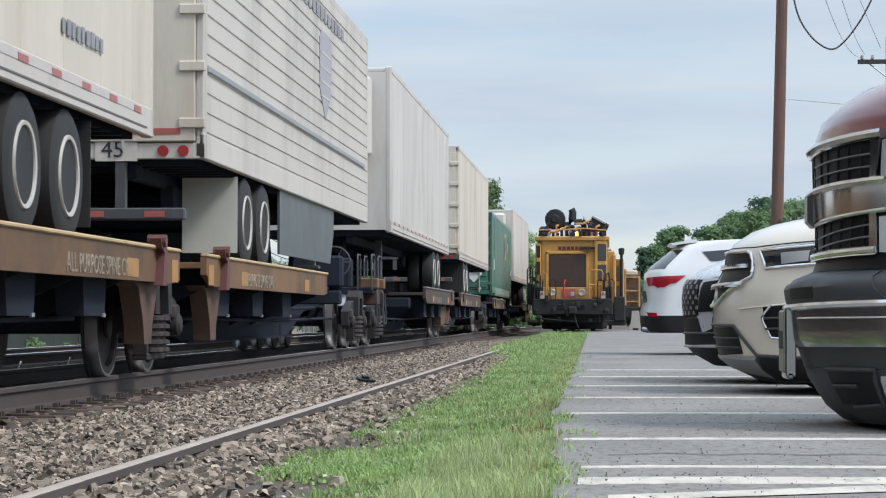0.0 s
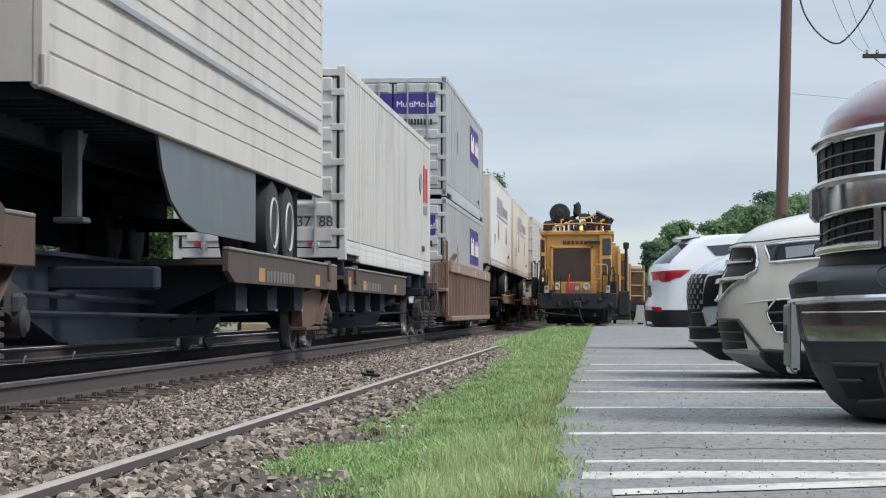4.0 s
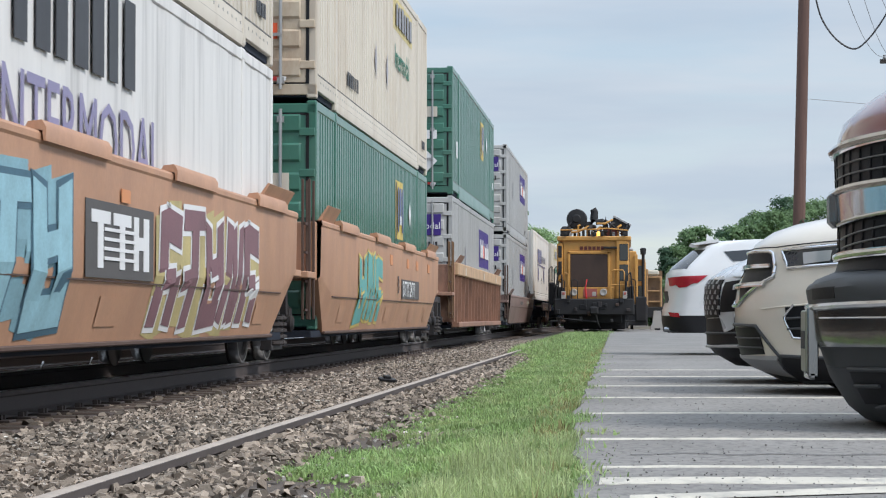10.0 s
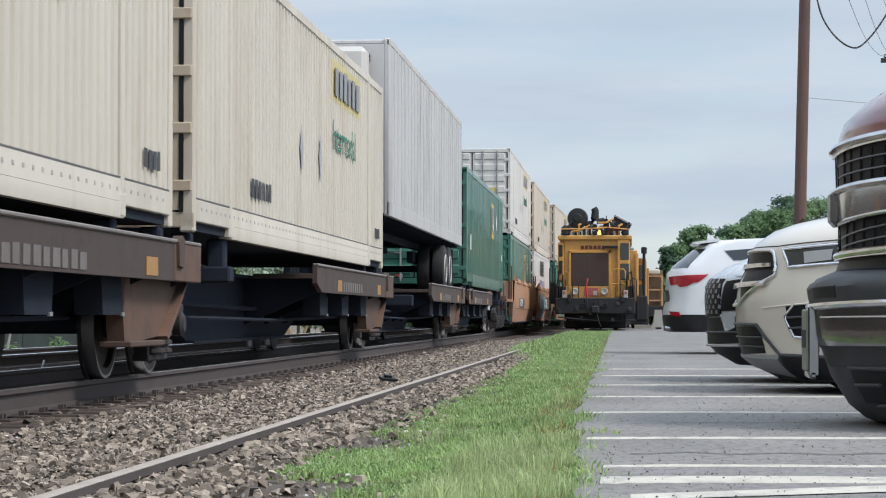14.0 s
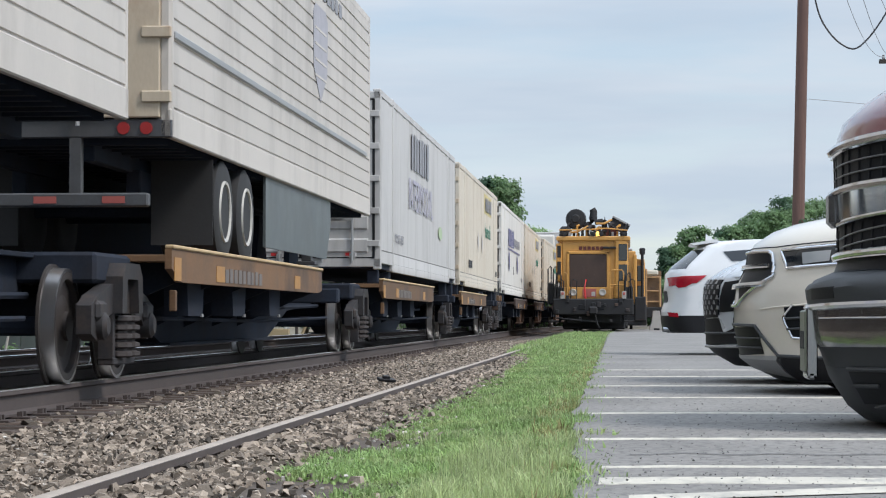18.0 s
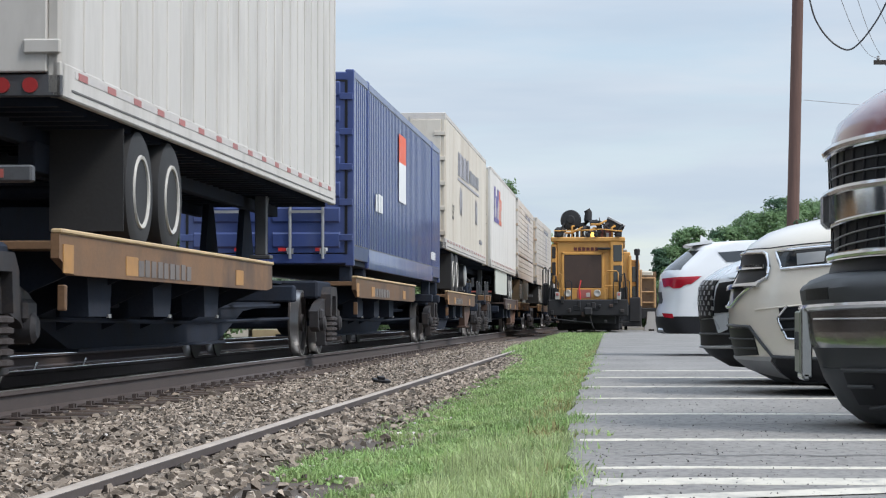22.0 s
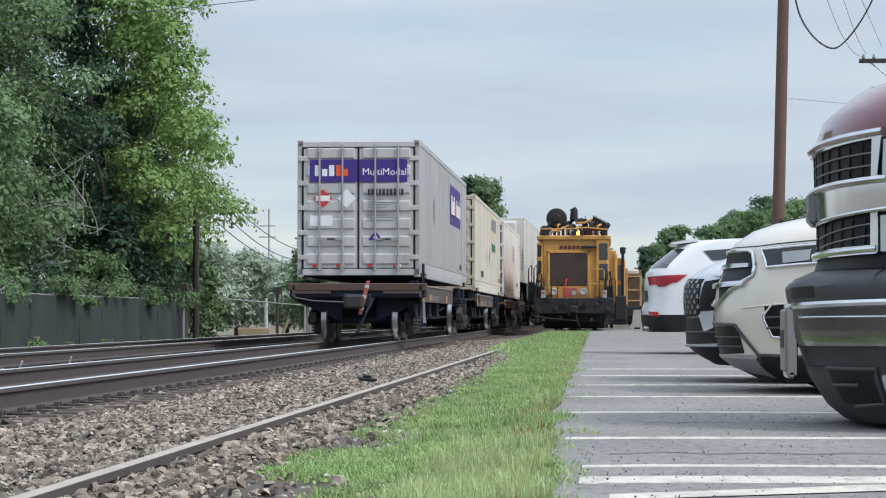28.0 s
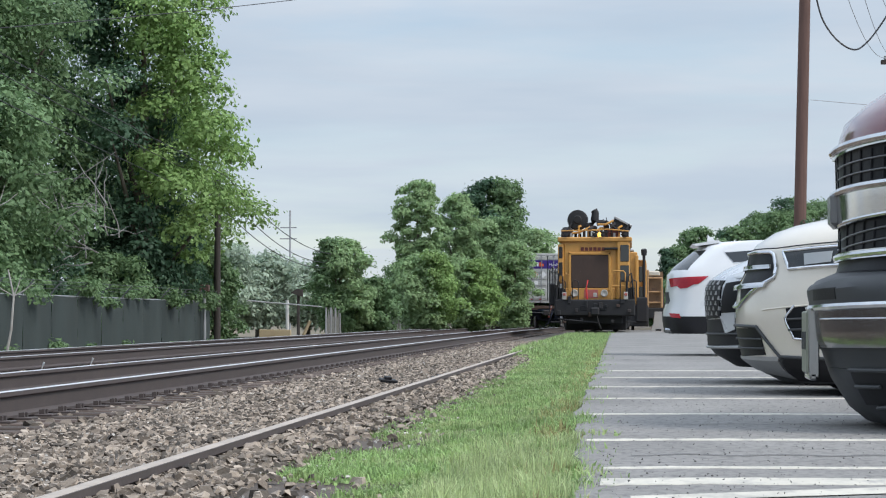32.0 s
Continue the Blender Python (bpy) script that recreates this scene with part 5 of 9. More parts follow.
    part("ladder_rungs", Shape().box(1.3, 1.33, w0 - 0.5, w0 - 0.08, 0.6, 0.63).box(1.3, 1.33, w0 - 0.5, w0 - 0.08, 0.95, 0.98).box(1.3, 1.33, w0 - 0.5, w0 - 0.08, 1.3, 1.33).box(1.3, 1.33, w0 - 0.5, w0 - 0.08, 1.65, 1.68), RUST, c)
    part("end_step", Shape().box(0.6, 1.4, w0 - 0.75, w0 - 0.06, 1.0, 1.08, 0.01), paint, c)
    part("end_step", Shape().box(0.6, 1.4, w1 + 0.06, w1 + 0.75, 1.0, 1.08, 0.01), paint, c)
    if rear_truck:
        rail_truck(c, a if not deep_rear else w0 - 1.15)
        if deep_rear:
            coupler(c, w0 - 1.2, a)
    if front_truck:
        rail_truck(c, b if not deep_front else lb + 1.9)
        if deep_front:
            coupler(c, w1 + 1.2, b)
    if number:
        y = number[1]
        number = number[0]
        panel("number_board", c, y, y + 3.2, 0.84, 1.16, BOARDGREY, x=w - 0.003)
        words(c, "DTTX " + number, 0.27, y + 0.15, 0.875, DECALW, x=w)
        words(c, "B" if y > 5 else "A", 0.3, y - 0.7 if y > 5 else y + 3.4, 0.92, DECALK, x=w)
        for yy in (y - 1.9, y + 0.9, y + 2.6, y + 5.0):
            panel("deck_reflector", c, yy, yy + 0.4, 1.36, 1.52, mat("orange_reflector", (0.62, 0.25, 0.10), 0.5, var=0.1), x=w)
    if words_label.startswith("dull grey-brown"):
        # faded stencils, a ring emblem, a trough and the brake wheel at the leading end
        bars(c, 6.2, 8.3, 0.97, 1.10, 4, FAINT, 61, x=w, lift=0.004)
        panel("stencil_patch", c, 9.3, 9.9, 1.04, 1.17, mat("faded_pink_patch", (0.36, 0.235, 0.20), 0.7, var=0.3), x=w, lift=0.004)
        part("ring_emblem", Shape().lathe([(0.0, 0.17), (0.006, 0.17), (0.006, 0.135), (0.0, 0.135)], (w + 0.001, 11.6, 1.07), n=24), WORNWHITE, c)
        bars(c, 11.85, 13.4, 1.02, 1.14, 5, WORNWHITE, 62, x=w, lift=0.004)
        panel("underline", c, 11.8, 13.4, 0.955, 0.97, WORNWHITE, x=w, lift=0.004)
        panel("stencil_patch", c, 13.5, 13.9, 1.06, 1.2, mat("faded_orange_patch", (0.45, 0.20, 0.12), 0.7, var=0.3), x=w, lift=0.004)
        bars(c, 15.3, 16.6, 0.95, 1.08, 4, FAINT, 63, x=w, lift=0.004)
        panel("seam_strip", c, 14.2, 16.0, 0.52, 0.535, WORNWHITE, x=side_x(w, 0.53) + 0.002, lift=0.004)
        part("guide_trough", Shape().prism([(w1 - 2.1, zt), (w1 + 0.1, zt), (w1 + 0.2, zt + 0.2), (w1 - 2.0, zt + 0.2)], "x", w - 0.42, w - 0.04), RUST, c)
        part("gear_housing", Shape().box(0.72, 1.2, w1 - 0.25, w1 + 0.02, zt + 0.1, zt + 0.52, 0.04), UNDER, c)
        part("brake_wheel", ring_shape((1.0, w1 - 0.3, zt + 0.42), 0.27, 0.016), LEGGREY, c)
    if mural:
        pale = mat("pale_blue_spray_paint", (0.27, 0.47, 0.54), 0.6, var=0.25, scale=4)
        dark = mat("purple_brown_spray_paint", (0.20, 0.10, 0.115), 0.6, var=0.25)
        deep = mat("deep_blue_spray_shade", (0.05, 0.12, 0.17), 0.6, var=0.3)
        spray_letters(c, w, 1.6, 6.3, 0.40, 1.5, 4, pale, deep, 5, mat("blue_spray_cloud", (0.20, 0.36, 0.42), 0.6, var=0.3))
        panel("logo_board", c, 6.6, 8.9, 0.81, 1.36, BOARDGREY, x=w - 0.003)
        for a, b, z0, z1 in ((6.75, 7.35, 1.20, 1.29), (6.95, 7.12, 0.88, 1.20), (7.45, 8.05, 1.20, 1.29), (7.66, 7.83, 0.88, 1.20), (8.15, 8.32, 0.88, 1.29), (8.5, 8.7, 0.88, 1.29), (8.3, 8.52, 1.04, 1.14)):
            panel("logo_bar", c, a, b, z0, z1, DECALW, x=w, lift=0.008)
        for z in (0.94, 1.01, 1.08, 1.15):
            panel("logo_bar", c, 7.15, 8.2, z, z + 0.025, DECALW, x=w, lift=0.010)
        panel("deck_reflector", c, 7.7, 8.0, 1.38, 1.48, mat("orange_reflector", (0.62, 0.25, 0.10), 0.5, var=0.1), x=w, lift=0.012)
        spray_letters(c, w, 9.1, 14.2, 0.4, 1.5, 5, dark, DECALW, 8, mat("yellow_spray_cloud", (0.46, 0.38, 0.17), 0.6, var=0.3))
    if words_label.startswith("tan smooth-sided well wagon with small"):
        teal = mat("teal_spray_paint", (0.12, 0.36, 0.34), 0.6, var=0.2)
        spray_letters(c, w, 3.2, 6.4, 0.4, 1.5, 3, teal, DECALY, 14)
    return c


# ---- the train's make-up: number, rear and front of each load, what it is ----
UNITS = [
    (1, 659.80, "trailer"), (2, 641.60, "container"), (3, 623.32, "trailer"), (4, 603.52, "trailer"), (5, 583.80, "trailer"), (6, 565.59, "trailer"), (7,
    548.19, "trailer"), (9, 527.04, "well"), (10, 505.81, "container"), (11, 487.55, "trailer"), (12, 469.90, "container"), (13, 452.74, "container"),
    (14, 435.31, "container"), (15, 414.23, "well"), (16, 390.69, "well"), (17, 367.79, "well"), (18, 348.04, "well"), (19, 328.75, "well"), (20, 307.59,
    "container"), (21, 289.27, "trailer"), (22, 271.95, "container"), (23, 254.84, "container"), (24, 237.47, "container"), (25, 218.88, "container"),
    (26, 201.37, "container"), (27, 184.33, "trailer"), (28, 167.10, "trailer"), (29, 148.77, "trailer"), (30, 130.38, "trailer"), (31, 112.54,
    "container"), (32, 94.76, "trailer"), (33, 77.36, "trailer"), (34, 58.95, "trailer"), (35, 40.03, "container"), (36, 20.60, "container"), (37, 0.00,
    "container"),
]
FRONT = {1: 1, 2: 0, 4: 1, 6: 1, 7: 1, 11: 1, 12: 1, 13: 1, 14: 1, 21: 1, 22: 1, 23: 1, 24: 1, 29: 1, 34: 1}
YELLOW = {5, 6, 7, 8, 26, 27, 28, 30, 31, 32, 33, 34, 35, 25}
DESIGNS = {}
COUPLED = {4, 7, 9, 14, 15, 16, 17, 18, 19, 24, 29, 34}     # the wagon behind each of these is coupled, not joined


def fresh(key, maker):
    """The first of a design is built, later ones are copied."""
    if key not in DESIGNS:
        DESIGNS[key] = maker()
        return DESIGNS[key]
    return copy_thing(DESIGNS[key], Matrix())


def box_load(kind, nose_front=True):
    k = (kind, nose_front)
    make = {
        "multimodal": lambda: decal_multimodal(container("silver-grey 53-foot container with purple decal panels and ribbed doors", SILVER, nose_front, 0.26, depth=0.04, doors=PALESILVER), nose_front),
        "intermodal": lambda: decal_intermodal(container("cream-white corrugated container with yellow panel and green lettering", CREAM, nose_front, 0.24, depth=0.03, doors=DOORCREAM), nose_front),
        "white_intermodal": lambda: decal_intermodal(container("clean white container with yellow panel, stacked on a green one", BRIGHTWHITE, nose_front, 0.24, depth=0.03), nose_front),
        "green": lambda: decal_green(container("dark green corrugated container with yellow block mark", GREEN, nose_front, 0.25, depth=0.052), nose_front),
        "ovals": lambda: decal_ovals(container("off-white container with slate-blue ovals and faded lettering", BRIGHTWHITE, nose_front, 1.2, depth=0.006, ribs=0), nose_front),
        "worn_streaked": lambda: decal_streaked(container("streaked dull grey container with almost worn-off lettering", GREYWHITE, nose_front, 1.2, depth=0.006), nose_front, True),
        "streaked": lambda: decal_streaked(container("streaked grey-white container with faded grey lettering", DIRTYWHITE, nose_front, 1.2, depth=0.006), nose_front),
        "plain": lambda: decal_plain(container("dull white container with lift posts and faint red mark", BRIGHTWHITE, nose_front, 1.2, depth=0.006), nose_front),
        "red": lambda: decal_red(container("white corrugated container with small red mark", WHITE, nose_front, 0.25, depth=0.025), nose_front),
        "blue": lambda: decal_blue(container("deep blue corrugated container with white and orange square", BLUE, nose_front, 0.26, depth=0.05), nose_front),
    }[kind]
    return fresh(k, make)


def decal_trailer_ovals(c):
    bars(c, 4.0, 8.0, TB + 1.9, TB + 2.5, 8, DECALF, 11)
    bars(c, 8.2, 12.0, TB + 1.95, TB + 2.3, 12, DECALGREY, 12)
    panel("underline", c, 3.9, 12.1, TB + 1.78, TB + 1.84, DECALF)
    ovals(c, 5.0, TB + 1.3, DECALF)
    ovals(c, 11.0, TB + 1.3, DECALF)
    words(c, "53'", 0.36, 2.0, TB + 0.75, DECALK)
    bars(c, 12.2, 13.6, TB + 0.5, TB + 0.62, 9, DECALGREY)
    return c


def decal_emblem(c, plate=False):
    if plate:
        part("sill_board", Shape().box(0.2, 0.62, -0.012, -0.002, TB - 0.02, TB + 0.2), ALU, c)
        words_rear(c, "45", 0.17, 0.26, TB + 0.02, DECALK, -0.016)
        part("sill_stripe", Shape().box(0.15, 1.05, -0.036, -0.031, TB + 0.24, TB + 0.30), DULLRED, c)
    part("emblem", Shape().prism([(9.0, TB + 2.3), (9.2, TB + 2.42), (10.2, TB + 2.42), (10.4, TB + 2.3), (10.35, TB + 1.6), (9.7, TB + 1.2), (9.05, TB + 1.6)], "x", CW + 0.001, CW + 0.006), DECALF, c, smooth=0)
    for i in range(4):
        panel("emblem_bar", c, 9.15, 10.25, TB + 1.5 + i * 0.2, TB + 1.53 + i * 0.2, ALU, lift=0.008)
    bars(c, 7.0, 12.0, TB + 2.55, TB + 2.75, 12, DECALGREY, 4)
    return c


def decal_express(c):
    y = 1.6
    for i, (a, b, z1, m) in enumerate(((0.0, 0.75, 2.55, DECALB), (0.95, 1.7, 2.3, DECALB), (1.85, 2.6, 2.55, DECALB), (2.8, 3.5, 2.55, ORANGE), (3.6, 4.3, 2.3, ORANGE))):
        panel("logo_bar", c, y + a, y + b, TB + 1.45, TB + z1, FADEDORANGE if i > 2 else FADEDPURPLE, lift=0.006)
        panel("logo_gap", c, y + a + 0.3, y + b - 0.1, TB + 1.6, TB + z1 - 0.35, WHITE, lift=0.010)
    for i, d in enumerate("551572"):
        words_rear(c, d, 0.13, 1.06, TB + 2.2 - i * 0.18, DECALK, -0.014)
    return c


def decal_redframe(c):
    panel("red_frame", c, 3.6, 7.2, TB + 1.75, TB + 2.4, DECALR)
    panel("red_frame_inside", c, 3.72, 7.08, TB + 1.85, TB + 2.3, WHITE, lift=0.008)
    bars(c, 3.95, 6.9, TB + 1.9, TB + 2.22, 5, DECALR, 17, lift=0.012)
    bars(c, 3.8, 7.2, TB + 1.5, TB + 1.66, 10, DECALGREY, 18)
    part("diamond_mark", Shape().prism([(11.0, TB + 0.5), (11.2, TB + 0.95), (11.0, TB + 1.4), (10.8, TB + 0.95)], "x", CW + 0.001, CW + 0.006), DECALK, c, smooth=0)
    bars(c, 7.4, 8.2, TB + 0.42, TB + 0.65, 3, DECALR, 19)
    return c


def decal_numbers(c):
    for i, d in enumerate("953028"):
        words_rear(c, d, 0.12, 1.15, TB + 1.42 - i * 0.165, DECALK, -0.014)
    for y in (7.4, 7.8):
        part("diamond_mark", Shape().prism([(y, TB + 0.55), (y + 0.16, TB + 0.9), (y, TB + 1.25), (y - 0.16, TB + 0.9)], "x", CW + 0.001, CW + 0.006), DECALGREY, c, smooth=0)
    words(c, "delivers.com", 0.32, 12.6, TB + 0.5, DECALK)
    return c


def trailer_load(n):
    if n in (6, 30, 7):
        front = n == 30
        return fresh(("ovals", n == 7, front), lambda: decal_trailer_ovals(trailer("off-white box trailer with slate-blue ovals and faded lettering", BRIGHTWHITE if n == 7 else CREAM, "plates", front, skirt=None, tank=(n == 30), wall_rear=CREAM)))
    if n in (5, 27, 28):
        return fresh(("flutes", n), lambda: decal_emblem(trailer("fluted aluminium refrigerated trailer with blue emblem", ALU, "flutes", True, L=15.5, skirt=TEALSKIRT, strip=False, wall_rear=CREAM if n == 5 else DOORCREAM, flap={5: PALESKIRT, 27: RUBBER, 28: TANFLAP}[n]), plate=n == 5))
    if n == 11:
        return trailer("fluted aluminium trailer with its nose to the rear", ALU, "flutes", False, L=15.5, strip=False, skirt=TEALSKIRT)
    if n == 29:
        return decal_express(trailer("white box trailer with purple and orange lettering shapes and pale skirt", BRIGHTWHITE, "plates", False, L=16.35, skirt=PALESKIRT, wall_rear=CREAM, flap=PALESKIRT))
    if n == 21:
        c = trailer("plain white ribbed trailer with a black number on its nose", GREYWHITE, "posts", False, L=16.5, strip=False, rise=0.1)
        words_rear(c, "7210588", 0.17, 0.15, TT - 0.42, DECALK, -0.01)
        return c
    if n == 32:
        c = trailer("bright white ribbed trailer with red tail lights", WHITE, "posts", True)
        words_rear(c, "89", 0.3, 0.75, TB + 0.95, DECALK, -0.06)
        return c
    if n == 33:
        return decal_redframe(trailer("worn white box trailer with a red framed mark", WORN, "plates", True, strip=False, wall_rear=DOORCREAM))
    if n == 34:
        return decal_numbers(trailer("dull white trailer with a curved grey skirt and refrigeration unit", WHITE, "plates", False, L=16.15, skirt=TEALSKIRT, strip=False))
    if n == 3:
        return trailer("cream box trailer with yellowed door hinges", CREAM, "plates", True)
    return fresh(("plain trailer", n in (4, 1)), lambda: trailer("plain white box trailer with a small red mark", WHITE, "plates", False))


def end_of_train(c, a):
    """The tail wagon's end: cross beam, hanging hose and a red and white marker."""
    part("end_beam", Shape().box(-1.42, 1.42, -0.25, 0.1, 0.92, 1.2, 0.03), UNDER, c)
    part("end_beam_lip", Shape().box(-1.46, 1.46, -0.3, -0.24, 1.06, 1.22, 0.015), RUST, c)
    part("draft_box", Shape().box(-0.3, 0.3, -0.35, 0.6, 0.72, 1.0, 0.03), UNDER, c)
    part("coupler", Shape().box(-0.14, 0.14, -0.85, -0.3, 0.7, 0.96, 0.04).box(-0.2, 0.2, -0.95, -0.75, 0.68, 0.98, 0.05), TRUCKM, c)
    fl = part("end_marker", Shape().box(-0.04, 0.04, -0.04, 0.0, -0.35, 0.38, 0.01), DULLRED, c, "red and white marker pole on the coupler", at=pose(0.16, -0.4, 0.9, 0, 14, 0))
    for z in (-0.25, 0.0, 0.22):
        part("marker_band", Shape().box(-0.044, 0.044, -0.045, 0.005, z, z + 0.07, 0.008), PALESTRIP, fl)
    part("air_hose", Shape().tube([(0.35, -0.4, 0.9), (0.22, -0.6, 0.6), (0.05, -0.6, 0.2), (-0.1, -0.55, 0.12)], 0.03, 8), UNDER, c)
    part("cut_lever", Shape().tube([(-1.3, -0.38, 0.92), (-0.9, -0.42, 0.85), (-0.2, -0.42, 0.82)], 0.02, 6), LEGGREY, c)
    part("side_handle", Shape().tube([(1.36, -0.1, 1.2), (1.36, -0.1, 1.62), (1.36, 0.25, 1.62), (1.36, 0.25, 1.2)], 0.018, 6), UNDER, c)
    part("side_step", Shape().tube([(1.36, 0.0, 1.0), (1.38, 0.0, 0.4), (1.38, 0.35, 0.4), (1.36, 0.35, 1.0)], 0.018, 6), GALV, c)


def build_train():
    ends = {}
    for i, (n, s, kind) in enumerate(UNITS):
        ends[n] = (s, s + (15.6 if kind == "trailer" else CL))
    for i, (n, s, kind) in enumerate(UNITS):
        la, lb = ends[n]
        rear = UNITS[i + 1][0] if i + 1 < len(UNITS) else None
        lead = UNITS[i - 1][0] if i else None
        g_r = (la - ends[rear][1]) if rear else 2.0
        g_f = ends[lead][0] - lb if lead else 4.0
        couple_r, couple_f = n in COUPLED or rear is None, lead in COUPLED
        a = -g_r / 2 if rear else 1.5
        b = (lb - la) + (g_f / 2 if lead else 1.6)
        L = lb - la
        if kind == "well":
            style = "ribbed" if n in (9, 16) else "smooth"
            paint = {9: WELLRED, 15: WELLBROWN, 16: RIBBED}.get(n, TAN)
            label = {9: "rust-brown ribbed well wagon with yellowish top chord", 15: "dull grey-brown smooth-sided well wagon", 16: "orange-brown ribbed well wagon with upright side posts",
                     17: "tan smooth-sided well wagon with small spray-painted marks", 18: "tan well wagon covered in blue and purple spray paint", 19: "tan smooth-sided well wagon with number board"}[n]
            c = well_wagon(a, b, 0.0, L, style, paint, label, number=("724711", 2.9) if n == 19 else ("724711", 9.4) if n == 17 else None, mural=(n == 18),
                           rear_truck=True, front_truck=g_f > 4.2, deep_rear=g_r > 4.2, deep_front=True, zt=1.26 if n == 15 else 1.72, bend=0.88 if n == 15 else 0.80)
            rides(c, s)
            low, high = {9: ("multimodal", "multimodal"), 15: ("multimodal", "multimodal"), 16: ("multimodal", "green"), 17: ("green", "intermodal"), 18: ("streaked", "intermodal"), 19: ("green", "white_intermodal")}[n]
            rides(box_load(low), s, 0.37)
            rides(box_load(high), s, 0.37 + CH + 0.03)
            continue
        c = spine_wagon(a, b, 0.0, L, bool(FRONT.get(n)), kind, 3.0 if couple_r and rear else 2.0, 3.0 if couple_f else 2.0, n in YELLOW, n != 29, n < 20, n == 30)
        if rear is None:
            end_of_train(c, a)
        rides(c, s)
        if n == 29:
            words(c, "5 5 3 0 9 0", 0.23, 8.6, 0.81, WORNWHITE, x=1.355)
        if kind == "container":
            k = {2: "green", 10: "red", 12: "multimodal", 13: "intermodal", 14: "ovals", 20: "green", 22: "intermodal", 23: "intermodal", 24: "ovals", 25: "intermodal", 26: "worn_streaked", 31: "blue", 35: "plain", 36: "intermodal", 37: "multimodal"}[n]
            rides(box_load(k, n not in (12, 13, 14)), s, 1.29 + (0.06 if n == 37 else 0))
        else:
            rides(trailer_load(n), s, 1.06)


build_train()


def motions():
    for ob, s, z in MOVERS:
        walk(ob, [(t, seat_on_line(s, z, t)) for t in CLOCK])


# ---- ground, tracks ----
DIRT = mat("dry_soil", (0.16, 0.13, 0.09), 0.95, var=0.3, scale=1.5, fine=30, bump=0.6, dirt=(0.07, 0.09, 0.03), dirt_amount=0.8, dirt_scale=0.6)
ASPHALT = mat("grey_asphalt", (0.238, 0.229, 0.217), 0.95, var=0.26, scale=1.1, fine=30, bump=0.9, stretch=(1, 0.5, 1), dirt=(0.105, 0.105, 0.105), dirt_amount=0.95, dirt_scale=22, spec=0.2)
STRIPE = mat("worn_white_road_paint", (0.53, 0.50, 0.43), 0.8, var=0.14, scale=3, fine=30, stretch=(1, 0.3, 1), dirt=(0.22, 0.215, 0.21), dirt_amount=0.85, dirt_scale=9)
STONE = mat("ballast_stone", (0.25, 0.208, 0.168), 0.9, var=0.35, scale=14, fine=120, bump=0.5, island=0.8, dirt=(0.115, 0.084, 0.06), dirt_amount=0.6, dirt_scale=1.1)
BED = mat("ballast_bed", (0.085, 0.068, 0.056), 0.95, var=0.4, scale=9, fine=40, bump=1.0)
RAILSIDE = mat("rusty_rail_side", (0.072, 0.057, 0.053), 0.75, var=0.25, scale=6, fine=60)
RAILTOP = mat("polished_rail_head", (0.86, 0.86, 0.85), 0.42, 1.0, var=0.05, bump=0.03)
RAILDULL = mat("dull_rail_head", (0.36, 0.31, 0.265), 0.75, 0.0, var=0.2, scale=5)
TIE = mat("weathered_tie_wood", (0.088, 0.066, 0.055), 0.9, var=0.35, scale=3, stretch=(0.3, 4, 4), fine=30, rand=0.3, bump=0.6)
GRASS = mat("grass_blade", (0.275, 0.40, 0.15), 0.6, var=0.5, scale=1.3, island=0.35, bump=0.0, thin=0.4, dirt=(0.46, 0.50, 0.235), dirt_amount=0.9, dirt_scale=1.9)
PALEGRASS = mat("pale_grass_blade", (0.42, 0.50, 0.24), 0.6, var=0.2, scale=0.9, island=0.35, bump=0.0, thin=0.4)
DRYGRASS = mat("dry_grass_blade", (0.33, 0.30, 0.13), 0.7, var=0.25, scale=0.7, island=0.35, bump=0.0, thin=0.35)


def build_ground():
    sh = Shape()
    xs = [-1500, -60, -24, -15.5, -12.6, -11.4, -7.3, -3.2, -1.9, -0.5, 200, 1500]
    zs = [-0.9, -0.9, -0.9, -0.8, -0.35, -0.26, -0.26, -0.26, -0.17, -0.12, -0.15, -0.6]
    ys = [-40, 0, 10, 20, 40, 60, 90, 120, 160, 400, 1200, 3500]
    sh.grid([[(x, y, z - (0.3 if y > 300 else 0)) for x, z in zip(xs, zs)] for y in ys])
    tagged(part("ground", sh, DIRT), "bare soil and weeds under the tracks and lot", "ground", kind="structure")
    bed = Shape()
    prof = [(-11.9, -0.28), (-11.0, -0.2), (-7.2, -0.215), (-3.95, -0.225), (-3.6, -0.195), (-3.1, -0.175), (-2.1, -0.14), (-1.95, -0.105), (-1.75, -0.092), (-1.5, -0.12), (-1.2, -0.135), (-0.6, -0.11), (-0.4, -0.2)]
    bed.grid([[(x + bear(y), y, z) for x, z in prof] for y in (-5, 3, 20, 45, 70, 90, 110, 130, 150, 200)])
    tagged(part("ballast_bed", bed, BED), "bed of grey-brown crushed stone under the rails", "ballast", kind="structure")


def rail_shape(x, y0, y1, ztop, steps):
    prof = [(-0.036, 0), (0.036, 0), (0.038, -0.03), (0.012, -0.045), (0.009, -0.145), (0.076, -0.165), (0.076, -0.18), (-0.076, -0.18), (-0.076, -0.165), (-0.009, -0.145), (-0.012, -0.045), (-0.038, -0.03)]
    rows = []
    for i in range(steps + 1):
        y = y0 + (y1 - y0) * i / steps
        rows.append([(x + bear(y) + p, y, ztop + z) for p, z in prof] + [(x + bear(y) + prof[0][0], y, ztop)])
    return Shape().grid(rows)


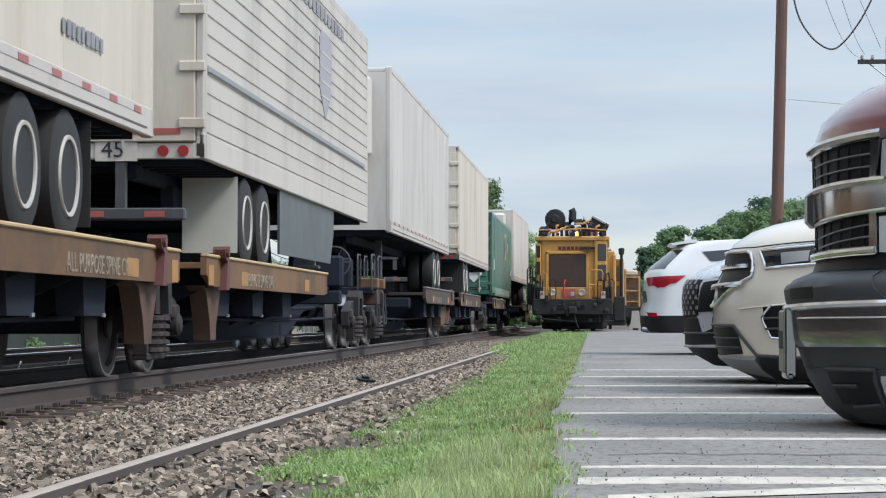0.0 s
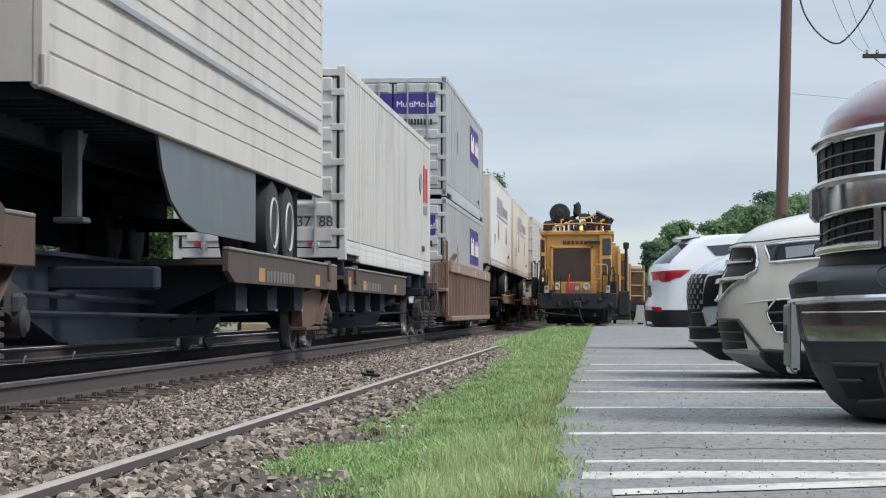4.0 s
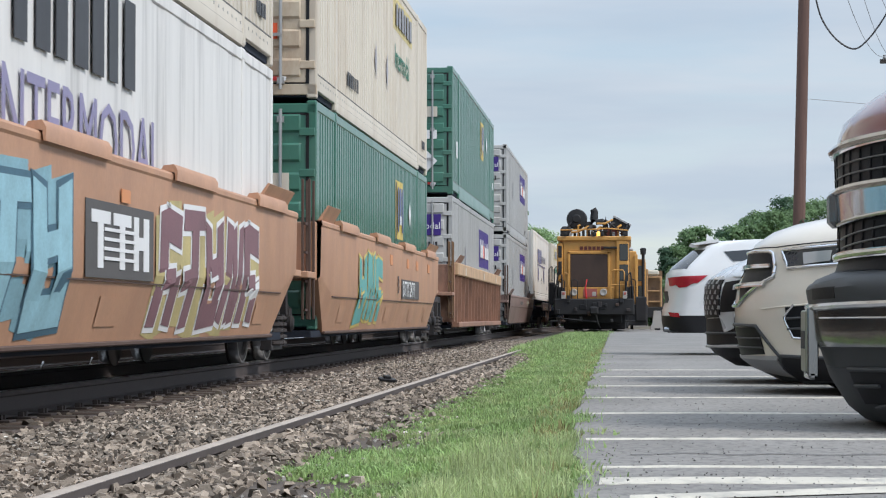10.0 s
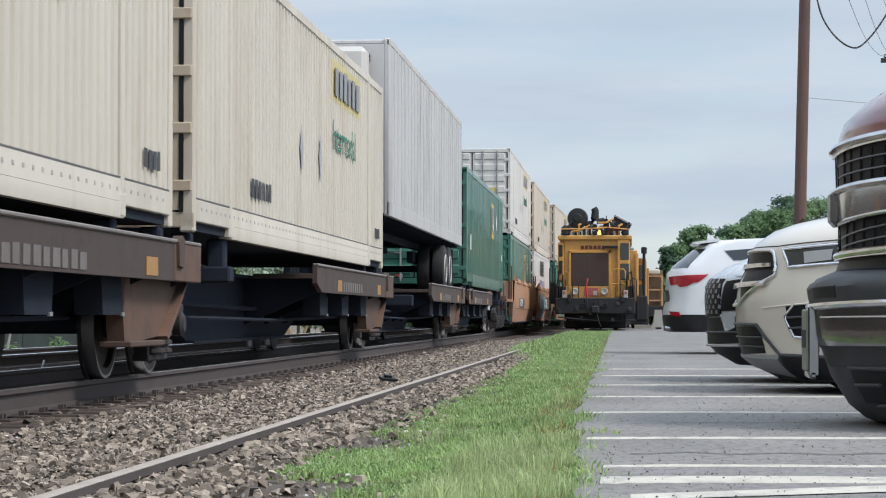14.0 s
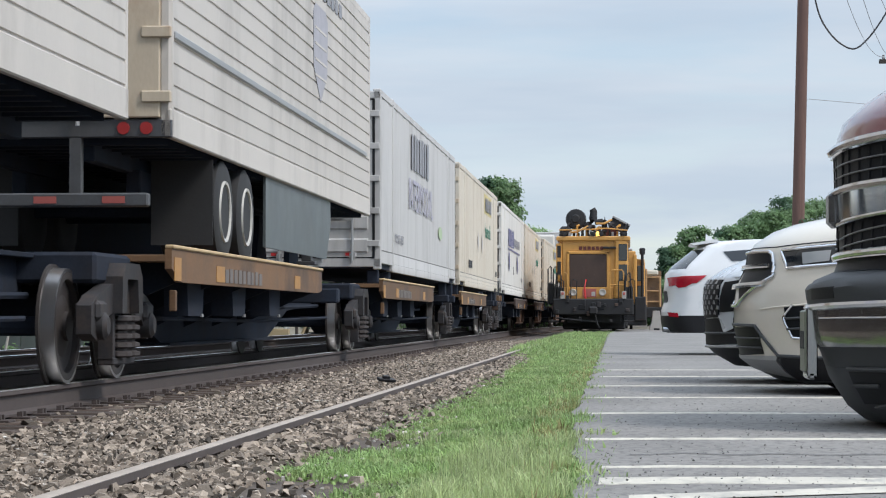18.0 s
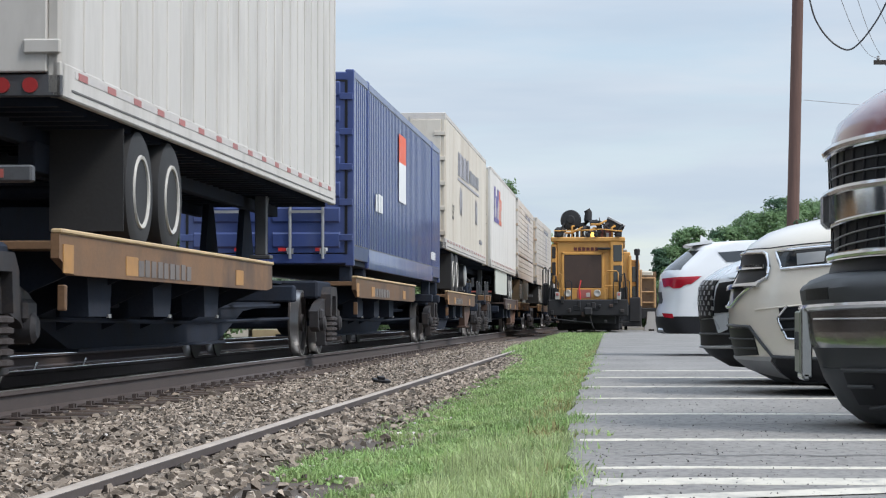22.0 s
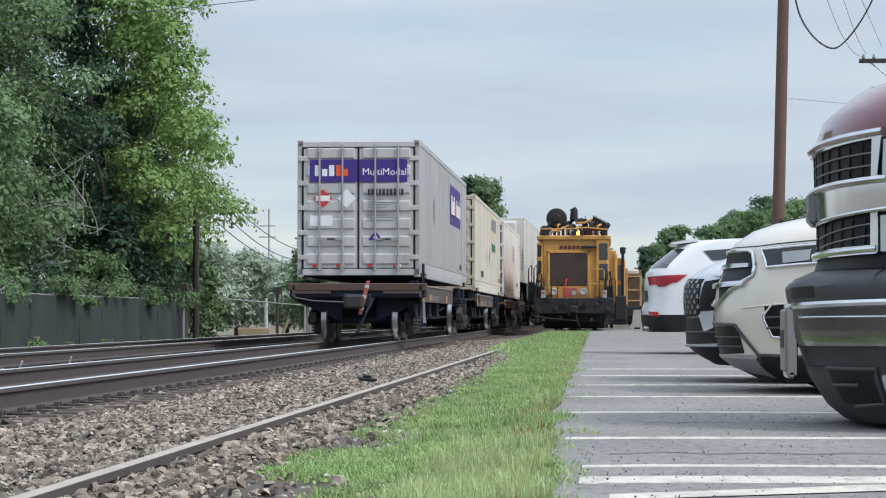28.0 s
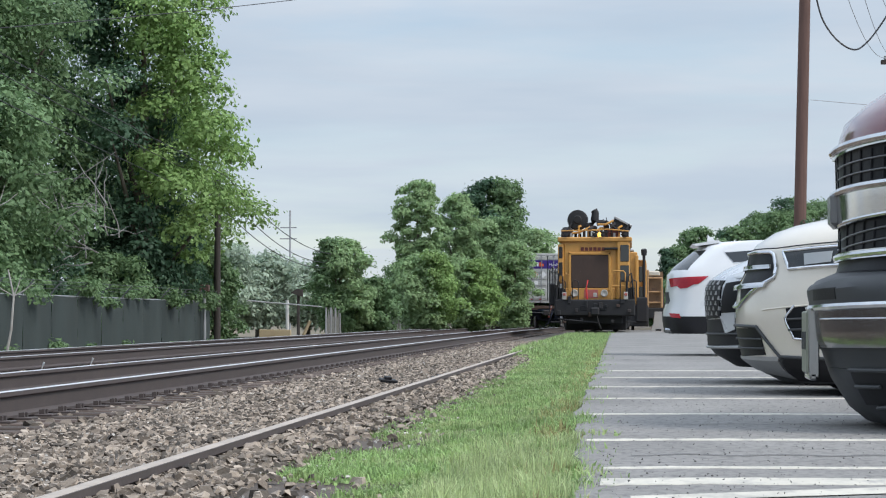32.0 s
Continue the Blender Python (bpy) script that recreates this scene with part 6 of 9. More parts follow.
def rail_top(x, y0, y1, ztop, steps, w=0.036):
    rows = []
    for i in range(steps + 1):
        y = y0 + (y1 - y0) * i / steps
        rows.append([(x + bear(y) - w, y, ztop + 0.001), (x + bear(y) - w + 0.006, y, ztop + 0.004), (x + bear(y) + w - 0.006, y, ztop + 0.004), (x + bear(y) + w, y, ztop + 0.001)])
    return Shape().grid(rows)


def build_track(cx, label, spacing, y_end=170):
    tr = thing("railway_track", label, "railway track", kind="structure")
    for sgn in (-1, 1):
        x = cx + sgn * 0.7535
        r = part("rail", rail_shape(x, -6, y_end, ZR, 60), RAILSIDE, tr, "rust-brown steel rail")
        part("rail_head", rail_top(x, -6, y_end, ZR, 60), RAILTOP, r, "polished running surface")
    tie = Shape().box(-1.3, 1.3, -0.115, 0.115, -0.18, 0.0, 0.012).data("tie")
    plate = Shape().box(-0.19, 0.19, -0.09, 0.09, 0.0, 0.016, 0.004).box(0.085, 0.125, -0.06, -0.03, 0.016, 0.05).box(0.085, 0.125, 0.03, 0.06, 0.016, 0.05).box(-0.125, -0.085, -0.03, 0.0, 0.016, 0.05).data("tie_plate")
    rnd = random.Random(int(abs(cx) * 100))
    y, k = 3.0, 0
    while y < 125:
        t = part("tie", tie, TIE, tr, at=pose(cx + bear(y) + rnd.uniform(-0.04, 0.04), y, ZR - 0.196, 0, 0, rnd.uniform(-0.8, 0.8)))
        if y < 60 and cx > -7:
            part("tie_plate", plate, RAILSIDE, tr, at=pose(cx + 0.7535, y, ZR - 0.196))
        y += spacing * rnd.uniform(0.94, 1.06)
        k += 1
    return tr


def build_siding():
    tr = thing("siding_track", "old rust-brown siding rail half sunk in stones and grass", "railway track", kind="structure")
    for x, z in ((-1.87, -0.03), (-0.435, -0.06)):
        rows = rail_shape(x, -4, 120, z, 40)
        r = part("rail", rows, RAILSIDE, tr)
        part("rail_head", rail_top(x, -4, 120, z, 40, 0.031), RAILDULL, r, "dull worn running surface")


def scatter_stones(name, n, area, zf, size, seed, label, m=None):
    """Loose angular stones as one mesh."""
    rng = np.random.default_rng(seed)
    base = np.array([(-1.2, -0.9, -.5), (1.25, -0.7, -.5), (0.0, 1.2, -.5), (-.72, -.5, .38), (.7, -.45, .46), (-.05, .62, .42)])
    quads = np.array([(0, 1, 4, 3), (1, 2, 5, 4), (2, 0, 3, 5)])
    tops = np.array([(3, 4, 5)])
    xs, ys = area(rng, n)
    sz = size[0] + (size[1] - size[0]) * rng.random(n) ** 2.2
    V = base[None] * (1 + 0.35 * (rng.random((n, 6, 3)) - 0.5)) * sz[:, None, None] * (0.6 + 0.8 * rng.random((n, 1, 3)))
    a, b = rng.random(n) * 6.283, (rng.random(n) - 0.5) * 1.6
    ca, sa, cb, sb = np.cos(a), np.sin(a), np.cos(b), np.sin(b)
    x, y, z = V[..., 0], V[..., 1], V[..., 2]
    y, z = y * cb[:, None] - z * sb[:, None], y * sb[:, None] + z * cb[:, None]
    x, y = x * ca[:, None] - y * sa[:, None], x * sa[:, None] + y * ca[:, None]
    P = np.stack([x + xs[:, None], y + ys[:, None], z + zf(xs, ys)[:, None] + (0.25 * sz + 0.026 * rng.random(n) ** 1.5)[:, None]], -1).reshape(-1, 3)
    k6 = (np.arange(n) * 6)[:, None, None]
    F = (quads[None] + k6).reshape(-1, 4).tolist() + (tops[None] + k6).reshape(-1, 3).tolist()
    me = bpy.data.meshes.new(name)
    me.from_pydata(P.tolist(), [], F)
    me.materials.append(m or STONE)
    return tagged(new(name, me), label, "ballast", kind="stuff")


def near_bias(rng, n, y0, y1, k=1.6):
    u = rng.random(n)
    return y0 + (y1 - y0) * u ** k


def build_stones():
    flat = lambda v: (lambda xs, ys: np.full(len(xs), v))
    shoulder = lambda xs, ys: np.interp(xs, [-3.95, -3.6, -3.1, -2.1, -1.95, -1.78, -1.5, -1.2, -0.6], [-0.215, -0.19, -0.17, -0.13, -0.098, -0.085, -0.115, -0.135, -0.11])
    scatter_stones("ballast_stones", 82000, lambda r, n: (r.uniform(-3.86, -1.5, n) + np.where(r.random(n) < 0.16, 0.85 * r.random(n), 0), near_bias(r, n, 5.5, 70, 2.0)), shoulder, (0.009, 0.027), 5, "loose angular grey and brown ballast stones beside the rails")
    scatter_stones("ballast_stones", 16000, lambda r, n: (r.uniform(-11.2, -3.86, n), near_bias(r, n, 12, 70, 1.4)), flat(-0.215), (0.02, 0.05), 6, "ballast stones between the ties of the main tracks")


def build_pale_stones():
    pale = mat("pale_ballast_stone", (0.50, 0.47, 0.43), 0.85, var=0.2, island=0.35)
    zf = lambda xs, ys: np.interp(xs, [-3.6, -3.1, -2.1, -1.95, -1.55, -1.2, -0.6], [-0.175, -0.155, -0.125, -0.09, -0.11, -0.12, -0.1])
    scatter_stones("pale_stones", 1500, lambda r, n: (r.uniform(-3.7, -1.1, n), near_bias(r, n, 6, 60, 1.9)), zf, (0.005, 0.015), 25, "scattered whitish stones among the ballast", pale)


def build_grit():
    grit = mat("dark_grit", (0.11, 0.105, 0.10), 0.9, var=0.3, island=0.6)
    scatter_stones("asphalt_grit", 6000, lambda r, n: (r.uniform(-0.12, 3.4, n), near_bias(r, n, 6.5, 24, 1.6)), lambda xs, ys: np.full(len(xs), -0.002), (0.001, 0.0042), 15, "dark loose grit strewn over the asphalt", grit)


def blades(name, n, area, h, lean, w, m, seed, label, zf):
    rng = np.random.default_rng(seed)
    xs, ys, hs = area(rng, n)
    hs = hs * (h[0] + (h[1] - h[0]) * rng.random(n))
    a = rng.random(n) * 6.283
    l = lean * rng.random(n) * hs
    dx, dy = np.cos(a), np.sin(a)
    tx, ty = -dy, dx
    ww = w * (0.6 + 0.8 * rng.random(n))
    z0 = zf(xs, ys)
    P = np.empty((n, 5, 3))
    for i, (fh, fl, fw) in enumerate(((0, 0, 1), (0, 0, -1), (0.6, 0.35, 0.8), (0.6, 0.35, -0.8), (1.0, 1.0, 0))):
        P[:, i, 0] = xs + dx * l * fl + tx * ww * fw * 0.5
        P[:, i, 1] = ys + dy * l * fl + ty * ww * fw * 0.5
        P[:, i, 2] = z0 + hs * fh * (1 - 0.25 * (fl == 1.0) * l / np.maximum(hs, 1e-6))
    base = np.arange(n) * 5
    me = bpy.data.meshes.new(name)
    faces = np.stack([base, base + 1, base + 3, base + 2], -1).tolist() + np.stack([base + 2, base + 3, base + 4], -1).tolist()
    me.from_pydata(P.reshape(-1, 3).tolist(), [], faces)
    me.materials.append(m)
    return tagged(new(name, me), label, "grass", kind="stuff")


def lot_edge(y):
    """Where the asphalt ends beside the grass."""
    return float(np.interp(y, [5, 7.8, 13, 24, 60, 105], [-0.14, -0.19, -0.33, -0.38, -0.58, -0.9]))


def grass_left(y):
    """Where the grass strip's ragged outer side lies."""
    return np.interp(y, [5, 8.2, 9.3, 9.8, 10.6, 11.1, 11.6, 12.3, 12.9, 14, 16, 20, 26, 33, 45, 60, 90], [-0.7, -0.9, -1.1, -1.72, -1.85, -1.3, -1.08, -1.12, -1.5, -1.6, -1.6, -1.62, -1.66, -1.78, -2.2, -2.5, -2.7]) + 0.08 * np.sin(y * 5.1) + 0.08 * np.sin(y * 11.7)


def patchy(x, y, seed, size):
    """Smooth patches between -1 and 1."""
    r = np.random.default_rng(seed)
    v = 0
    for k in range(7):
        a, p, f = r.uniform(0, 6.283), r.uniform(0, 6.283), r.uniform(0.6, 1.7) / size
        v = v + np.sin((x * math.cos(a) + y * 0.7 * math.sin(a)) * f * 6.283 + p)
    return v / 3.2


def build_grass():
    zf = lambda xs, ys: np.interp(xs, [-2, -1.5, -0.6, -0.1], [-0.16, -0.14, -0.09, -0.03])

    def clumps(count, seed, y0, y1, k, spread):
        """Blades gathered in clumps whose centres keep to the strip's lush patches."""
        def area(r, n):
            q = np.random.default_rng(seed)
            cy = near_bias(q, count * 3, y0, y1, k)
            l = grass_left(cy)
            u = q.random(count * 3)
            e = np.interp(cy, [5, 7.8, 13, 24, 60, 105], [-0.10, -0.14, -0.26, -0.31, -0.5, -0.82])
            cx = l + (e - l) * u
            lush = 0.50 + 0.6 * patchy(cx, cy, seed, 0.8) + 0.6 * np.clip((cx - l) / 0.25 - 0.3, -0.3, 0.5)
            keep = np.where(q.random(count * 3) < lush)[0][:count]
            cx, cy = cx[keep], cy[keep]
            ch = (0.55 + 0.35 * patchy(cx, cy, seed + 1, 0.6) + 0.5 * q.random(len(keep))) * np.clip(0.6 + 0.55 * (cx - grass_left(cy)), 0.45, 1.3)
            c = r.integers(0, len(keep), n)
            s = spread * (0.5 + q.random(len(keep)))[c]
            return cx[c] + r.normal(0, 1, n) * s, cy[c] + r.normal(0, 1.4, n) * s, np.clip(ch, 0.2, 1.6)[c]
        return area
    blades("grass", 190000, clumps(6000, 31, 5.4, 92, 1.9, 0.05), (0.02, 0.075), 1.4, 0.0065, GRASS, 11, "patchy fresh green grass strip beside the parking lot", zf)
    blades("grass_weeds", 26000, clumps(650, 41, 5.6, 50, 1.6, 0.06), (0.02, 0.06), 1.5, 0.018, GRASS, 14, "low broad-leaved weeds among the grass", zf)

    def tufts(y0, y1, x0, x1, count, seed, edge=False):
        def area(r, n):
            q = np.random.default_rng(seed)
            cy, cx, ch = near_bias(q, count, y0, y1, 1.4), q.uniform(x0, x1, count), q.uniform(0.4, 1.0, count)
            if edge:
                cx = cx + np.array([lot_edge(v) for v in cy])
            c = r.integers(0, count, n)
            return cx[c] + r.normal(0, 0.035, n), cy[c] + r.normal(0, 0.08, n), ch[c]
        return area
    blades("grass_tufts", 6500, tufts(7.0, 10.6, -0.5, 0.0, 85, 3, True), (0.06, 0.17), 0.75, 0.004, PALEGRASS, 12, "taller wispy tufts of pale green grass", zf)
    blades("grass_tufts", 3000, tufts(9.0, 45, -1.1, -0.36, 110, 4), (0.04, 0.10), 0.9, 0.006, PALEGRASS, 16, "scattered taller tufts of pale green grass", zf)
    blades("dry_grass", 7000, tufts(6.0, 60, -0.22, 0.01, 330, 6, True), (0.03, 0.12), 1.2, 0.006, DRYGRASS, 13, "yellowed dry grass along the asphalt edge", zf)
    blades("grass_patch", 9000, tufts(9.55, 11.25, -1.86, -1.15, 210, 51), (0.02, 0.07), 1.3, 0.008, GRASS, 52, "low tongue of grass reaching towards the old rail", zf)

    def overgrown(r, n):
        """Low grass inside the siding rail that closes over it further on."""
        q = np.random.default_rng(71)
        cy = near_bias(q, 5200, 22, 88, 1.4)
        l = np.array([bear(v) for v in cy]) + np.interp(cy, [22, 30, 36, 41, 88], [-1.15, -1.5, -1.72, -2.1, -2.2])
        cx = l + (-0.6 - l) * q.random(5200)
        ch = q.uniform(0.4, 1.0, 5200) * np.interp(cy, [22, 35, 42], [0.3, 0.4, 1.0])
        c = r.integers(0, 5200, n)
        return cx[c] + r.normal(0, 0.035, n), cy[c] + r.normal(0, 0.08, n), ch[c]
    blades("siding_grass", 90000, overgrown, (0.09, 0.22), 0.9, 0.02, GRASS, 72, "longer grass growing over the old siding rails", lambda xs, ys: np.full(len(xs), -0.13))
    blades("rail_weeds", 4200, tufts(6.6, 26, -2.05, -1.5, 46, 9), (0.02, 0.09), 1.2, 0.008, GRASS, 17, "sparse weeds round the old siding rail", zf)


def build_lot():
    sh = Shape()
    ys = [-28 + i * 0.35 for i in range(386)]
    rnd = random.Random(8)
    edge = [(lot_edge(y) + 0.012 * math.sin(y * 3.1) + rnd.uniform(-0.012, 0.012), y) for y in ys]
    sh.grid([[(x, y, -0.12) for x, y in edge], [(x + 0.02, y, -0.006) for x, y in edge], [(x + 0.06, y, 0.0) for x, y in edge], [(60.0, y, 0.0) for x, y in edge]])
    tagged(part("pavement", sh, ASPHALT), "worn grey asphalt parking lot with a ragged edge", "pavement", kind="structure")
    lines = thing("parking_lines", "row of worn white painted parking lines", "road marking", kind="structure")
    for y, w, x0 in ((7.83, 0.30, -0.1), (8.55, 0.10, -0.1), (10.5, 0.14, -0.2), (13.26, 0.14, -0.29), (15.85, 0.13, -0.30), (18.5, 0.13, -0.30), (21.4, 0.13, -0.26), (24.1, 0.12, -0.22)):
        rows, rl = [[], [], [], []], random.Random(int(y * 10))
        for i in range(61):
            x = x0 + (6.2 - x0) * (i / 60) ** 1.6
            mid = y - 0.10 * math.exp(-(x - x0) * 3.5) + 0.012 * math.sin(x * 2.3 + y)
            lo, hi = mid - w / 2 + rl.uniform(-0.012, 0.02), mid + w / 2 - rl.uniform(-0.012, 0.02)
            for row, p in zip(rows, ((x, lo, 0.0005), (x, lo + 0.004, 0.004), (x, hi - 0.004, 0.004), (x, hi, 0.0005))):
                row.append(p)
        part("painted_line", Shape().grid(rows), STRIPE, lines)
    s = Shape()
    s.add([(0.0, 6.9, 0.004), (0.9, 7.34, 0.004), (0.9, 7.6, 0.004), (0.0, 7.12, 0.004)], [(0, 1, 2, 3)])
    part("painted_line", s, STRIPE, lines)
    rnd = random.Random(21)
    dark = mat("tar_crack_filler", (0.03, 0.03, 0.032), 0.6, var=0.2)
    for k, (y, x0, x1) in enumerate(((33.2, 0.3, 3.0), (30.6, -0.1, 1.6), (22.9, 0.1, 2.4), (12.0, 0.2, 1.3), (9.3, 0.0, 1.1))):
        pts = []
        for i in range(15):
            pts.append((x0 + (x1 - x0) * i / 14, y + 0.05 * math.sin(i * 1.3 + k) + rnd.uniform(-0.02, 0.02), 0.0))
        wd = 0.035 if k < 2 else 0.012
        sh = Shape().grid([[(x, y - wd, 0.003) for x, y, z in pts], [(x, y + wd, 0.003) for x, y, z in pts]])
        tagged(part("pavement_crack", sh, dark), "dark tar-filled crack in the asphalt", "crack", kind="structure")


build_ground()
build_track(TX, "near main track with polished rails on wooden ties", 0.58)
build_track(TX2, "far main track with polished rails on wooden ties", 0.6)
build_siding()
build_stones()
build_pale_stones()
build_grass()
build_lot()
build_grit()
# ---- parked vehicles ----
CHROME = mat("chrome", (0.62, 0.63, 0.65), 0.14, 1.0, var=0.03, bump=0.02)
BURGUNDY = mat("burgundy_car_paint", (0.13, 0.012, 0.022), 0.3, var=0.04, bump=0.0, coat=1.0)
CHAMPAGNE = mat("champagne_car_paint", (0.66, 0.61, 0.525), 0.32, 0.15, var=0.03, bump=0.0, coat=0.8)
SILVERCAR = mat("silver_car_paint", (0.52, 0.54, 0.56), 0.3, 0.3, var=0.03, bump=0.0, coat=0.8)
WHITECAR = mat("white_car_paint", (0.68, 0.69, 0.70), 0.3, var=0.02, bump=0.0, coat=0.8)
GREYPLASTIC = mat("grey_moulded_plastic", (0.038, 0.041, 0.044), 0.55, var=0.12, scale=5, fine=200, bump=0.08)
GLASSDARK = mat("tinted_glass", (0.02, 0.024, 0.028), 0.06, var=0.05, bump=0.0, spec=0.8)
LENS = mat("clear_lamp_lens", (0.42, 0.44, 0.45), 0.08, 0.2, var=0.05, bump=0.0, coat=1.0)
REDLENS = mat("red_lamp_lens", (0.33, 0.008, 0.02), 0.2, var=0.25, scale=5, bump=0.0, coat=0.3, spec=0.3)
GRILLEBLACK = mat("black_grille", (0.006, 0.007, 0.009), 0.45, var=0.2, spec=0.2)
DULLCHROME = mat("dull_dark_chrome", (0.30, 0.31, 0.32), 0.16, 1.0, var=0.05, bump=0.02)
STEELBAR = mat("dark_grille_bar", (0.14, 0.145, 0.15), 0.35, 0.5, var=0.1)
PLATEM = mat("number_plate_enamel", (0.21, 0.22, 0.17), 0.45, var=0.15, scale=9)


class Car:
    """A parked vehicle whose end faces -x; (u, z) runs round the end's plan curve and up."""

    def __init__(self, name, label, category, yc, half, corner, power, rows, length):
        self.yc, self.half, self.corner, self.power, self.length = yc, half, corner, power, length
        self.rows = sorted(rows, key=lambda r: r[1])
        self.nose = min(r[0] for r in rows)
        self.root = thing(name, label, category, group="parked vehicles")

    def front(self, z):
        r = self.rows
        if z <= r[0][1]:
            return r[0][0]
        for (x0, z0), (x1, z1) in zip(r, r[1:]):
            if z0 <= z <= z1:
                return x0 + (x1 - x0) * (z - z0) / max(1e-6, z1 - z0)
        return r[-1][0]

    def wide(self, z):
        return self.half * (1 - 0.16 * max(0.0, min(1.0, (z - 1.12) / 0.55))) if self.length < 5 else self.half

    def at(self, u, z, d=0.0):
        def flat(u):
            s, a, w = (1 if u >= 0 else -1), abs(u), self.wide(z)
            if a <= 1:
                th = a * math.pi / 2
                return (self.corner * (1 - math.cos(th) ** (2 / self.power) if a < 1 else self.corner / self.corner), s * w * math.sin(th) ** (2 / self.power))
            return (self.corner + a - 1, s * w)
        l, w = flat(u)
        if d:
            l0, w0 = flat(u - 0.02)
            l1, w1 = flat(u + 0.02)
            t = Vector((l1 - l0, w1 - w0)).normalized()
            l, w = l - t.y * d, w + t.x * d
        return (self.front(z) + l, self.yc - w, z)

    def shell(self, name, z0, z1, m, label="", extra=(), tail=None):
        zs = sorted({z0, z1, *[r[1] for r in self.rows if z0 < r[1] < z1], *extra})
        us = [-1 + 2 * i / 36 for i in range(37)]
        rings = []
        for z in zs:
            ring = [self.at(u, z) for u in us]
            xr = self.nose + (self.length if tail is None else tail)
            w = self.wide(z)
            ring += [(xr - 0.12, self.yc - w, z), (xr, self.yc - w * 0.85, z), (xr, self.yc + w * 0.85, z), (xr - 0.12, self.yc + w, z)]
            rings.append(ring + [ring[0]])
        sh = Shape().grid(rings)
        n = len(rings[0])
        sh.f.append(tuple(range(n - 1)))
        sh.f.append(tuple(range((len(rings) - 1) * n, len(rings) * n - 1)))
        return part(name, sh, m, self.root, label, smooth=40)

    def patch(self, name, quad, m, d=0.008, parent=None, label="", nu=8, nz=5):
        """A moulded piece lying on the end's skin: corners top-left, top-right, low-right, low-left in (u, z)."""
        def grid(off):
            rows = []
            for j in range(nz + 1):
                b = j / nz
                row = []
                for i in range(nu + 1):
                    a = i / nu
                    p = [(quad[0][k] * (1 - a) + quad[1][k] * a) * (1 - b) + (quad[3][k] * (1 - a) + quad[2][k] * a) * b for k in (0, 1)]
                    row.append(self.at(p[0], p[1], off))
                rows.append(row)
            return rows
        sh = Shape()
        outer, inner = grid(d), grid(d - 0.03 if d > 0.02 else -0.02)
        sh.grid(outer)
        sh.grid(inner)
        k, n = nu + 1, (nu + 1) * (nz + 1)
        edge = [i for i in range(k)] + [j * k + nu for j in range(1, nz + 1)] + [nz * k + i for i in range(nu - 1, -1, -1)] + [j * k for j in range(nz - 1, 0, -1)]
        for a, b in zip(edge, edge[1:] + edge[:1]):
            sh.f.append((a, b, n + b, n + a))
        return part(name, sh, m, parent or self.root, label, smooth=30)

    def strip(self, name, pts, r, m, d=0.012, parent=None, n=8):
        line = []
        for (u0, z0), (u1, z1) in zip(pts, pts[1:]):
            for i in range(6):
                line.append(self.at(u0 + (u1 - u0) * i / 6, z0 + (z1 - z0) * i / 6, d))
        line.append(self.at(*pts[-1], d))
        return part(name, Shape().tube(line, r, n), m, parent or self.root)

    def wheel(self, dx, r, width=0.24):
        x = self.nose + dx
        for s in (1, -1):
            y = self.yc - s * (self.half - width / 2 + 0.012)
            # flat black disc stands for the shaded wheel opening, which is not cut out
            part("wheel_arch", Shape().lathe([(0, r + 0.04), (0.02, r + 0.04)], (x, self.yc - s * (self.half - 0.016), r), (0, -s, 0), 28), BLACKP, self.root)
            h = width / 2
            ty = part("wheel", Shape().lathe([(-h, r * 0.66), (-h, r * 0.9), (-h * 0.7, r), (h * 0.7, r), (h, r * 0.9), (h, r * 0.66)], (x, y - s * 0.03, r), (0, 1, 0), 32), RUBBER, self.root)
            part("rim", Shape().lathe([(0, r * 0.66), (0.02, r * 0.62), (-0.03, r * 0.5), (-0.02, 0.09), (0.02, 0.07), (0.02, 0.001)], (x, y - s * (h + 0.02), r), (0, -s, 0), 24), GALV, ty)


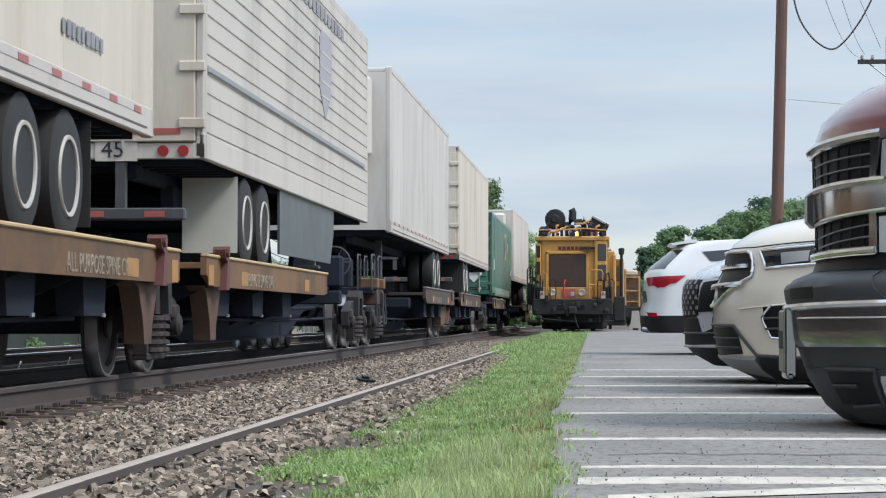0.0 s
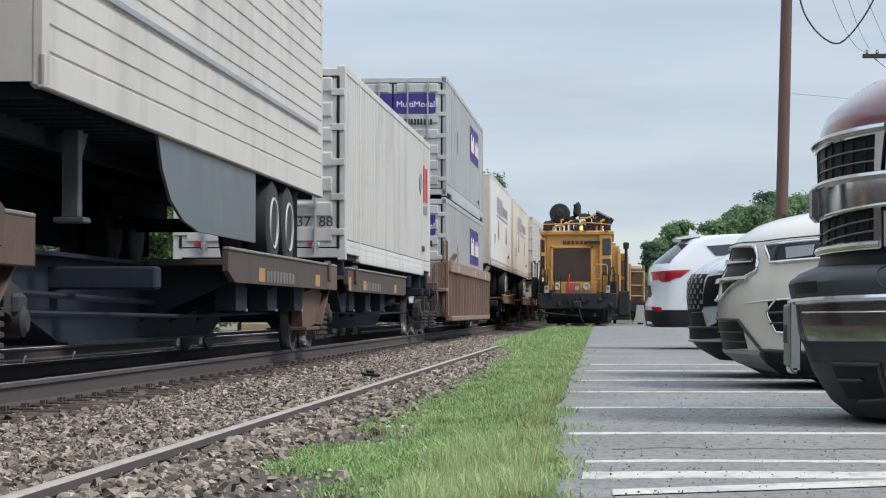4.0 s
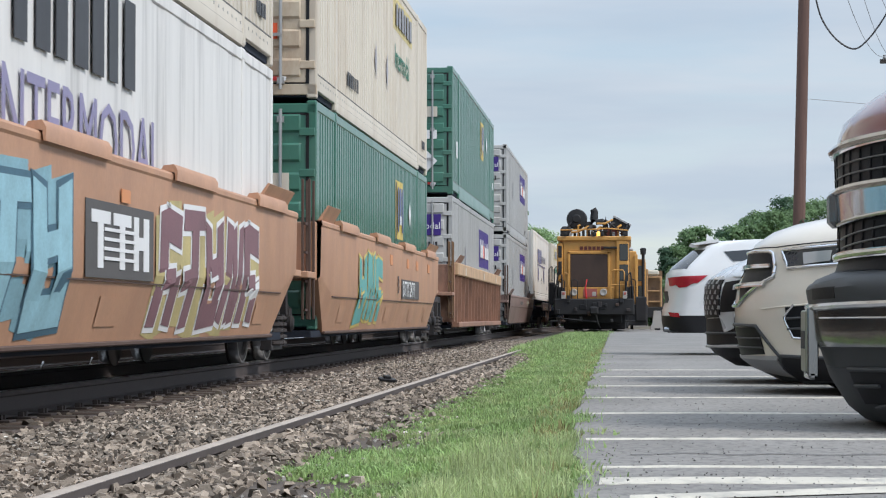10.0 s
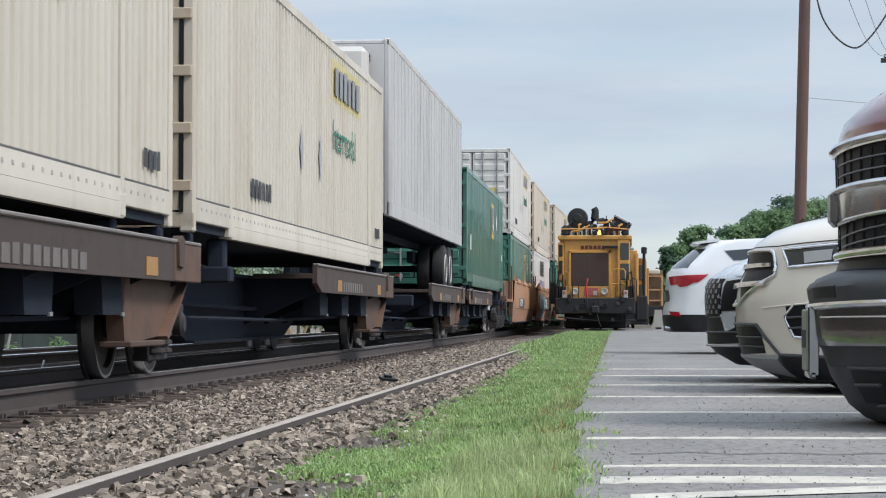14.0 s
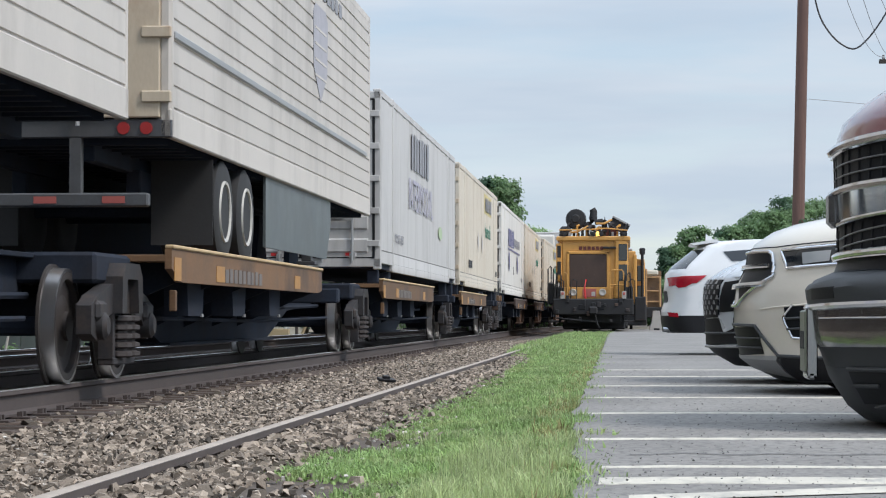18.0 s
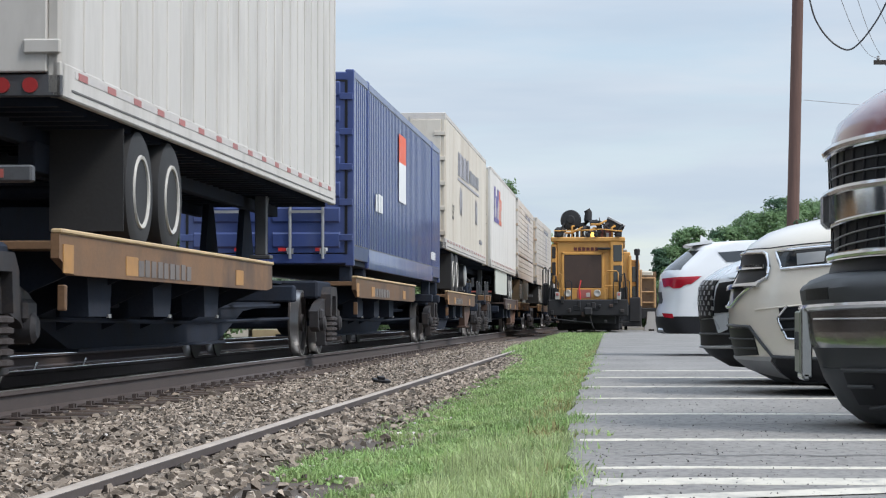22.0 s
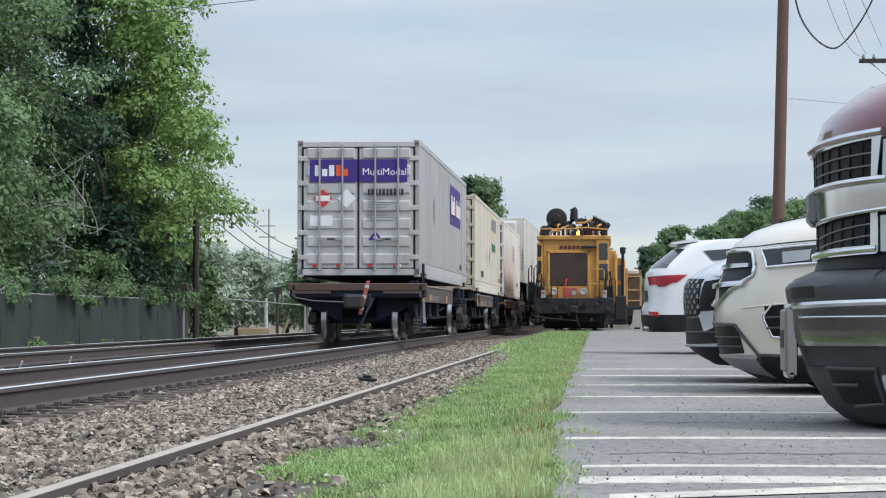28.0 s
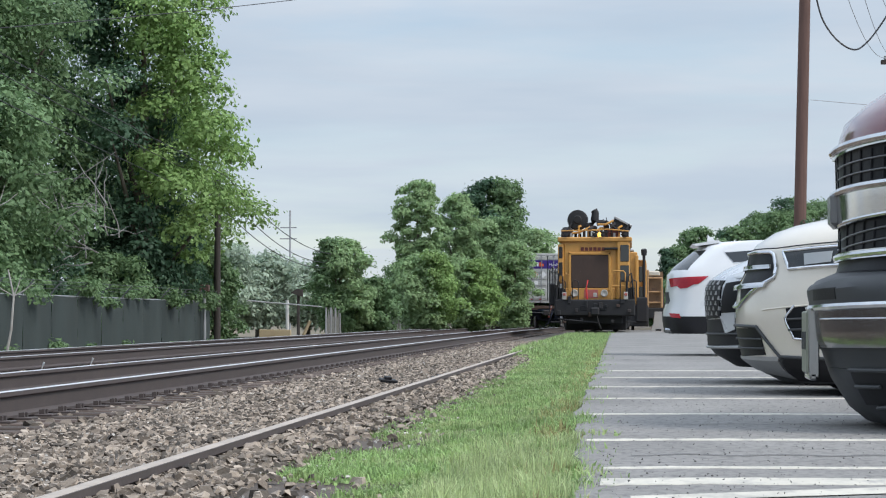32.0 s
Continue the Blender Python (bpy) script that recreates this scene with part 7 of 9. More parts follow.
def build_pickup():
    c = Car("pickup_truck", "burgundy pickup truck with chrome grille and grey bumper, parked nose-out", "pickup truck", 11.9, 1.0, 0.75, 2.3,
            [(1.218, 0.019), (1.121, 0.098), (1.028, 0.244), (0.981, 0.381), (0.952, 0.419), (0.935, 0.594), (0.92, 0.696), (0.955, 0.74), (1.057, 0.783), (1.081, 0.856), (1.081, 1.017),
             (1.072, 1.177), (1.066, 1.41), (1.075, 1.47), (1.101, 1.542), (1.194, 1.629), (1.291, 1.693), (1.431, 1.737), (1.75, 1.775)], 5.9)
    c.shell("air_dam", 0.03, 0.30, GREYPLASTIC, "grey moulded air dam", tail=1.25)
    c.shell("lower_valance", 0.302, 0.40, GREYPLASTIC, tail=1.7)
    c.shell("bumper", 0.40, 0.775, GREYPLASTIC, "grey and chrome front bumper", tail=1.0)
    c.shell("front_panel", 0.777, 1.40, GRILLEBLACK, tail=0.9)
    body = Shape().box(c.nose + 0.92, c.nose + 5.9, c.yc - 1.0, c.yc + 1.0, 0.45, 1.40, 0.08)
    part("body", body, BURGUNDY, c.root)
    c.shell("hood", 1.402, 1.775, BURGUNDY, "glossy burgundy hood", tail=2.3)
    cab = Shape()
    cab.grid([[(c.nose + x, c.yc + s * y, z) for x, z, y in ((1.9, 1.74, 0.93), (2.7, 2.3, 0.72), (4.6, 2.3, 0.72), (4.9, 1.5, 0.93))] for s in (-1, 1)])
    for s in (-1, 1):
        cab.add([(c.nose + 1.9, c.yc + s * 0.93, 1.74), (c.nose + 2.7, c.yc + s * 0.72, 2.3), (c.nose + 4.6, c.yc + s * 0.72, 2.3), (c.nose + 4.9, c.yc + s * 0.93, 1.4), (c.nose + 1.9, c.yc + s * 0.93, 1.4)], [(0, 1, 2, 3, 4)])
    part("cabin", cab, GLASSDARK, c.root)
    part("roof", Shape().box(c.nose + 2.65, c.nose + 4.65, c.yc - 0.74, c.yc + 0.74, 2.28, 2.34, 0.03), BURGUNDY, c.root)
    for s in (1, -1):
        def q(pts):
            return [(s * u, z) for u, z in pts]
        g = c.patch("grille_opening", q([(0.03, 1.372), (0.519, 1.396), (0.511, 1.219), (0.03, 1.198)]), GRILLEBLACK, 0.004)
        for a, b in (((0.03, 1.309), (0.512, 1.334)), ((0.03, 1.252), (0.51, 1.274))):
            c.strip("grille_slat", q([a, b]), 0.005, STEELBAR, 0.010, g)
        for u in (0.12, 0.2, 0.29, 0.37, 0.45):
            c.strip("grille_bar", q([(u, 1.375), (u - 0.01, 1.205)]), 0.006, BLACKP, 0.006, g)
        g = c.patch("grille_opening", q([(0.03, 0.993), (0.492, 1.043), (0.491, 0.887), (0.06, 0.875)]), GRILLEBLACK, 0.004)
        for a, b in (((0.03, 0.943), (0.491, 0.996)), ((0.048, 0.897), (0.491, 0.939))):
            c.strip("grille_slat", q([a, b]), 0.005, STEELBAR, 0.010, g)
        for u in (0.12, 0.2, 0.29, 0.37, 0.45):
            c.strip("grille_bar", q([(u, 1.02), (u - 0.01, 0.885)]), 0.006, BLACKP, 0.006, g)
        c.patch("crossbar", q([(0.0, 1.178), (0.6, 1.208), (0.592, 1.061), (0.0, 1.011)]), CHROME, 0.032, label="broad chrome crossbar")
        c.strip("crossbar_lip", q([(0.0, 1.176), (0.3, 1.193), (0.59, 1.206)]), 0.022, CHROME, 0.026)
        c.strip("grille_trim", q([(0.0, 1.392), (0.3, 1.412), (0.57, 1.432)]), 0.024, CHROME, 0.02)
        c.strip("grille_trim", q([(0.0, 0.855), (0.3, 0.864), (0.525, 0.874)]), 0.018, CHROME, 0.022)
        c.strip("crossbar_lip", q([(0.0, 1.014), (0.3, 1.038), (0.585, 1.063)]), 0.012, CHROME, 0.028)
        c.strip("bumper_lip", q([(0.0, 0.596), (0.45, 0.611), (0.9, 0.624)]), 0.02, CHROME, 0.016)
        c.patch("grille_surround", q([(0.0, 1.402), (0.562, 1.44), (0.57, 1.404), (0.0, 1.355)]), CHROME, 0.028)
        c.patch("grille_surround", q([(0.52, 1.402), (0.567, 1.42), (0.538, 1.204), (0.508, 1.211)]), CHROME, 0.028)
        c.patch("grille_surround", q([(0.0, 0.875), (0.519, 0.892), (0.527, 0.85), (0.0, 0.832)]), CHROME, 0.028)
        c.patch("grille_surround", q([(0.492, 1.05), (0.53, 1.055), (0.53, 0.855), (0.49, 0.87)]), CHROME, 0.024)
        c.patch("headlight", q([(0.572, 1.393), (0.80, 1.45), (0.80, 1.2), (0.559, 1.22)]), LENS, 0.02)
        c.patch("headlight", q([(0.54, 1.03), (0.76, 1.05), (0.76, 0.85), (0.54, 0.86)]), LENS, 0.02)
        c.patch("bumper_pad", q([(0.0, 0.705), (0.592, 0.775), (0.718, 0.631), (0.0, 0.608)]), GREYPLASTIC, 0.012)
        c.patch("bumper_slot", q([(0.104, 0.69), (0.328, 0.70), (0.322, 0.642), (0.078, 0.636)]), BLACKP, 0.014)
        c.patch("bumper_chrome", q([(0.0, 0.592), (0.9, 0.622), (0.88, 0.412), (0.0, 0.40)]), DULLCHROME, 0.02, label="dull chrome bumper face")
        c.strip("bumper_crease", q([(0.18, 0.545), (0.75, 0.55)]), 0.005, CHROME, 0.022)
        f = c.patch("fog_lamp_recess", q([(0.285, 0.293), (0.581, 0.295), (0.52, 0.134), (0.258, 0.123)]), BLACKP, 0.004)
        c.strip("recess_fin", q([(0.282, 0.214), (0.455, 0.218)]), 0.01, GREYPLASTIC, 0.012, f)
        c.strip("recess_rim", q([(0.285, 0.296), (0.581, 0.298), (0.53, 0.13), (0.34, 0.11)]), 0.012, GREYPLASTIC, 0.006, f)
        c.patch("fog_lamp", q([(0.603, 0.27), (0.72, 0.272), (0.68, 0.15), (0.56, 0.14)]), LENS, 0.012)
    part("emblem", Shape().box(c.front(1.1) - 0.062, c.front(1.1) + 0.0, c.yc - 0.11, c.yc + 0.11, 1.005, 1.195, 0.035), mat("dark_chrome", (0.16, 0.16, 0.165), 0.25, 0.9, var=0.1), c.root, "dark emblem block in the middle of the grille")
    pl = part("number_plate", Shape().box(c.nose - 0.035, c.nose - 0.015, c.yc - 0.155, c.yc + 0.155, 0.27, 0.585, 0.008), PLATEM, c.root)
    for k in range(6):
        part("plate_bar", Shape().box(c.nose - 0.039, c.nose - 0.034, c.yc - 0.12 + k * 0.042, c.yc - 0.095 + k * 0.042, 0.39, 0.48), GREYPLASTIC, pl)
    part("plate_frame", Shape().box(c.nose - 0.02, c.nose + 0.02, c.yc - 0.17, c.yc + 0.17, 0.235, 0.275, 0.01).box(c.nose - 0.025, c.nose + 0.03, c.yc - 0.17, c.yc - 0.15, 0.25, 0.6, 0.006), DULLCHROME, c.root)
    c.wheel(1.02, 0.42, 0.28)
    c.wheel(4.7, 0.42, 0.28)


def suv_rest(c, paint, belt, rear, roof, cowl):
    """Greenhouse, roof and pillars of a car whose other end is out of sight."""
    x0, xr = c.nose + cowl, c.nose + rear
    w, y = c.half, c.yc
    low = [(x0, belt), (x0 + 0.95, roof), (xr - 0.55, roof), (xr - 0.05, belt)]
    gl = Shape()
    gl.grid([[(x, y - (w - 0.06 if z == belt else w - 0.24), z) for x, z in low], [(x, y + (w - 0.06 if z == belt else w - 0.24), z) for x, z in low]])
    for s in (-1, 1):
        gl.add([(x, y + s * (w - 0.06 if z == belt else w - 0.24), z) for x, z in low], [(0, 1, 2, 3)])
    part("windows", gl, GLASSDARK, c.root)
    part("roof", Shape().box(x0 + 0.9, xr - 0.5, y - w + 0.23, y + w - 0.23, roof - 0.02, roof + 0.04, 0.03), paint, c.root)
    for s in (-1, 1):
        for a, b in ((x0, x0 + 0.95), (x0 + 1.7, x0 + 1.75), (xr - 0.05, xr - 0.55)):
            part("pillar", Shape().cyl((a, y + s * (w - 0.055), belt), (b, y + s * (w - 0.235), roof), 0.05, 8), paint, c.root)


def build_tan_suv():
    c = Car("suv_car", "champagne-beige SUV with chrome-framed grille, parked nose-out", "car", 17.2, 0.93, 0.75, 2.5,
            [(1.128, 0.078), (0.938, 0.171), (0.837, 0.246), (0.807, 0.381), (0.782, 0.508), (0.782, 0.634), (0.803, 0.782), (0.871, 0.908), (0.887, 1.014), (0.938, 1.09), (1.064, 1.174), (1.212, 1.225), (1.444, 1.275), (1.781, 1.309)], 4.65)
    c.shell("lower_trim", 0.085, 0.262, GREYPLASTIC, tail=1.1)
    c.shell("body", 0.264, 1.309, CHAMPAGNE)
    suv_rest(c, CHAMPAGNE, 1.30, 4.6, 1.72, 1.3)
    for s in (1, -1):
        def q(pts):
            return [(s * u, z) for u, z in pts]
        g = c.patch("grille", q([(0.0, 1.013), (0.411, 1.009), (0.487, 0.845), (0.16, 0.66)]), GRILLEBLACK, 0.006)
        c.patch("grille_bar", q([(0.0, 0.93), (0.435, 0.931), (0.445, 0.903), (0.0, 0.895)]), CHROME, 0.03, g)
        c.patch("grille_bar", q([(0.0, 0.79), (0.478, 0.805), (0.475, 0.769), (0.0, 0.752)]), CHROME, 0.034, g)
        c.strip("grille_frame", q([(0.0, 1.022), (0.41, 1.017), (0.447, 1.0), (0.514, 0.837), (0.15, 0.635), (0.0, 0.632)]), 0.014, CHROME, 0.01)
        h = c.patch("headlight", q([(0.524, 1.022), (0.92, 1.06), (0.92, 0.925), (0.596, 0.896)]), GLASSDARK, 0.008)
        c.strip("lamp_frame", q([(0.524, 1.022), (0.92, 1.06), (0.92, 0.925), (0.596, 0.896), (0.524, 1.022)]), 0.012, CHROME, 0.012, h)
        c.patch("lamp_lens", q([(0.688, 1.003), (0.86, 1.02), (0.86, 0.945), (0.704, 0.923)]), LENS, 0.018, h)
        f = c.patch("fog_lamp_bezel", q([(0.659, 0.618), (0.9, 0.642), (0.88, 0.39), (0.686, 0.402)]), GRILLEBLACK, 0.006)
        for z in (0.54, 0.466):
            c.strip("bezel_fin", q([(0.672, z), (0.88, z + 0.01)]), 0.009, GREYPLASTIC, 0.014, f)
        c.strip("bezel_frame", q([(0.72, 0.636), (0.655, 0.55), (0.70, 0.405), (0.88, 0.388)]), 0.010, CHROME, 0.010, f)
        g = c.patch("lower_grille", q([(0.0, 0.475), (0.418, 0.477), (0.431, 0.286), (0.0, 0.268)]), GRILLEBLACK, 0.006)
        for z in (0.40, 0.333):
            c.strip("grille_fin", q([(0.0, z), (0.44, z)]), 0.007, GREYPLASTIC, 0.014, g)
        c.patch("skid_plate", q([(0.0, 0.27), (0.561, 0.276), (0.433, 0.112), (0.0, 0.18)]), GALV, 0.014, label="silver skid plate")
        c.strip("body_crease", q([(0.468, 0.607), (0.902, 0.65)]), 0.006, CHAMPAGNE, 0.004)
        c.strip("bumper_trim", q([(0.0, 0.497), (0.402, 0.487), (0.561, 0.276), (0.9, 0.263)]), 0.012, GREYPLASTIC, 0.008)
        c.patch("bumper_corner", q([(0.585, 0.262), (0.95, 0.262), (0.75, 0.1), (0.42, 0.1)]), BLACKP, 0.012)
        c.strip("hood_gap", q([(0.0, 1.05), (0.44, 1.047), (0.95, 1.092)]), 0.004, BLACKP, 0.002)
    c.wheel(0.98, 0.36)
    c.wheel(3.7, 0.36)


def build_silver_suv():
    c = Car("suv_car", "silver-grey SUV with a large black mesh grille, parked nose-out", "car", 19.9, 0.93, 0.75, 2.5,
            [(0.915, 0.135), (0.734, 0.238), (0.671, 0.306), (0.666, 0.501), (0.651, 0.696), (0.661, 0.818), (0.705, 0.891), (0.817, 0.965), (1.012, 1.048), (1.28, 1.111), (1.6, 1.14)], 4.5)
    c.shell("lower_trim", 0.14, 0.30, BLACKP, tail=1.1)
    c.shell("body", 0.302, 1.14, SILVERCAR)
    suv_rest(c, SILVERCAR, 1.13, 4.45, 1.66, 1.15)
    for s in (1, -1):
        def q(pts):
            return [(s * u, z) for u, z in pts]
        g = c.patch("mesh_grille", q([(0.0, 0.871), (0.38, 0.862), (0.358, 0.55), (0.0, 0.541)]), GRILLEBLACK, 0.012)
        for j in range(7):
            for i in range(4):
                u, z = 0.03 + i * 0.09 + (0.045 if j % 2 else 0), 0.57 + j * 0.043
                if u < 0.35:
                    c.patch("mesh_stud", q([(u + 0.012, z + 0.034), (u + 0.022, z + 0.030), (u + 0.026, z), (u - 0.006, z + 0.004)]), GALV, 0.017, g, nu=1, nz=1)
        c.patch("bumper_bezel", q([(0.42, 0.84), (0.597, 0.86), (0.61, 0.60), (0.37, 0.59)]), GRILLEBLACK, 0.008)
        c.patch("lower_grille", q([(0.0, 0.53), (0.62, 0.55), (0.62, 0.33), (0.0, 0.31)]), BLACKP, 0.008)
        c.patch("bumper_insert", q([(0.36, 0.564), (0.534, 0.583), (0.525, 0.456), (0.419, 0.418)]), SILVERCAR, 0.014)
        c.strip("lower_strip", q([(0.0, 0.414), (0.62, 0.419)]), 0.010, GREYPLASTIC, 0.014)
        c.strip("lower_strip", q([(0.0, 0.303), (0.7, 0.308)]), 0.012, GALV, 0.012)
        c.patch("headlight", q([(0.407, 0.912), (0.56, 0.965), (0.70, 0.90), (0.522, 0.876)]), LENS, 0.008)
    c.wheel(0.95, 0.35)
    c.wheel(3.6, 0.35)


def build_white_suv():
    c = Car("suv_car", "white SUV with red wrap-round tail lamp, parked tail-out", "car", 34.5, 0.94, 0.45, 2.6,
            [(0.579, 0.313), (0.503, 0.364), (0.478, 0.508), (0.486, 0.651), (0.537, 0.804), (0.52, 0.931), (0.537, 1.074), (0.545, 1.184), (0.664, 1.311), (0.951, 1.539), (1.02, 1.60), (1.25, 1.66), (1.6, 1.68)], 4.7)
    c.shell("lower_bumper", 0.32, 0.57, BLACKP, "dark grey plastic rear bumper", tail=4.6)
    c.shell("body", 0.572, 1.68, WHITECAR, tail=4.2)
    c.patch("rear_window", [(-0.6, 1.535), (0.62, 1.535), (0.74, 1.25), (-0.74, 1.25)], GLASSDARK, 0.008)
    part("roof_spoiler", Shape().prism([(0.90, 1.625), (1.3, 1.69), (1.3, 1.64), (0.96, 1.60)], "y", c.yc - 0.68, c.yc + 0.68), WHITECAR, c.root)
    part("roof_fin", Shape().prism([(1.14, 1.66), (1.42, 1.67), (1.27, 1.70), (1.19, 1.755), (1.155, 1.79)], "y", c.yc - 0.02, c.yc + 0.02), WHITECAR, c.root)
    for s in (1, -1):
        def q(pts):
            return [(s * u, z) for u, z in pts]
        c.patch("tail_lamp", q([(0.30, 1.125), (1.14, 1.155), (1.0, 1.04), (0.42, 1.0)]), REDLENS, 0.014)
        c.patch("tail_lamp_tip", q([(0.5, 1.06), (1.0, 1.06), (0.85, 0.985), (0.7, 0.975)]), REDLENS, 0.012)
        c.patch("bumper_reflector", q([(0.466, 0.62), (0.74, 0.612), (0.772, 0.545), (0.532, 0.56)]), REDLENS, 0.01)
        c.patch("quarter_window", q([(1.02, 1.50), (1.62, 1.55), (1.75, 1.385), (1.32, 1.36)]), GLASSDARK, 0.01)
        c.patch("side_window", q([(1.72, 1.56), (2.9, 1.58), (2.9, 1.36), (1.85, 1.375)]), GLASSDARK, 0.01)
        x, y = c.front(0.4) + 0.02, c.yc - s * 0.62
        part("exhaust_tip", Shape().lathe([(0, 0.04), (0.16, 0.04), (0.16, 0.03), (0.0, 0.03)], (x - 0.01, y, 0.37), (1, 0, 0), 14), DULLCHROME, c.root)
    c.patch("plate_recess", [(-0.32, 0.93), (0.32, 0.93), (0.32, 0.76), (-0.32, 0.76)], GREYPLASTIC, 0.006)
    c.wheel(1.17, 0.36)
    c.wheel(3.65, 0.36)


build_pickup()
build_tan_suv()
build_silver_suv()
build_white_suv()
# ---- yellow track machine on the siding ----
MYEL = mat("machine_yellow_paint", (0.53, 0.27, 0.065), 0.45, var=0.1, scale=1.5, dirt=(0.22, 0.11, 0.04), dirt_amount=0.55, dirt_scale=1.6)
MBLK = mat("machine_black_steel", (0.012, 0.012, 0.014), 0.75, var=0.3, dirt=(0.03, 0.026, 0.022), dirt_amount=0.6)
MBROWN = mat("radiator_mesh", (0.055, 0.034, 0.026), 0.75, var=0.3, fine=120, bump=0.5)
BEACON = mat("amber_beacon", (0.8, 0.45, 0.05), 0.3, glow=(1.0, 0.6, 0.1, 2.5))
LAMPGREY = mat("dirty_white_enamel", (0.42, 0.40, 0.37), 0.5, var=0.2)
CONCRETE = mat("grey_concrete", (0.40, 0.39, 0.37), 0.85, var=0.12, dirt=(0.2, 0.19, 0.17), dirt_amount=0.5)


def build_machine():
    y0 = 88.0
    c = thing("track_machine", "yellow rail maintenance machine with brown radiator and roof pipework", "rail vehicle", pose(-1.32, y0, -0.03))

    def bx(name, x0, x1, ya, yb, z0, z1, m, ch=0.03, parent=None, label=""):
        return part(name, Shape().box(x0, x1, ya, yb, z0, z1, ch), m, parent or c, label)
    bx("underframe", -1.5, 1.5, -0.35, 14, 0.72, 1.2, MBLK)
    bx("buffer_beam", -1.52, 1.52, -0.6, -0.3, 0.66, 1.28, MBLK, 0.04)
    for x in (-0.42, 0.28):
        bx("beam_pocket", x - 0.13, x + 0.13, -0.62, -0.58, 0.86, 1.06, BLACKP, 0.01)
    bx("engine_house", -1.28, 1.28, 0.0, 9.0, 1.22, 3.62, MYEL, 0.12)
    bx("roof_band", -1.42, 1.40, -0.12, 9.0, 3.48, 3.66, MYEL, 0.04)
    # front face pieces
    g = bx("radiator", -0.92, 0.5, -0.05, 0.02, 1.72, 2.98, MBROWN, 0.02, None, "dark brown radiator mesh panel")
    for i in range(10):
        x = -0.9 + i * 0.155
        bx("radiator_rib", x - 0.008, x + 0.008, -0.056, -0.045, 1.74, 2.96, MBROWN, 0.0, g)
    for a, b, z0, z1 in ((-1.02, -0.92, 1.6, 3.1), (0.5, 0.6, 1.6, 3.1), (-1.02, 0.6, 2.98, 3.08)):
        bx("radiator_frame", a, b, -0.07, 0.02, z0, z1, MYEL, 0.02)
    bx("nose_panel", -1.2, 0.75, -0.05, 0.02, 1.24, 1.72, MYEL, 0.02)
    name = Shape()
    for i in range(6):
        name.box(-0.55 + i * 0.16, -0.43 + i * 0.16, -0.03, -0.01, 3.14, 3.27)
    part("name_bars", name, mat("dark_red_brown_lettering", (0.10, 0.02, 0.015), 0.6), c, smooth=0)
    bx("roof_shelf", 0.35, 0.85, -0.25, 0.05, 3.18, 3.26, MBLK, 0.01)
    bx("cab_front", 0.78, 1.32, -0.10, 2.6, 1.24, 3.55, MYEL, 0.08)
    bx("cab_window", 0.95, 1.28, -0.115, -0.08, 2.72, 3.36, GLASSDARK, 0.05)
    bx("cab_window", 0.95, 1.28, -0.115, -0.08, 1.95, 2.58, GLASSDARK, 0.05)
    for z0, z1 in ((2.72, 3.36), (1.95, 2.58)):
        bx("side_window", 1.31, 1.335, 0.3, 1.2, z0, z1, GLASSDARK, 0.03)
        bx("side_window", 1.31, 1.335, 1.5, 2.4, z0, z1, GLASSDARK, 0.03)
    bx("left_duct", -1.42, -1.2, -0.05, 1.5, 1.9, 3.4, MYEL, 0.05)
    for z0, z1 in ((2.85, 3.3), (2.2, 2.7)):
        bx("duct_opening", -1.38, -1.24, -0.065, -0.04, z0, z1, MBLK, 0.02)
    # lamps
    for x in (-0.78, 0.34):
        part("headlamp", Shape().lathe([(0, 0.12), (0.08, 0.14), (0.1, 0.115), (0.06, 0.001)], (x, -0.1, 1.52), (0, -1, 0), 18), LAMPGREY, c)
    bx("warning_plate", -0.08, 0.06, -0.08, -0.05, 1.38, 1.54, LAMPGREY, 0.005)
    bx("warning_plate", -0.42, 0.1, -0.07, -0.05, 1.34, 1.66, DULLRED, 0.005)
    part("hanging_hose", Shape().tube([(-0.28, -0.15, 2.0), (-0.34, -0.3, 1.7), (-0.3, -0.34, 1.3), (-0.36, -0.36, 0.9)], 0.035, 8), DECALR, c)
    part("hanging_hose", Shape().tube([(0.05, -0.55, 0.9), (0.08, -0.7, 0.6), (0.16, -0.72, 0.3), (0.22, -0.65, 0.18)], 0.03, 8), MBLK, c)
    part("drawbar", Shape().tube([(-1.4, -0.6, 0.55), (-0.6, -0.7, 0.46), (0.1, -0.7, 0.4)], 0.03, 8), MBLK, c)
    part("coupler", Shape().box(-0.16, 0.16, -1.0, -0.5, 0.68, 0.98, 0.05), MBLK, c)
    # black step assemblies on both sides
    for s in (-1, 1):
        x = 1.42 * s
        bx("step_post", x - 0.07, x + 0.07, -0.5, 0.3, 0.75, 1.75, MBLK, 0.03)
        bx("step_box", x - 0.24 * (s > 0) - 0.03, x + 0.24 * (s < 0) + 0.03, -0.5, -0.1, 1.2, 1.72, MBLK, 0.04)
        for k in range(3):
            part("step_rail", Shape().tube([(x - 0.22 * s, -0.55 + 0.2 * k, 1.2), (x - 0.2 * s, -0.55 + 0.2 * k, 2.15), (x - 0.05 * s, -0.5 + 0.2 * k, 2.28), (x + 0.05 * s, -0.5 + 0.2 * k, 1.3)], 0.03, 8), MBLK, c)
        bx("step_plate", x - 0.25, x + 0.12, -0.62, -0.3, 0.40, 0.46, MBLK, 0.01)
        bx("marker_board", 1.16 * s - 0.08, 1.16 * s + 0.08, -0.64, -0.6, 1.28, 1.56, LAMPGREY, 0.005)
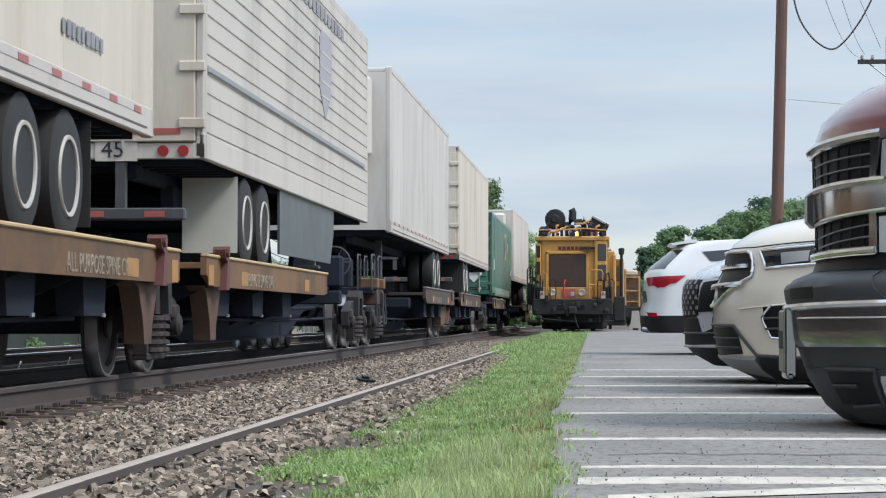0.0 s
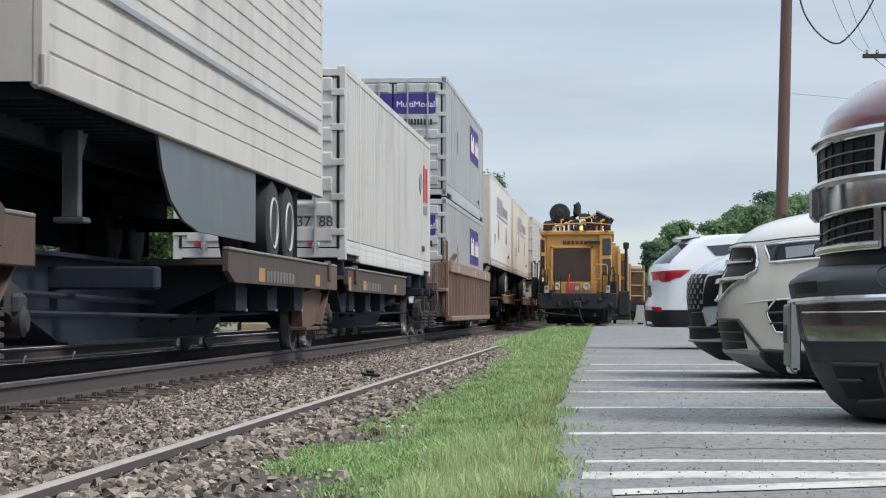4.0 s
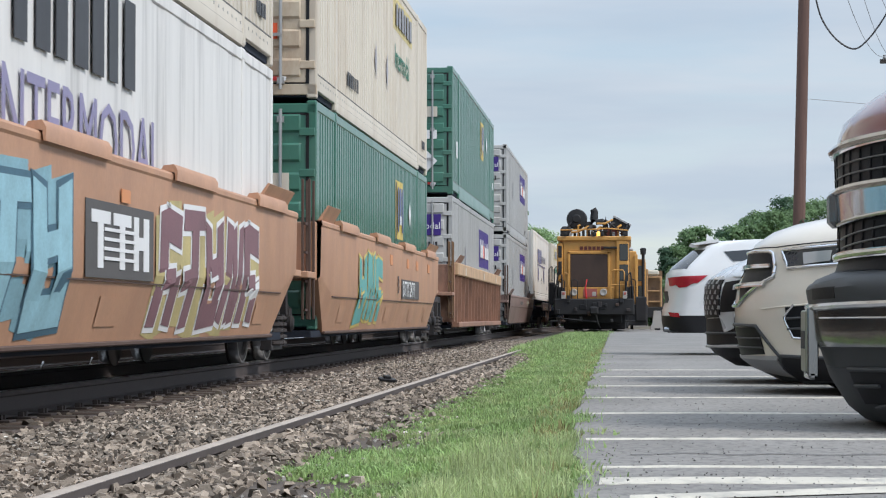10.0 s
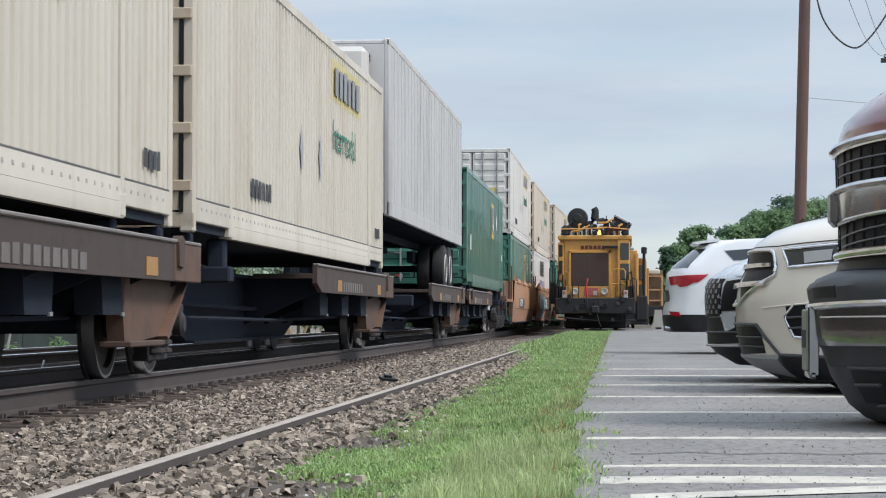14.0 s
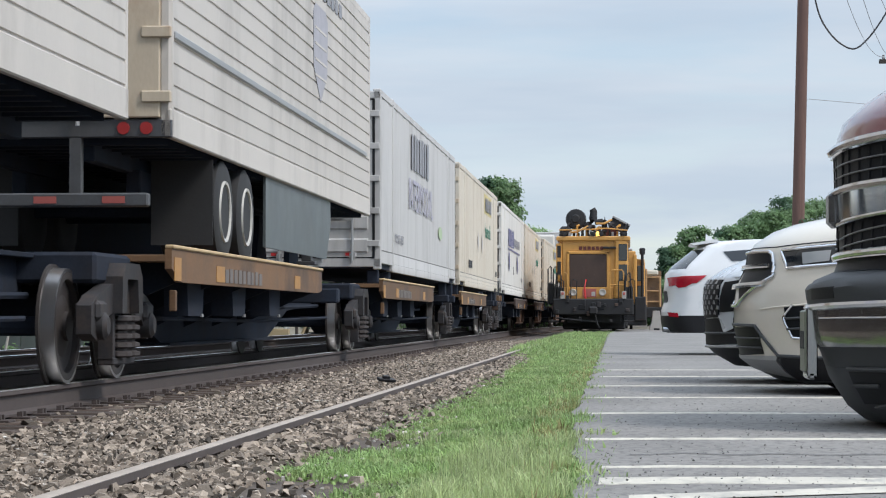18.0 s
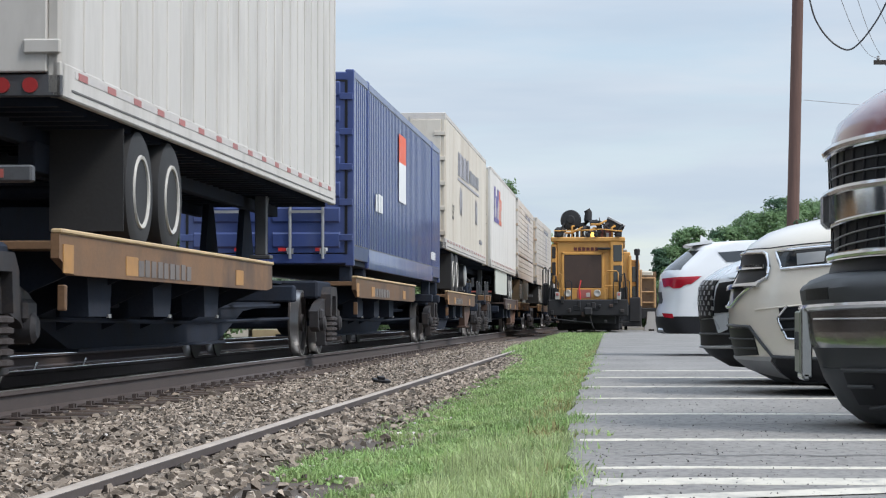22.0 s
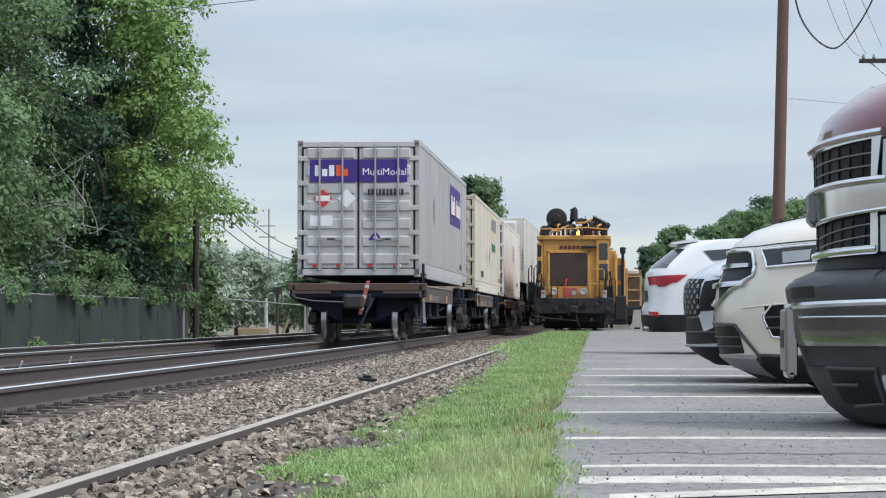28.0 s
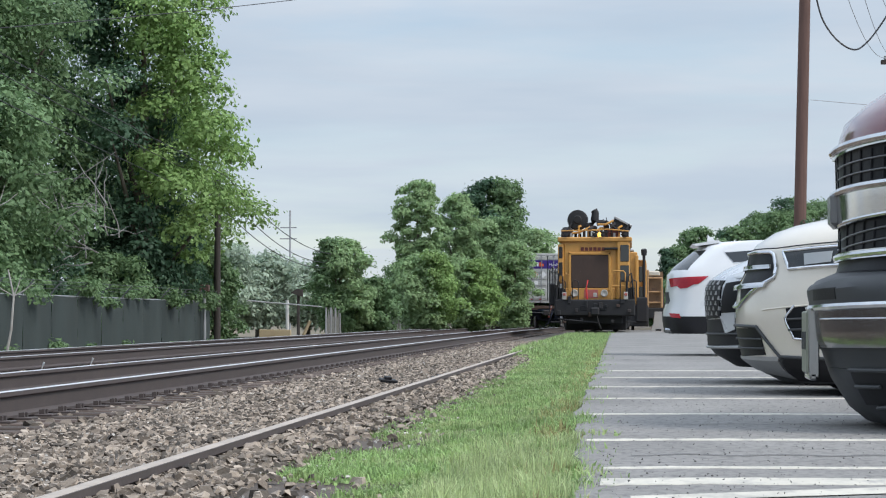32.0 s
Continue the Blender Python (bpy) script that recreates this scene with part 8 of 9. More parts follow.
        bx("marker_lamp", 1.16 * s - 0.05, 1.16 * s + 0.05, -0.67, -0.63, 1.42, 1.52, DULLRED, 0.01)
    bx("side_mount", -1.74, -1.5, -0.2, 1.0, 1.05, 1.9, MBLK, 0.06)
    for x in (-1.72, -1.52):
        part("side_rail", Shape().tube([(x, -0.3, 0.8), (x, -0.3, 2.4), (x + 0.08, -0.25, 2.5), (x + 0.1, 0.2, 2.5), (x + 0.1, 0.2, 1.2)], 0.025, 8), MBLK, c)
    # hand rails
    for pts in ([(0.62, -0.4, 1.25), (0.62, -0.4, 2.28), (0.72, -0.4, 2.36), (1.08, -0.4, 2.36), (1.14, -0.4, 2.28), (1.14, -0.4, 1.25)], [(0.62, -0.4, 1.8), (1.14, -0.4, 1.8)],
                [(-1.2, -0.4, 1.25), (-1.2, -0.4, 2.2), (-1.1, -0.4, 2.28), (-1.0, -0.4, 2.2), (-1.0, -0.4, 1.25)]):
        part("hand_rail", Shape().tube(pts, 0.025, 8), MYEL, c)
    # roof clutter
    part("blower_drum", Shape().lathe([(-0.3, 0.001), (-0.3, 0.2), (-0.27, 0.36), (0.25, 0.4), (0.3, 0.3), (0.3, 0.001)], (-0.68, 0.5, 4.34), (0, 1, 0), 26).lathe([(-0.33, 0.13), (-0.29, 0.18), (-0.29, 0.001)], (-0.68, 0.5, 4.34), (0, 1, 0), 20), MBLK, c, "black round blower drum")
    part("exhaust_pipe", Shape().tube([(-0.4, 0.5, 4.05), (-0.15, 0.5, 4.1), (-0.02, 0.5, 4.3), (0.0, 0.5, 4.62), (-0.06, 0.5, 4.72)], [0.14, 0.16, 0.16, 0.14, 0.13], 12), MBLK, c)
    part("exhaust_elbow", Shape().tube([(0.05, 0.3, 4.2), (0.3, 0.3, 4.24), (0.42, 0.3, 4.1), (0.44, 0.3, 3.6)], 0.11, 12), MBLK, c)
    bx("air_cleaner", -1.3, -0.85, 0.1, 0.9, 3.66, 4.05, MBLK, 0.1)
    for x, h, w in ((-0.62, 0.42, 0.1), (-0.2, 0.34, 0.16), (0.12, 0.3, 0.12), (0.62, 0.46, 0.14), (0.9, 0.38, 0.1)):
        part("roof_pipe", Shape().tube([(x, 0.15, 3.64), (x, 0.15, 3.64 + h), (x + 0.1, 0.3, 3.7 + h), (x + 0.2, 0.7, 3.7 + h)], w * 0.5, 10), TRUCKM if x in (-0.2, 0.62) else MYEL, c)
    box = part("tilted_hopper", Shape().box(-0.36, 0.36, -0.2, 0.9, -0.2, 0.2, 0.03), MBLK, c, at=pose(0.98, 0.5, 4.1, 0, 28, 0))
    part("hopper_edge", Shape().box(-0.38, 0.38, -0.24, -0.2, 0.14, 0.22, 0.01), GALV, box)
    bx("roof_box", 0.42, 0.95, 0.2, 1.0, 3.64, 4.0, mat("dull_red_steel", (0.12, 0.03, 0.025), 0.6, var=0.2), 0.03)
    rnd = random.Random(31)
    for i in range(16):
        x, h = -1.25 + 0.165 * i, rnd.uniform(0.1, 0.34)
        part("roof_bracket", Shape().box(x - 0.05, x + 0.05, 0.05 + rnd.uniform(0, 0.5), 0.75, 3.64, 3.68 + h, 0.015), (MBLK, MYEL, GALV, MBLK, MBLK)[i % 5], c)
    for k, (xa, xb, za, zb) in enumerate(((-1.0, -0.2, 3.8, 4.05), (-0.3, 0.5, 4.0, 3.85), (0.4, 1.25, 4.3, 3.75), (0.1, 0.7, 4.15, 4.3), (-1.3, -0.9, 3.7, 4.2), (1.0, 1.3, 3.75, 4.15))):
        part("roof_hose", Shape().tube([(xa, 0.2, za), ((xa + xb) / 2, 0.1, (za + zb) / 2 - 0.08), (xb, 0.2, zb)], 0.04, 8), MBLK if k % 3 else MYEL, c)
    part("antenna", Shape().cyl((0.42, 1.0, 3.6), (0.42, 1.0, 4.45), 0.02, 6), GALV, c)
    for x in (0.0, 0.3, 1.15, -1.1):
        part("roof_lamp", Shape().lathe([(0, 0.08), (0.1, 0.09), (0.12, 0.001)], (x, -0.1, 3.74), (0, -1, 0), 12), MBLK, c)
    part("beacon", Shape().lathe([(0, 0.07), (0.1, 0.07), (0.16, 0.03), (0.16, 0.001)], (0.16, 0.0, 3.68), (0, 0, 1), 12), BEACON, c, "lit amber warning beacon")
    part("roof_rail", Shape().tube([(-1.3, 0.0, 3.9), (-0.2, 0.0, 3.92), (0.5, 0.0, 3.96), (1.3, 0.0, 3.88)], 0.025, 8), MYEL, c)
    # clutter round the front platform
    rnd = random.Random(47)
    for i in range(14):
        x, z = -1.35 + i * 0.2 + rnd.uniform(-0.05, 0.05), rnd.uniform(0.35, 1.15)
        bx("front_fitting", x - rnd.uniform(0.03, 0.1), x + 0.06, -0.72 + rnd.uniform(0, 0.1), -0.55, z, z + rnd.uniform(0.06, 0.3), (MBLK, MBROWN, MBLK, TRUCKM, MBLK)[i % 5], 0.015)
    for x in (-1.35, -0.85, 0.95, 1.35):
        part("platform_rail", Shape().tube([(x, -0.5, 1.25), (x, -0.52, 1.95), (x + 0.1, -0.52, 2.02), (x + 0.22, -0.5, 1.95), (x + 0.22, -0.5, 1.25)], 0.02, 8), MBLK, c)
    # wheels
    for y in (1.6, 3.4, 10.5, 12.3):
        for s in (-1, 1):
            w = part("wheel", Shape().lathe([(-0.07, 0.45), (-0.04, 0.45), (-0.035, 0.42), (0.06, 0.41), (0.06, 0.2), (0.05, 0.001)], (0.745 * s, y, 0.42), (s, 0, 0), 24), WHEELM, c)
        part("axle", Shape().cyl((-0.8, y, 0.42), (0.8, y, 0.42), 0.08, 10), UNDER, c)
    bx("bogie", -1.2, 1.2, 0.7, 4.1, 0.12, 0.75, MBLK, 0.05)
    bx("plough", -1.05, 1.05, -0.1, 0.5, 0.34, 0.72, MBLK, 0.05)
    bx("tool_frame", -1.3, 1.3, 4.6, 9.4, 0.15, 0.74, MBLK, 0.08)
    bx("bogie", -1.2, 1.2, 9.8, 13.0, 0.35, 0.75, MBLK, 0.05)
    bx("rear_body", -1.25, 1.25, 9.1, 13.8, 1.22, 3.1, MYEL, 0.1)
    # second machine behind
    c2 = thing("track_machine", "second yellow rail machine with a black stack, coupled behind", "rail vehicle", pose(-0.62, 104.0, -0.03))

    def b2(name, x0, x1, ya, yb, z0, z1, m, ch=0.04):
        return part(name, Shape().box(x0, x1, ya, yb, z0, z1, ch), m, c2)
    b2("underframe", -1.45, 1.45, 0, 14, 0.2, 1.15, MBLK)
    b2("engine_house", -1.3, 0.95, 0.2, 9, 1.17, 3.55, MYEL)
    b2("cab", 0.95, 1.35, 0.4, 6.5, 1.17, 3.2, MYEL)
    b2("cab_window", 1.02, 1.3, 0.37, 0.41, 2.2, 2.9, GLASSDARK)
    b2("cab_window", 1.02, 1.3, 0.37, 0.41, 1.4, 2.0, GLASSDARK)
    part("exhaust_tube", Shape().cyl((1.25, 0.3, 1.1), (1.25, 0.3, 3.5), 0.07, 12).lathe([(0, 0.12), (0.25, 0.14), (0.3, 0.08)], (1.25, 0.3, 3.4), (0, 0, 1), 14), MBLK, c2)
    for k in range(5):
        b2("side_panel", 1.34, 1.37, 0.6 + k * 1.15, 1.6 + k * 1.15, 1.3, 3.05, MYEL, 0.02)
        b2("panel_gap", 1.345, 1.36, 1.62 + k * 1.15, 1.73 + k * 1.15, 1.25, 3.1, MBLK, 0.0)
    b2("step_box", 0.9, 1.4, -0.1, 0.3, 0.4, 1.5, MBLK)
    b2("front_frame", 0.85, 1.0, 0.0, 0.2, 1.2, 3.4, MYEL)
    b2("roof_rack", -1.2, 0.8, 0.4, 6, 3.56, 3.7, GALV)
    for y in (1.6, 3.4, 10.5, 12.3):
        for s in (-1, 1):
            part("wheel", Shape().lathe([(-0.07, 0.45), (-0.04, 0.45), (-0.035, 0.42), (0.06, 0.41), (0.06, 0.2), (0.05, 0.001)], (0.745 * s, y, 0.42), (s, 0, 0), 20), WHEELM, c2)
    # a pale wagon further on
    c3 = thing("service_wagon", "orange-tan service wagon with railings behind the machines", "rail wagon", pose(0.62, 121.0, -0.03))
    part("underframe", Shape().box(-1.3, 1.3, 0, 12, 0.55, 1.1, 0.04), MBLK, c3)
    tan = mat("orange_tan_paint", (0.40, 0.235, 0.11), 0.6, var=0.25, dirt=(0.10, 0.06, 0.04), dirt_amount=0.8, dirt_scale=3)
    part("side_frame", Shape().box(0.25, 0.36, 0, 0.2, 1.1, 3.1, 0.03), tan, c3)
    part("side_frame", Shape().box(0.98, 1.08, 0, 0.2, 1.1, 2.7, 0.03), tan, c3)
    for z in (1.35, 1.9, 2.62):
        part("cross_rail", Shape().box(0.25, 1.08, 0.02, 0.16, z, z + 0.08, 0.02), tan, c3)
    part("body", Shape().box(-1.25, 0.2, 0.3, 10, 1.1, 3.2, 0.05), MYEL, c3)
    for k in range(4):
        part("dark_crate", Shape().box(0.3, 1.15, 0.3 + k * 1.2, 1.2 + k * 1.2, 1.1, 1.9 + 0.3 * (k % 2), 0.04), MBLK if k % 2 else MBROWN, c3)
    part("inner_panel", Shape().box(0.2, 1.1, 0.26, 0.3, 1.1, 3.0, 0.01), mat("dark_tan_panel", (0.20, 0.12, 0.065), 0.7, var=0.35, scale=4, dirt=(0.06, 0.045, 0.035), dirt_amount=0.9, dirt_scale=4), c3)
    part("roof_tank", Shape().box(0.3, 0.95, 0.1, 2.5, 2.75, 3.05, 0.08), mat("dull_cream_steel", (0.5, 0.46, 0.38), 0.6, var=0.2), c3)
    for y in (1.6, 3.4, 9.0, 10.8):
        for s in (-1, 1):
            part("wheel", Shape().lathe([(-0.07, 0.45), (0.06, 0.44), (0.06, 0.2), (0.05, 0.001)], (0.745 * s, y, 0.42), (s, 0, 0), 20), WHEELM, c3)
    # concrete block at the end of the lot
    b = thing("concrete_barrier", "pale grey concrete barrier block standing on the asphalt", "concrete barrier", pose(1.19, 98.0, 0.0))
    part("block", Shape().prism([(-0.3, 0), (0.3, 0), (0.3, 0.1), (0.2, 0.3), (0.14, 0.82), (-0.14, 0.82), (-0.2, 0.3), (-0.3, 0.1)], "y", 0, 2.4), CONCRETE, b)
    part("lift_slot", Shape().box(-0.12, 0.12, -0.004, 0.02, 0.0, 0.08), BLACKP, b)


build_machine()
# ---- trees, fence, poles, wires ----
# crowns pair a darker and a lighter leaf as shaded and sunlit sides
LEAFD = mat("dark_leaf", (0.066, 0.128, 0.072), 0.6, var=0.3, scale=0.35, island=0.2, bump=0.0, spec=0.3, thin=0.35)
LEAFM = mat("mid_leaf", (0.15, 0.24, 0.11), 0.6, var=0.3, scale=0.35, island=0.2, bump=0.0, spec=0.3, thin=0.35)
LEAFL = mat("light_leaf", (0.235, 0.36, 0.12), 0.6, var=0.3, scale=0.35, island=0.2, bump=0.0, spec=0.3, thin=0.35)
# distance haze is mixed into this pale leaf colour
LEAFH = mat("haze_tinted_leaf", (0.36, 0.44, 0.34), 0.7, var=0.2, scale=0.3, island=0.3, bump=0.0, spec=0.2, thin=0.35)
LEAFR = mat("soft_green_leaf", (0.27, 0.385, 0.19), 0.65, var=0.35, scale=0.5, island=0.22, bump=0.0, spec=0.25, thin=0.4)
BARK = mat("grey_bark", (0.12, 0.10, 0.08), 0.9, var=0.3, scale=6, stretch=(1, 1, 0.3), bump=0.6)
GREYTWIG = mat("grey_dead_twig", (0.24, 0.235, 0.22), 0.9, var=0.25, scale=6)
DEADWOOD = mat("bleached_dead_wood", (0.38, 0.36, 0.33), 0.8, var=0.2, scale=6)
POLEWOOD = mat("weathered_pole_wood", (0.125, 0.072, 0.058), 0.9, var=0.25, scale=3, stretch=(6, 6, 0.4), fine=30, bump=0.5)
DARKPOLE = mat("dark_pole_wood", (0.045, 0.038, 0.033), 0.9, var=0.25, scale=3, stretch=(6, 6, 0.4))
WIRE = mat("wire_black", (0.03, 0.03, 0.033), 0.6, var=0.1)
WIREPALE = mat("wire_weathered", (0.30, 0.31, 0.33), 0.6, var=0.1)
FENCEPOST = mat("dull_fence_steel", (0.10, 0.11, 0.11), 0.7, 0.2, var=0.2)
SLATS = mat("dark_screen_fabric", (0.046, 0.058, 0.056), 0.85, var=0.35, scale=0.8, fine=60, stretch=(1, 1, 0.6), dirt=(0.055, 0.062, 0.058), dirt_amount=0.6, spec=0.2)


def leaf_mesh(name, centres, radii, counts, size, seed, squash=0.85):
    """Many small folded leaves on uneven clumps, as one mesh."""
    rng = np.random.default_rng(seed)
    P = []
    for c, r, n in zip(centres, radii, counts):
        d = rng.normal(size=(n, 3))
        d /= np.linalg.norm(d, axis=1, keepdims=True)
        d[:, 2] = np.where(d[:, 2] < -0.35, -0.6 * d[:, 2], d[:, 2])
        lump = 1 + 0.22 * np.sin(d[:, :1] * 5 + c[0] * 3) * np.sin(d[:, 1:2] * 6 + c[2] * 2)
        p = np.array(c) + d * (r * (0.55 + 0.5 * rng.random((n, 1)) ** 0.6 + 0.35 * rng.random((n, 1)) ** 7)) * lump * np.array([1.0, 1.0, squash])
        nrm = d * 0.9 + np.array([0, 0, 0.35]) + rng.normal(size=(n, 3)) * 0.42
        nrm /= np.linalg.norm(nrm, axis=1, keepdims=True)
        t = np.cross(nrm, rng.normal(size=(n, 3)))
        t /= np.linalg.norm(t, axis=1, keepdims=True)
        b = np.cross(nrm, t)
        s = size * (0.6 + 0.8 * rng.random(n))[:, None]
        P.append(np.stack([p - t * s, p + b * s * 0.6, p + t * s, p - b * s * 0.6], 1))
    P = np.concatenate(P)
    n = len(P)
    me = bpy.data.meshes.new(name)
    me.from_pydata(P.reshape(-1, 3).tolist(), [], (np.arange(n)[:, None] * 4 + np.arange(4)).tolist())
    return me


def tree(name, label, x, y, z0, height, spread, lobes, leaves, size, m, seed, trunk=0.25, low=0.25, m2=None, lean=0.0):
    """A tapered trunk with limbs and a crown of leaf clumps that leave gaps."""
    rnd = random.Random(seed)
    root = thing(name, label, "tree" if name == "tree" else "bush", pose(x, y, z0))
    top = height * 0.8
    line = [(lean * h * h * 0.1 + 0.12 * math.sin(h * 1.7 + seed), 0.1 * math.cos(h * 1.3 + seed), h * top) for h in (0, 0.2, 0.4, 0.6, 0.8, 1.0)]
    part("trunk", Shape().tube(line, [trunk * (1 - 0.8 * i / 5) for i in range(6)], 10), BARK, root)
    cs, rs = [], []
    lobes = int(lobes * 3.4)
    mid, tall = height * (1 + low) / 2, height * (1 - low) / 2
    for i in range(lobes):
        zz = -1 + 2 * (i + 0.5) / lobes
        a = i * 2.39996 + rnd.uniform(-0.5, 0.5)
        k = rnd.uniform(0.38, 0.86)
        ring = math.sqrt(max(0.0, 1 - zz * zz)) * (1.15 if zz < 0 else 1.0)
        r = spread * rnd.uniform(0.17, 0.34)
        cs.append((spread * k * ring * math.cos(a) + lean * zz, spread * k * ring * math.sin(a), min(height - r * 0.9, mid + tall * (0.96 if zz > 0 else 0.9) * zz)))
        rs.append(r)
    for i in range(0, lobes, max(1, lobes // (9 if y < 90 else 4))):
        c = cs[i]
        h0 = max(0.15, min(0.9, (c[2] - 0.35 * height * 0.5) / height))
        part("limb", Shape().tube([(line[2][0] * h0, 0, h0 * top * 0.8), (c[0] * 0.5, c[1] * 0.5, (h0 * top * 0.8 + c[2]) / 2 + 0.2), c], [trunk * 0.4, trunk * 0.25, trunk * 0.08], 7), BARK, root)
    for i in range(lobes // 3):
        a, r = rnd.uniform(0, 6.283), spread * rnd.uniform(0.16, 0.26)
        cs.append((spread * 0.3 * math.cos(a), spread * 0.3 * math.sin(a) - 0.15 * spread, height * (low + 0.1 + (0.86 - low) * (i + 0.5) / (lobes // 3))))
        rs.append(r)
    lobes = len(cs)
    tot = sum(r * r for r in rs)
    # right-hand and upper clumps take the lighter leaf: sunlight put into the colour
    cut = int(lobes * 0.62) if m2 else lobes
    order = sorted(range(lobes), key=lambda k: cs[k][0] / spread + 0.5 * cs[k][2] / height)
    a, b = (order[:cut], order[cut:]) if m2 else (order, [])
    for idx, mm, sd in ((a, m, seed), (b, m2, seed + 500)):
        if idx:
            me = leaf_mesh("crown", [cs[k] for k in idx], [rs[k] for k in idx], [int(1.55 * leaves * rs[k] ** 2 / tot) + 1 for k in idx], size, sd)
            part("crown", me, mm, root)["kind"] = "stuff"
    return root


def build_trees():
    # tall woods behind the fence
    big = "tall dense broadleaf tree with lighter leaf colour on its sunlit side"
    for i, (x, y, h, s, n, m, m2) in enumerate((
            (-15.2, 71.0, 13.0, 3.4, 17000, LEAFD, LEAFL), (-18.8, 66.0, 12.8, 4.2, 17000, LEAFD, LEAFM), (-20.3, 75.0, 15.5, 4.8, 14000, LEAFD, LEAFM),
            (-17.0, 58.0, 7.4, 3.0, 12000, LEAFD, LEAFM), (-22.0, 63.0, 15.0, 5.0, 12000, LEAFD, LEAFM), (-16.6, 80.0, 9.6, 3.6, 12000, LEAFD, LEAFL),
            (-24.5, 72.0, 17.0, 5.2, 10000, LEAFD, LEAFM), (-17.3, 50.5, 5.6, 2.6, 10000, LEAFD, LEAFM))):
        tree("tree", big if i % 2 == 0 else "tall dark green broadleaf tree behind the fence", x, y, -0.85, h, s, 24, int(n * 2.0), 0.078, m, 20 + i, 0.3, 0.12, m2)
    # lower growth along the fence
    for i, (x, y, h, s) in enumerate(((-15.8, 54, 3.2, 1.6), (-16.2, 62, 3.6, 1.8), (-15.6, 67.5, 3.4, 1.6), (-15.2, 76.5, 4.6, 1.3), (-14.3, 78.5, 3.6, 1.2), (-17.0, 84, 6.0, 2.2))):
        tree("bush", "tangled dark green undergrowth behind the fence", x, y, -0.85, h, s, 12, 6000, 0.07, LEAFD if i % 2 else LEAFM, 60 + i, 0.08, 0.05)
    # trees far off, the haze put into their pale leaf colour
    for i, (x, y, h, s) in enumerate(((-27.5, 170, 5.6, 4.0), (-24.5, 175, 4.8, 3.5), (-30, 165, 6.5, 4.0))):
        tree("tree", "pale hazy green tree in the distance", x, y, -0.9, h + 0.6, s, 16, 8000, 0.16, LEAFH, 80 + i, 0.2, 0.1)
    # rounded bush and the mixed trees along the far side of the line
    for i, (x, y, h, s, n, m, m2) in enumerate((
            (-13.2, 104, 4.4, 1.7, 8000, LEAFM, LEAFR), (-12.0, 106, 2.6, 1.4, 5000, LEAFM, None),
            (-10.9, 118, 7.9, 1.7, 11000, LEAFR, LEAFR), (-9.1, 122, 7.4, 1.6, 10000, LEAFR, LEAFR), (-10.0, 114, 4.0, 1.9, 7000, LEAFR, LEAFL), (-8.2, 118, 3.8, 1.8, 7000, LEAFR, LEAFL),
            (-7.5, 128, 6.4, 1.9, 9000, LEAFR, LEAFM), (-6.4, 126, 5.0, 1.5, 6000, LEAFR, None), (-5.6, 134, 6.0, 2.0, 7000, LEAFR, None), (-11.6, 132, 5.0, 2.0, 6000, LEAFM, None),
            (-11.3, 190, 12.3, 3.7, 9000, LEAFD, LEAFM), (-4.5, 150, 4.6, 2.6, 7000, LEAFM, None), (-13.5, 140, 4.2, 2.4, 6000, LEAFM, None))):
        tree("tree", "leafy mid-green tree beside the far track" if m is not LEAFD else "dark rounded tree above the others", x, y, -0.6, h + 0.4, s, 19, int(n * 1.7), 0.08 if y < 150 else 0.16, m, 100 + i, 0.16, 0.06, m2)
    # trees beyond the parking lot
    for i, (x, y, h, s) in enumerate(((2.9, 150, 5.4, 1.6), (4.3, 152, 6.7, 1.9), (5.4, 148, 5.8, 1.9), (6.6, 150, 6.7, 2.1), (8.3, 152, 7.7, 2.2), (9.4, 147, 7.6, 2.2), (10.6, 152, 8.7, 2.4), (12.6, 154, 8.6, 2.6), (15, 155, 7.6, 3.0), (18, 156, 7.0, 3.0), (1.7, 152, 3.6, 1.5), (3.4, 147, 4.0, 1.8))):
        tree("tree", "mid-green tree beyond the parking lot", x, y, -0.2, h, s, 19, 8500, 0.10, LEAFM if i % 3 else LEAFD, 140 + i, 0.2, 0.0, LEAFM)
    # distant woods
    rng = random.Random(9)
    cs, rs = [], []
    for i in range(120):
        x = -120 + i * 2.1
        cs.append((x + rng.uniform(-1, 1), 330 + rng.uniform(-20, 20), rng.uniform(0.0, 3.5)))
        rs.append(rng.uniform(2.5, 4.5))
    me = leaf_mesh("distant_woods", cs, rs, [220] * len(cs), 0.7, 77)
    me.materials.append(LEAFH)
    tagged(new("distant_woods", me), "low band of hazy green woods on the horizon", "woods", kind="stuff")


